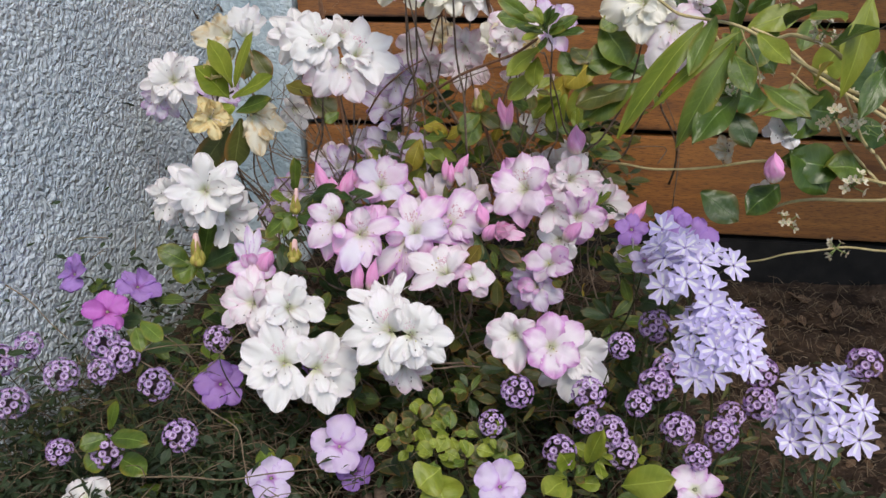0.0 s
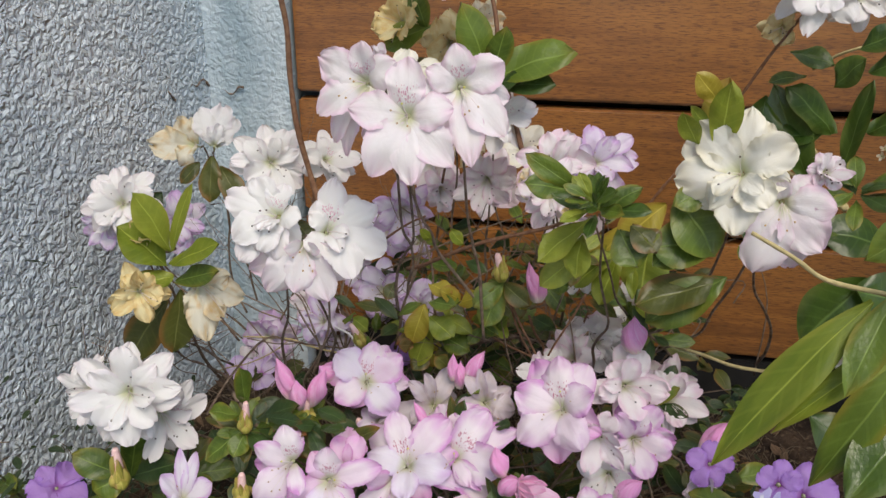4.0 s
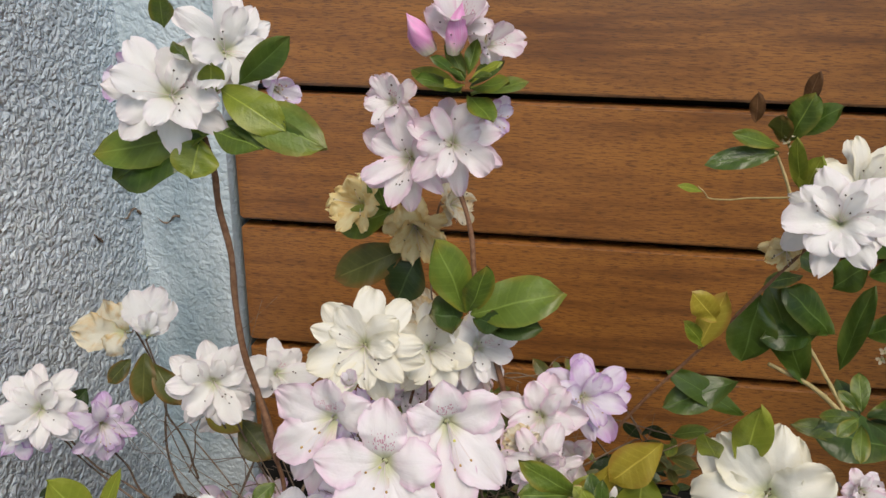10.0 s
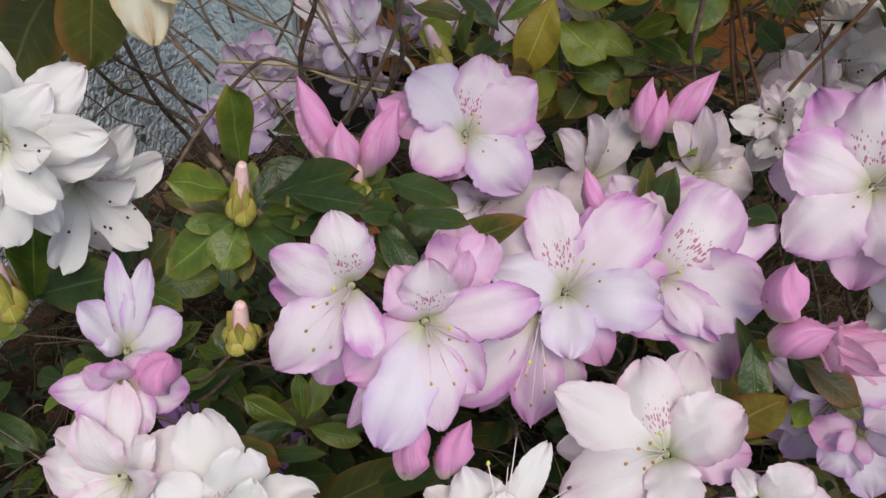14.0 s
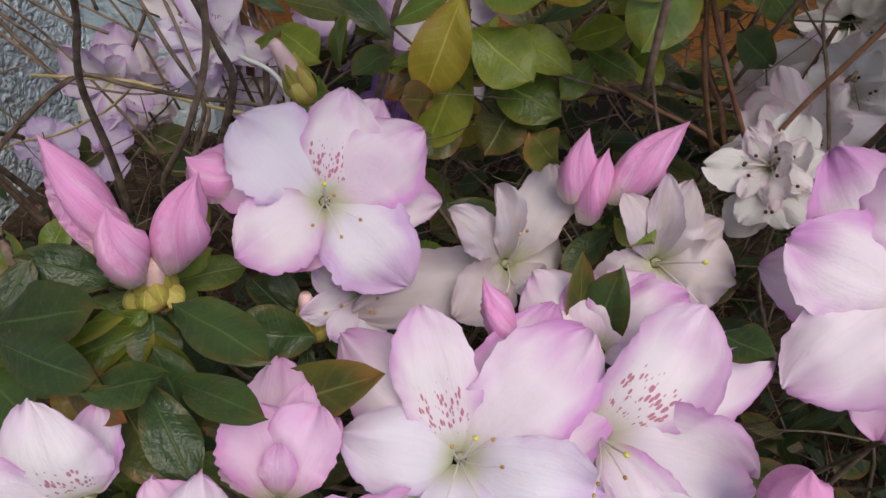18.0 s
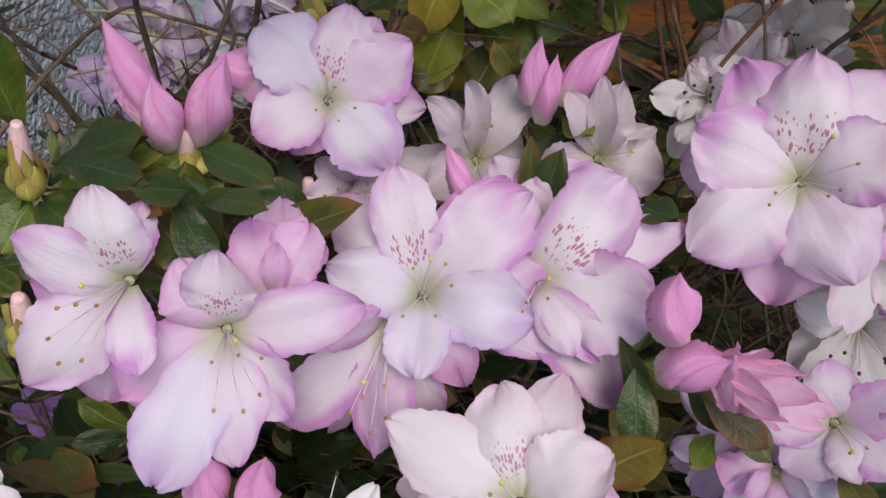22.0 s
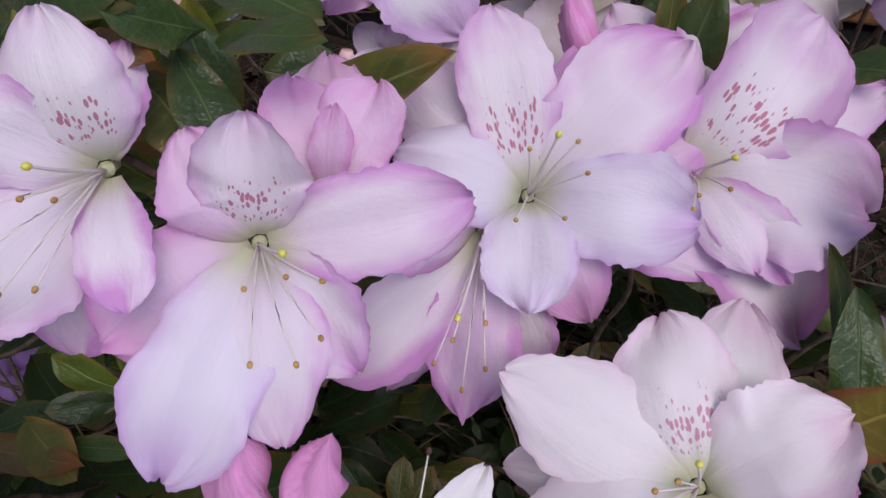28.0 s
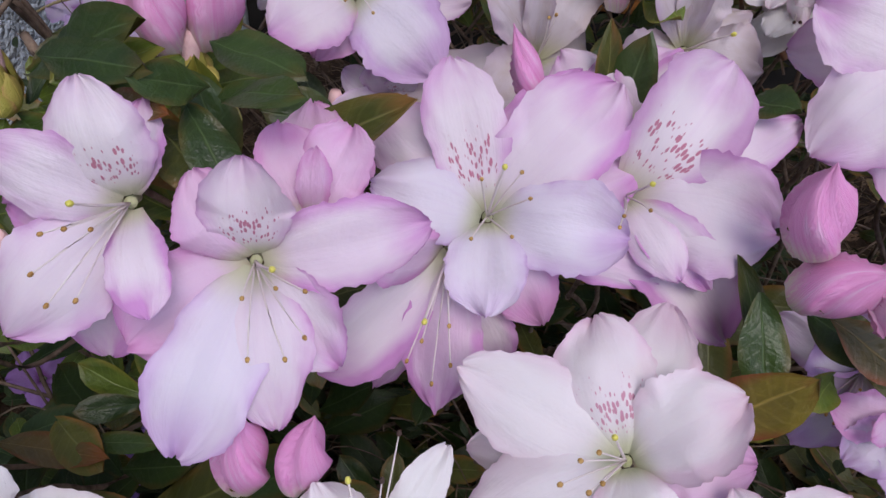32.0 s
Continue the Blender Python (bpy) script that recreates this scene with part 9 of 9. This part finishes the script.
twig(T, [(-0.2482, 0.72, 0.2449), (-0.281, 0.72, 0.2894), (-0.2941, 0.7, 0.321)], 0.0006, 0.0004, BARK, 370)
twig(T, [(-0.1329, 0.7, 0.2659), (-0.1011, 0.7, 0.3126), (-0.0717, 0.7, 0.3604)], 0.0006, 0.0004, BARK, 371)
impatiens((-0.27, 0.605, 0.1555), (0.53, -0.33, 0.78), 0.013, "violet", 480, "violet impatiens flower in shade under the azalea")
impatiens((-0.23, 0.585, 0.1392), (0.44, -0.29, 0.85), 0.0122, "violet", 481, "violet impatiens flower in shade under the azalea")
impatiens((-0.2179, 0.6, 0.1498), (0.41, -0.35, 0.84), 0.0113, "violet", 482, "violet impatiens flower in shade under the azalea")
flower(P, (-0.118, 0.497, 0.2677), (0.2, -0.3, 0.93), [(102, 0.018, 0.001, 0.0143, ""), (158, 0.0296, 0.001, 0.012, ""), (69, 0.0097, 0.001, 0.016, ""), (40, 0.0243, 0.006, 0.0091, ""), (-44, 0.0123, 0.001, 0.0148, ""), (-158, 0.0149, 0.001, 0.0148, ""), (162, 0.0214, -0.006, 0.0126, "")], [(0.0114, 0.02, 0.005), (0.0061, 0.0136, 0.005), (0.0186, 0.0034, 0.005)], (0.0006, 0.015, 0.007), "white", seed=372)
stalk_to(P, (-0.118, 0.497, 0.2677), (0.2, -0.3, 0.93), P_ROOT, 372)
bloom(T, (-0.1589, 0.82, 0.3962), (-0.25, -0.93, -0.27), 0.0326, "blush", 373, 5, 3, 0.85)
bloom(T, (-0.1049, 0.8, 0.3903), (0.13, -0.99, -0.01), 0.0337, "blush", 374, 5, 3, 0.85)
bloom(T, (-0.1324, 0.84, 0.411), (0.57, -0.79, 0.22), 0.0277, "cream", 375, 5, 3, 0.85)
bloom(T, (-0.1826, 0.78, 0.352), (-0.24, -0.81, 0.53), 0.0299, "lilac", 376, 5, 3, 0.85)
bloom(T, (-0.0449, 0.78, 0.378), (0.06, -0.96, -0.26), 0.0258, "blush", 377, 5, 3, 0.85)
bloom(T, (-0.2845, 0.8, 0.3376), (0.69, -0.73, 0.03), 0.0248, "white", 378, 5, 3, 0.85)
bloom(T, (-0.2142, 0.8, 0.3054), (-0.23, -0.91, 0.35), 0.0216, "lilac", 379, 5, 3, 0.85)
bloom(T, (-0.0849, 0.84, 0.4095), (0.08, -0.86, 0.51), 0.0264, "ivory", 380, 5, 3, 0.85)
leaf(T, (0.0009, 0.7, 0.3973), (-0.0215, 0.688, 0.3646), 0.022, "yellow", (0.01, -0.99, 0.52), 381)
leaf(T, (0.0156, 0.7, 0.3928), (0.0133, 0.688, 0.3509), 0.0303, "lime", (-0.02, -0.98, 0.53), 382)
leaf(T, (0.0238, 0.7, 0.4121), (-0.0034, 0.688, 0.3894), 0.0241, "yellow", (-0.01, -0.99, 0.49), 383)
leaf(T, (-0.0107, 0.7, 0.3873), (-0.0266, 0.688, 0.3694), 0.0147, "lime", (0.03, -0.98, 0.52), 384)
leaf(T, (-0.0614, 0.7, 0.3432), (-0.0751, 0.688, 0.3248), 0.0152, "olive", (0.1, -0.97, 0.58), 385)
leaf(T, (-0.0515, 0.7, 0.3512), (-0.0352, 0.688, 0.3391), 0.0131, "green", (0.06, -0.97, 0.57), 386)
leaf(T, (-0.2078, 0.7, 0.3565), (-0.218, 0.688, 0.3508), 0.0114, "green", (0.29, -0.94, 0.55), 387)
leaf(T, (-0.155, 0.7, 0.3425), (-0.1578, 0.688, 0.3346), 0.0103, "olive", (0.21, -0.95, 0.57), 388)
inner_growth(T, (-0.18, 0.74, 0.25), (0.06, 0.88, 0.36), 36, 12, ("dark", "olive", "dark", "green"), 1.0, 0.5)
bloom(T, (-0.1972, 0.8, 0.2831), (-0.11, -0.99, -0.01), 0.0266, "lilac", 389, 5, 3, 0.85)
bloom(T, (-0.2503, 0.79, 0.2703), (0.34, -0.9, 0.29), 0.0209, "blush", 390, 5, 3, 0.85)
bloom(T, (-0.3073, 0.82, 0.226), (0.65, -0.56, 0.51), 0.0265, "lilac", 391, 5, 3, 0.85)
bloom(T, (-0.3261, 0.8, 0.1983), (-0.03, -0.57, 0.82), 0.0228, "blush", 392, 5, 3, 0.85)
bloom(T, (-0.0112, 0.7, 0.3125), (-0.16, -0.99, 0.05), 0.0272, "white", 393, 5, 3, 0.85)
bloom(T, (-0.0279, 0.72, 0.3498), (0.24, -0.94, 0.23), 0.0174, "white", 394, 5, 3, 0.85)
bloom(T, (-0.025, 0.72, 0.3813), (-0.49, -0.81, 0.33), 0.0188, "blush", 395, 5, 3, 0.85)
bloom(T, (-0.1688, 0.82, 0.3286), (0.11, -0.73, 0.68), 0.0194, "lilac", 396, 5, 3, 0.85)
leaf(T, (-0.0748, 0.68, 0.3589), (-0.0876, 0.668, 0.3436), 0.0121, "green", (-0.04, -0.92, 0.74), 397)
leaf(T, (-0.1016, 0.68, 0.3426), (-0.0889, 0.668, 0.3541), 0.0056, "yellow", (0, -0.92, 0.75), 398)
leaf(T, (-0.0068, 0.68, 0.3847), (-0.0304, 0.668, 0.3664), 0.0173, "lime", (-0.24, -0.92, 0.67), 399)
leaf(T, (-0.0025, 0.68, 0.3831), (-0.0144, 0.668, 0.3537), 0.0185, "lime", (-0.26, -0.9, 0.69), 400)
leaf(T, (-0.0629, 0.68, 0.3398), (-0.0571, 0.668, 0.3532), 0.0088, "yellow", (-0.11, -0.91, 0.76), 401)
leaf(T, (-0.1702, 0.68, 0.2927), (-0.167, 0.668, 0.3113), 0.0087, "green", (0.22, -0.84, 0.85), 402)
leaf(T, (-0.1776, 0.68, 0.3202), (-0.167, 0.668, 0.3195), 0.0072, "lime", (0.23, -0.86, 0.81), 403)
leaf(T, (-0.1625, 0.68, 0.3139), (-0.1574, 0.668, 0.3312), 0.006, "green", (0.2, -0.87, 0.81), 404)
leaf(T, (-0.0953, 0.68, 0.328), (-0.0848, 0.668, 0.3391), 0.0091, "lime", (-0.01, -0.9, 0.79), 405)
leaf(T, (0.0089, 0.68, 0.3364), (0.0047, 0.668, 0.356), 0.0106, "green", (-0.3, -0.87, 0.74), 406)
leaf(T, (-0.1253, 0.68, 0.3522), (-0.1083, 0.668, 0.3531), 0.0123, "yellow", (0.07, -0.92, 0.74), 407)
leaf(T, (-0.1174, 0.68, 0.3394), (-0.1045, 0.668, 0.3476), 0.0102, "green", (0.05, -0.91, 0.76), 408)
leaf(T, (-0.0614, 0.68, 0.3684), (-0.0698, 0.668, 0.3785), 0.0063, "green", (-0.09, -0.94, 0.68), 409)
leaf(T, (-0.0648, 0.68, 0.3635), (-0.0576, 0.668, 0.3667), 0.0064, "green", (-0.1, -0.93, 0.71), 410)
leaf(T, (-0.111, 0.68, 0.392), (-0.1014, 0.668, 0.388), 0.0083, "lime", (0.04, -0.96, 0.63), 411)
leaf(T, (-0.123, 0.68, 0.3824), (-0.1266, 0.668, 0.394), 0.0063, "lime", (0.1, -0.95, 0.64), 412)
leaf(T, (-0.0406, 0.68, 0.3273), (-0.0524, 0.668, 0.3395), 0.0112, "dark", (-0.14, -0.89, 0.79), 413)
leaf(T, (-0.0806, 0.68, 0.322), (-0.0735, 0.668, 0.3368), 0.0091, "green", (-0.05, -0.89, 0.8), 414)
leaf(T, (0.0014, 0.68, 0.3174), (0.0116, 0.668, 0.3182), 0.0112, "green", (-0.29, -0.84, 0.81), 415)
leaf(T, (-0.0005, 0.68, 0.3402), (-0.0149, 0.668, 0.3559), 0.0085, "olive", (-0.26, -0.88, 0.74), 416)
leaf(T, (-0.1078, 0.68, 0.3589), (-0.1016, 0.668, 0.3709), 0.0087, "green", (0.04, -0.93, 0.71), 417)
leaf(T, (-0.1003, 0.68, 0.3712), (-0.0869, 0.668, 0.3702), 0.0085, "dark", (-0, -0.94, 0.69), 418)
leaf(P, (-0.206, 0.557, 0.3063), (-0.2276, 0.545, 0.2919), 0.0145, "green", (0.45, -0.62, 1), 419)
leaf(P, (-0.2054, 0.557, 0.304), (-0.2074, 0.545, 0.2963), 0.0126, "green", (0.42, -0.63, 1.01), 420)
leaf(P, (-0.2024, 0.557, 0.3046), (-0.1862, 0.545, 0.3068), 0.0115, "dark", (0.39, -0.65, 1.01), 421)
leaf(P, (-0.2074, 0.557, 0.3153), (-0.2166, 0.545, 0.3264), 0.0124, "green", (0.46, -0.65, 0.95), 422)
leaf(P, (-0.2032, 0.557, 0.3239), (-0.1961, 0.545, 0.3529), 0.0118, "green", (0.44, -0.7, 0.92), 423)
leaf(P, (-0.1971, 0.557, 0.315), (-0.17, 0.545, 0.336), 0.0114, "dark", (0.37, -0.69, 0.97), 424)
leaf(P, (-0.1961, 0.557, 0.3082), (-0.1733, 0.545, 0.3196), 0.0095, "dark", (0.36, -0.67, 1), 425)
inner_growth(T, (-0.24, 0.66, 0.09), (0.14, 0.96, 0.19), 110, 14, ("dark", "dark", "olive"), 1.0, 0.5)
impatiens((-0.2808, 0.7, 0.2577), (0.43, -0.46, 0.77), 0.013, "palelilac", 520, "pale lilac impatiens flower in shade behind the azalea")
impatiens((-0.2739, 0.72, 0.2434), (0.41, -0.47, 0.78), 0.0153, "palelilac", 521, "pale lilac impatiens flower in the shade")
impatiens((-0.1638, 0.76, 0.2563), (0.21, -0.58, 0.79), 0.0168, "violet", 522, "violet impatiens flower under the tall azalea")
tag_at = pose(-0.180, 0.682, 0.286, 18, 24, -20)
plant_tag = thing("plant_tag", (0, 0, 0), "small pale blue plastic plant tag hanging among the twigs", "tag")
part("slip", box_mesh("slip", (-0.0075, -0.0004, -0.011), (0.0075, 0.0004, 0.009), TAG_BLUE, 0.0003), plant_tag, local=tag_at)
v, f = tube([(-0.002, 0, 0.008), (-0.005, 0.002, 0.016), (-0.012, 0.003, 0.019), (-0.024, 0.002, 0.016)], 0.0009, 0.0007, 6)
part("strap", mesh_from("strap", v, f, TAG_WHITE), plant_tag, "white plastic strap", tag_at)
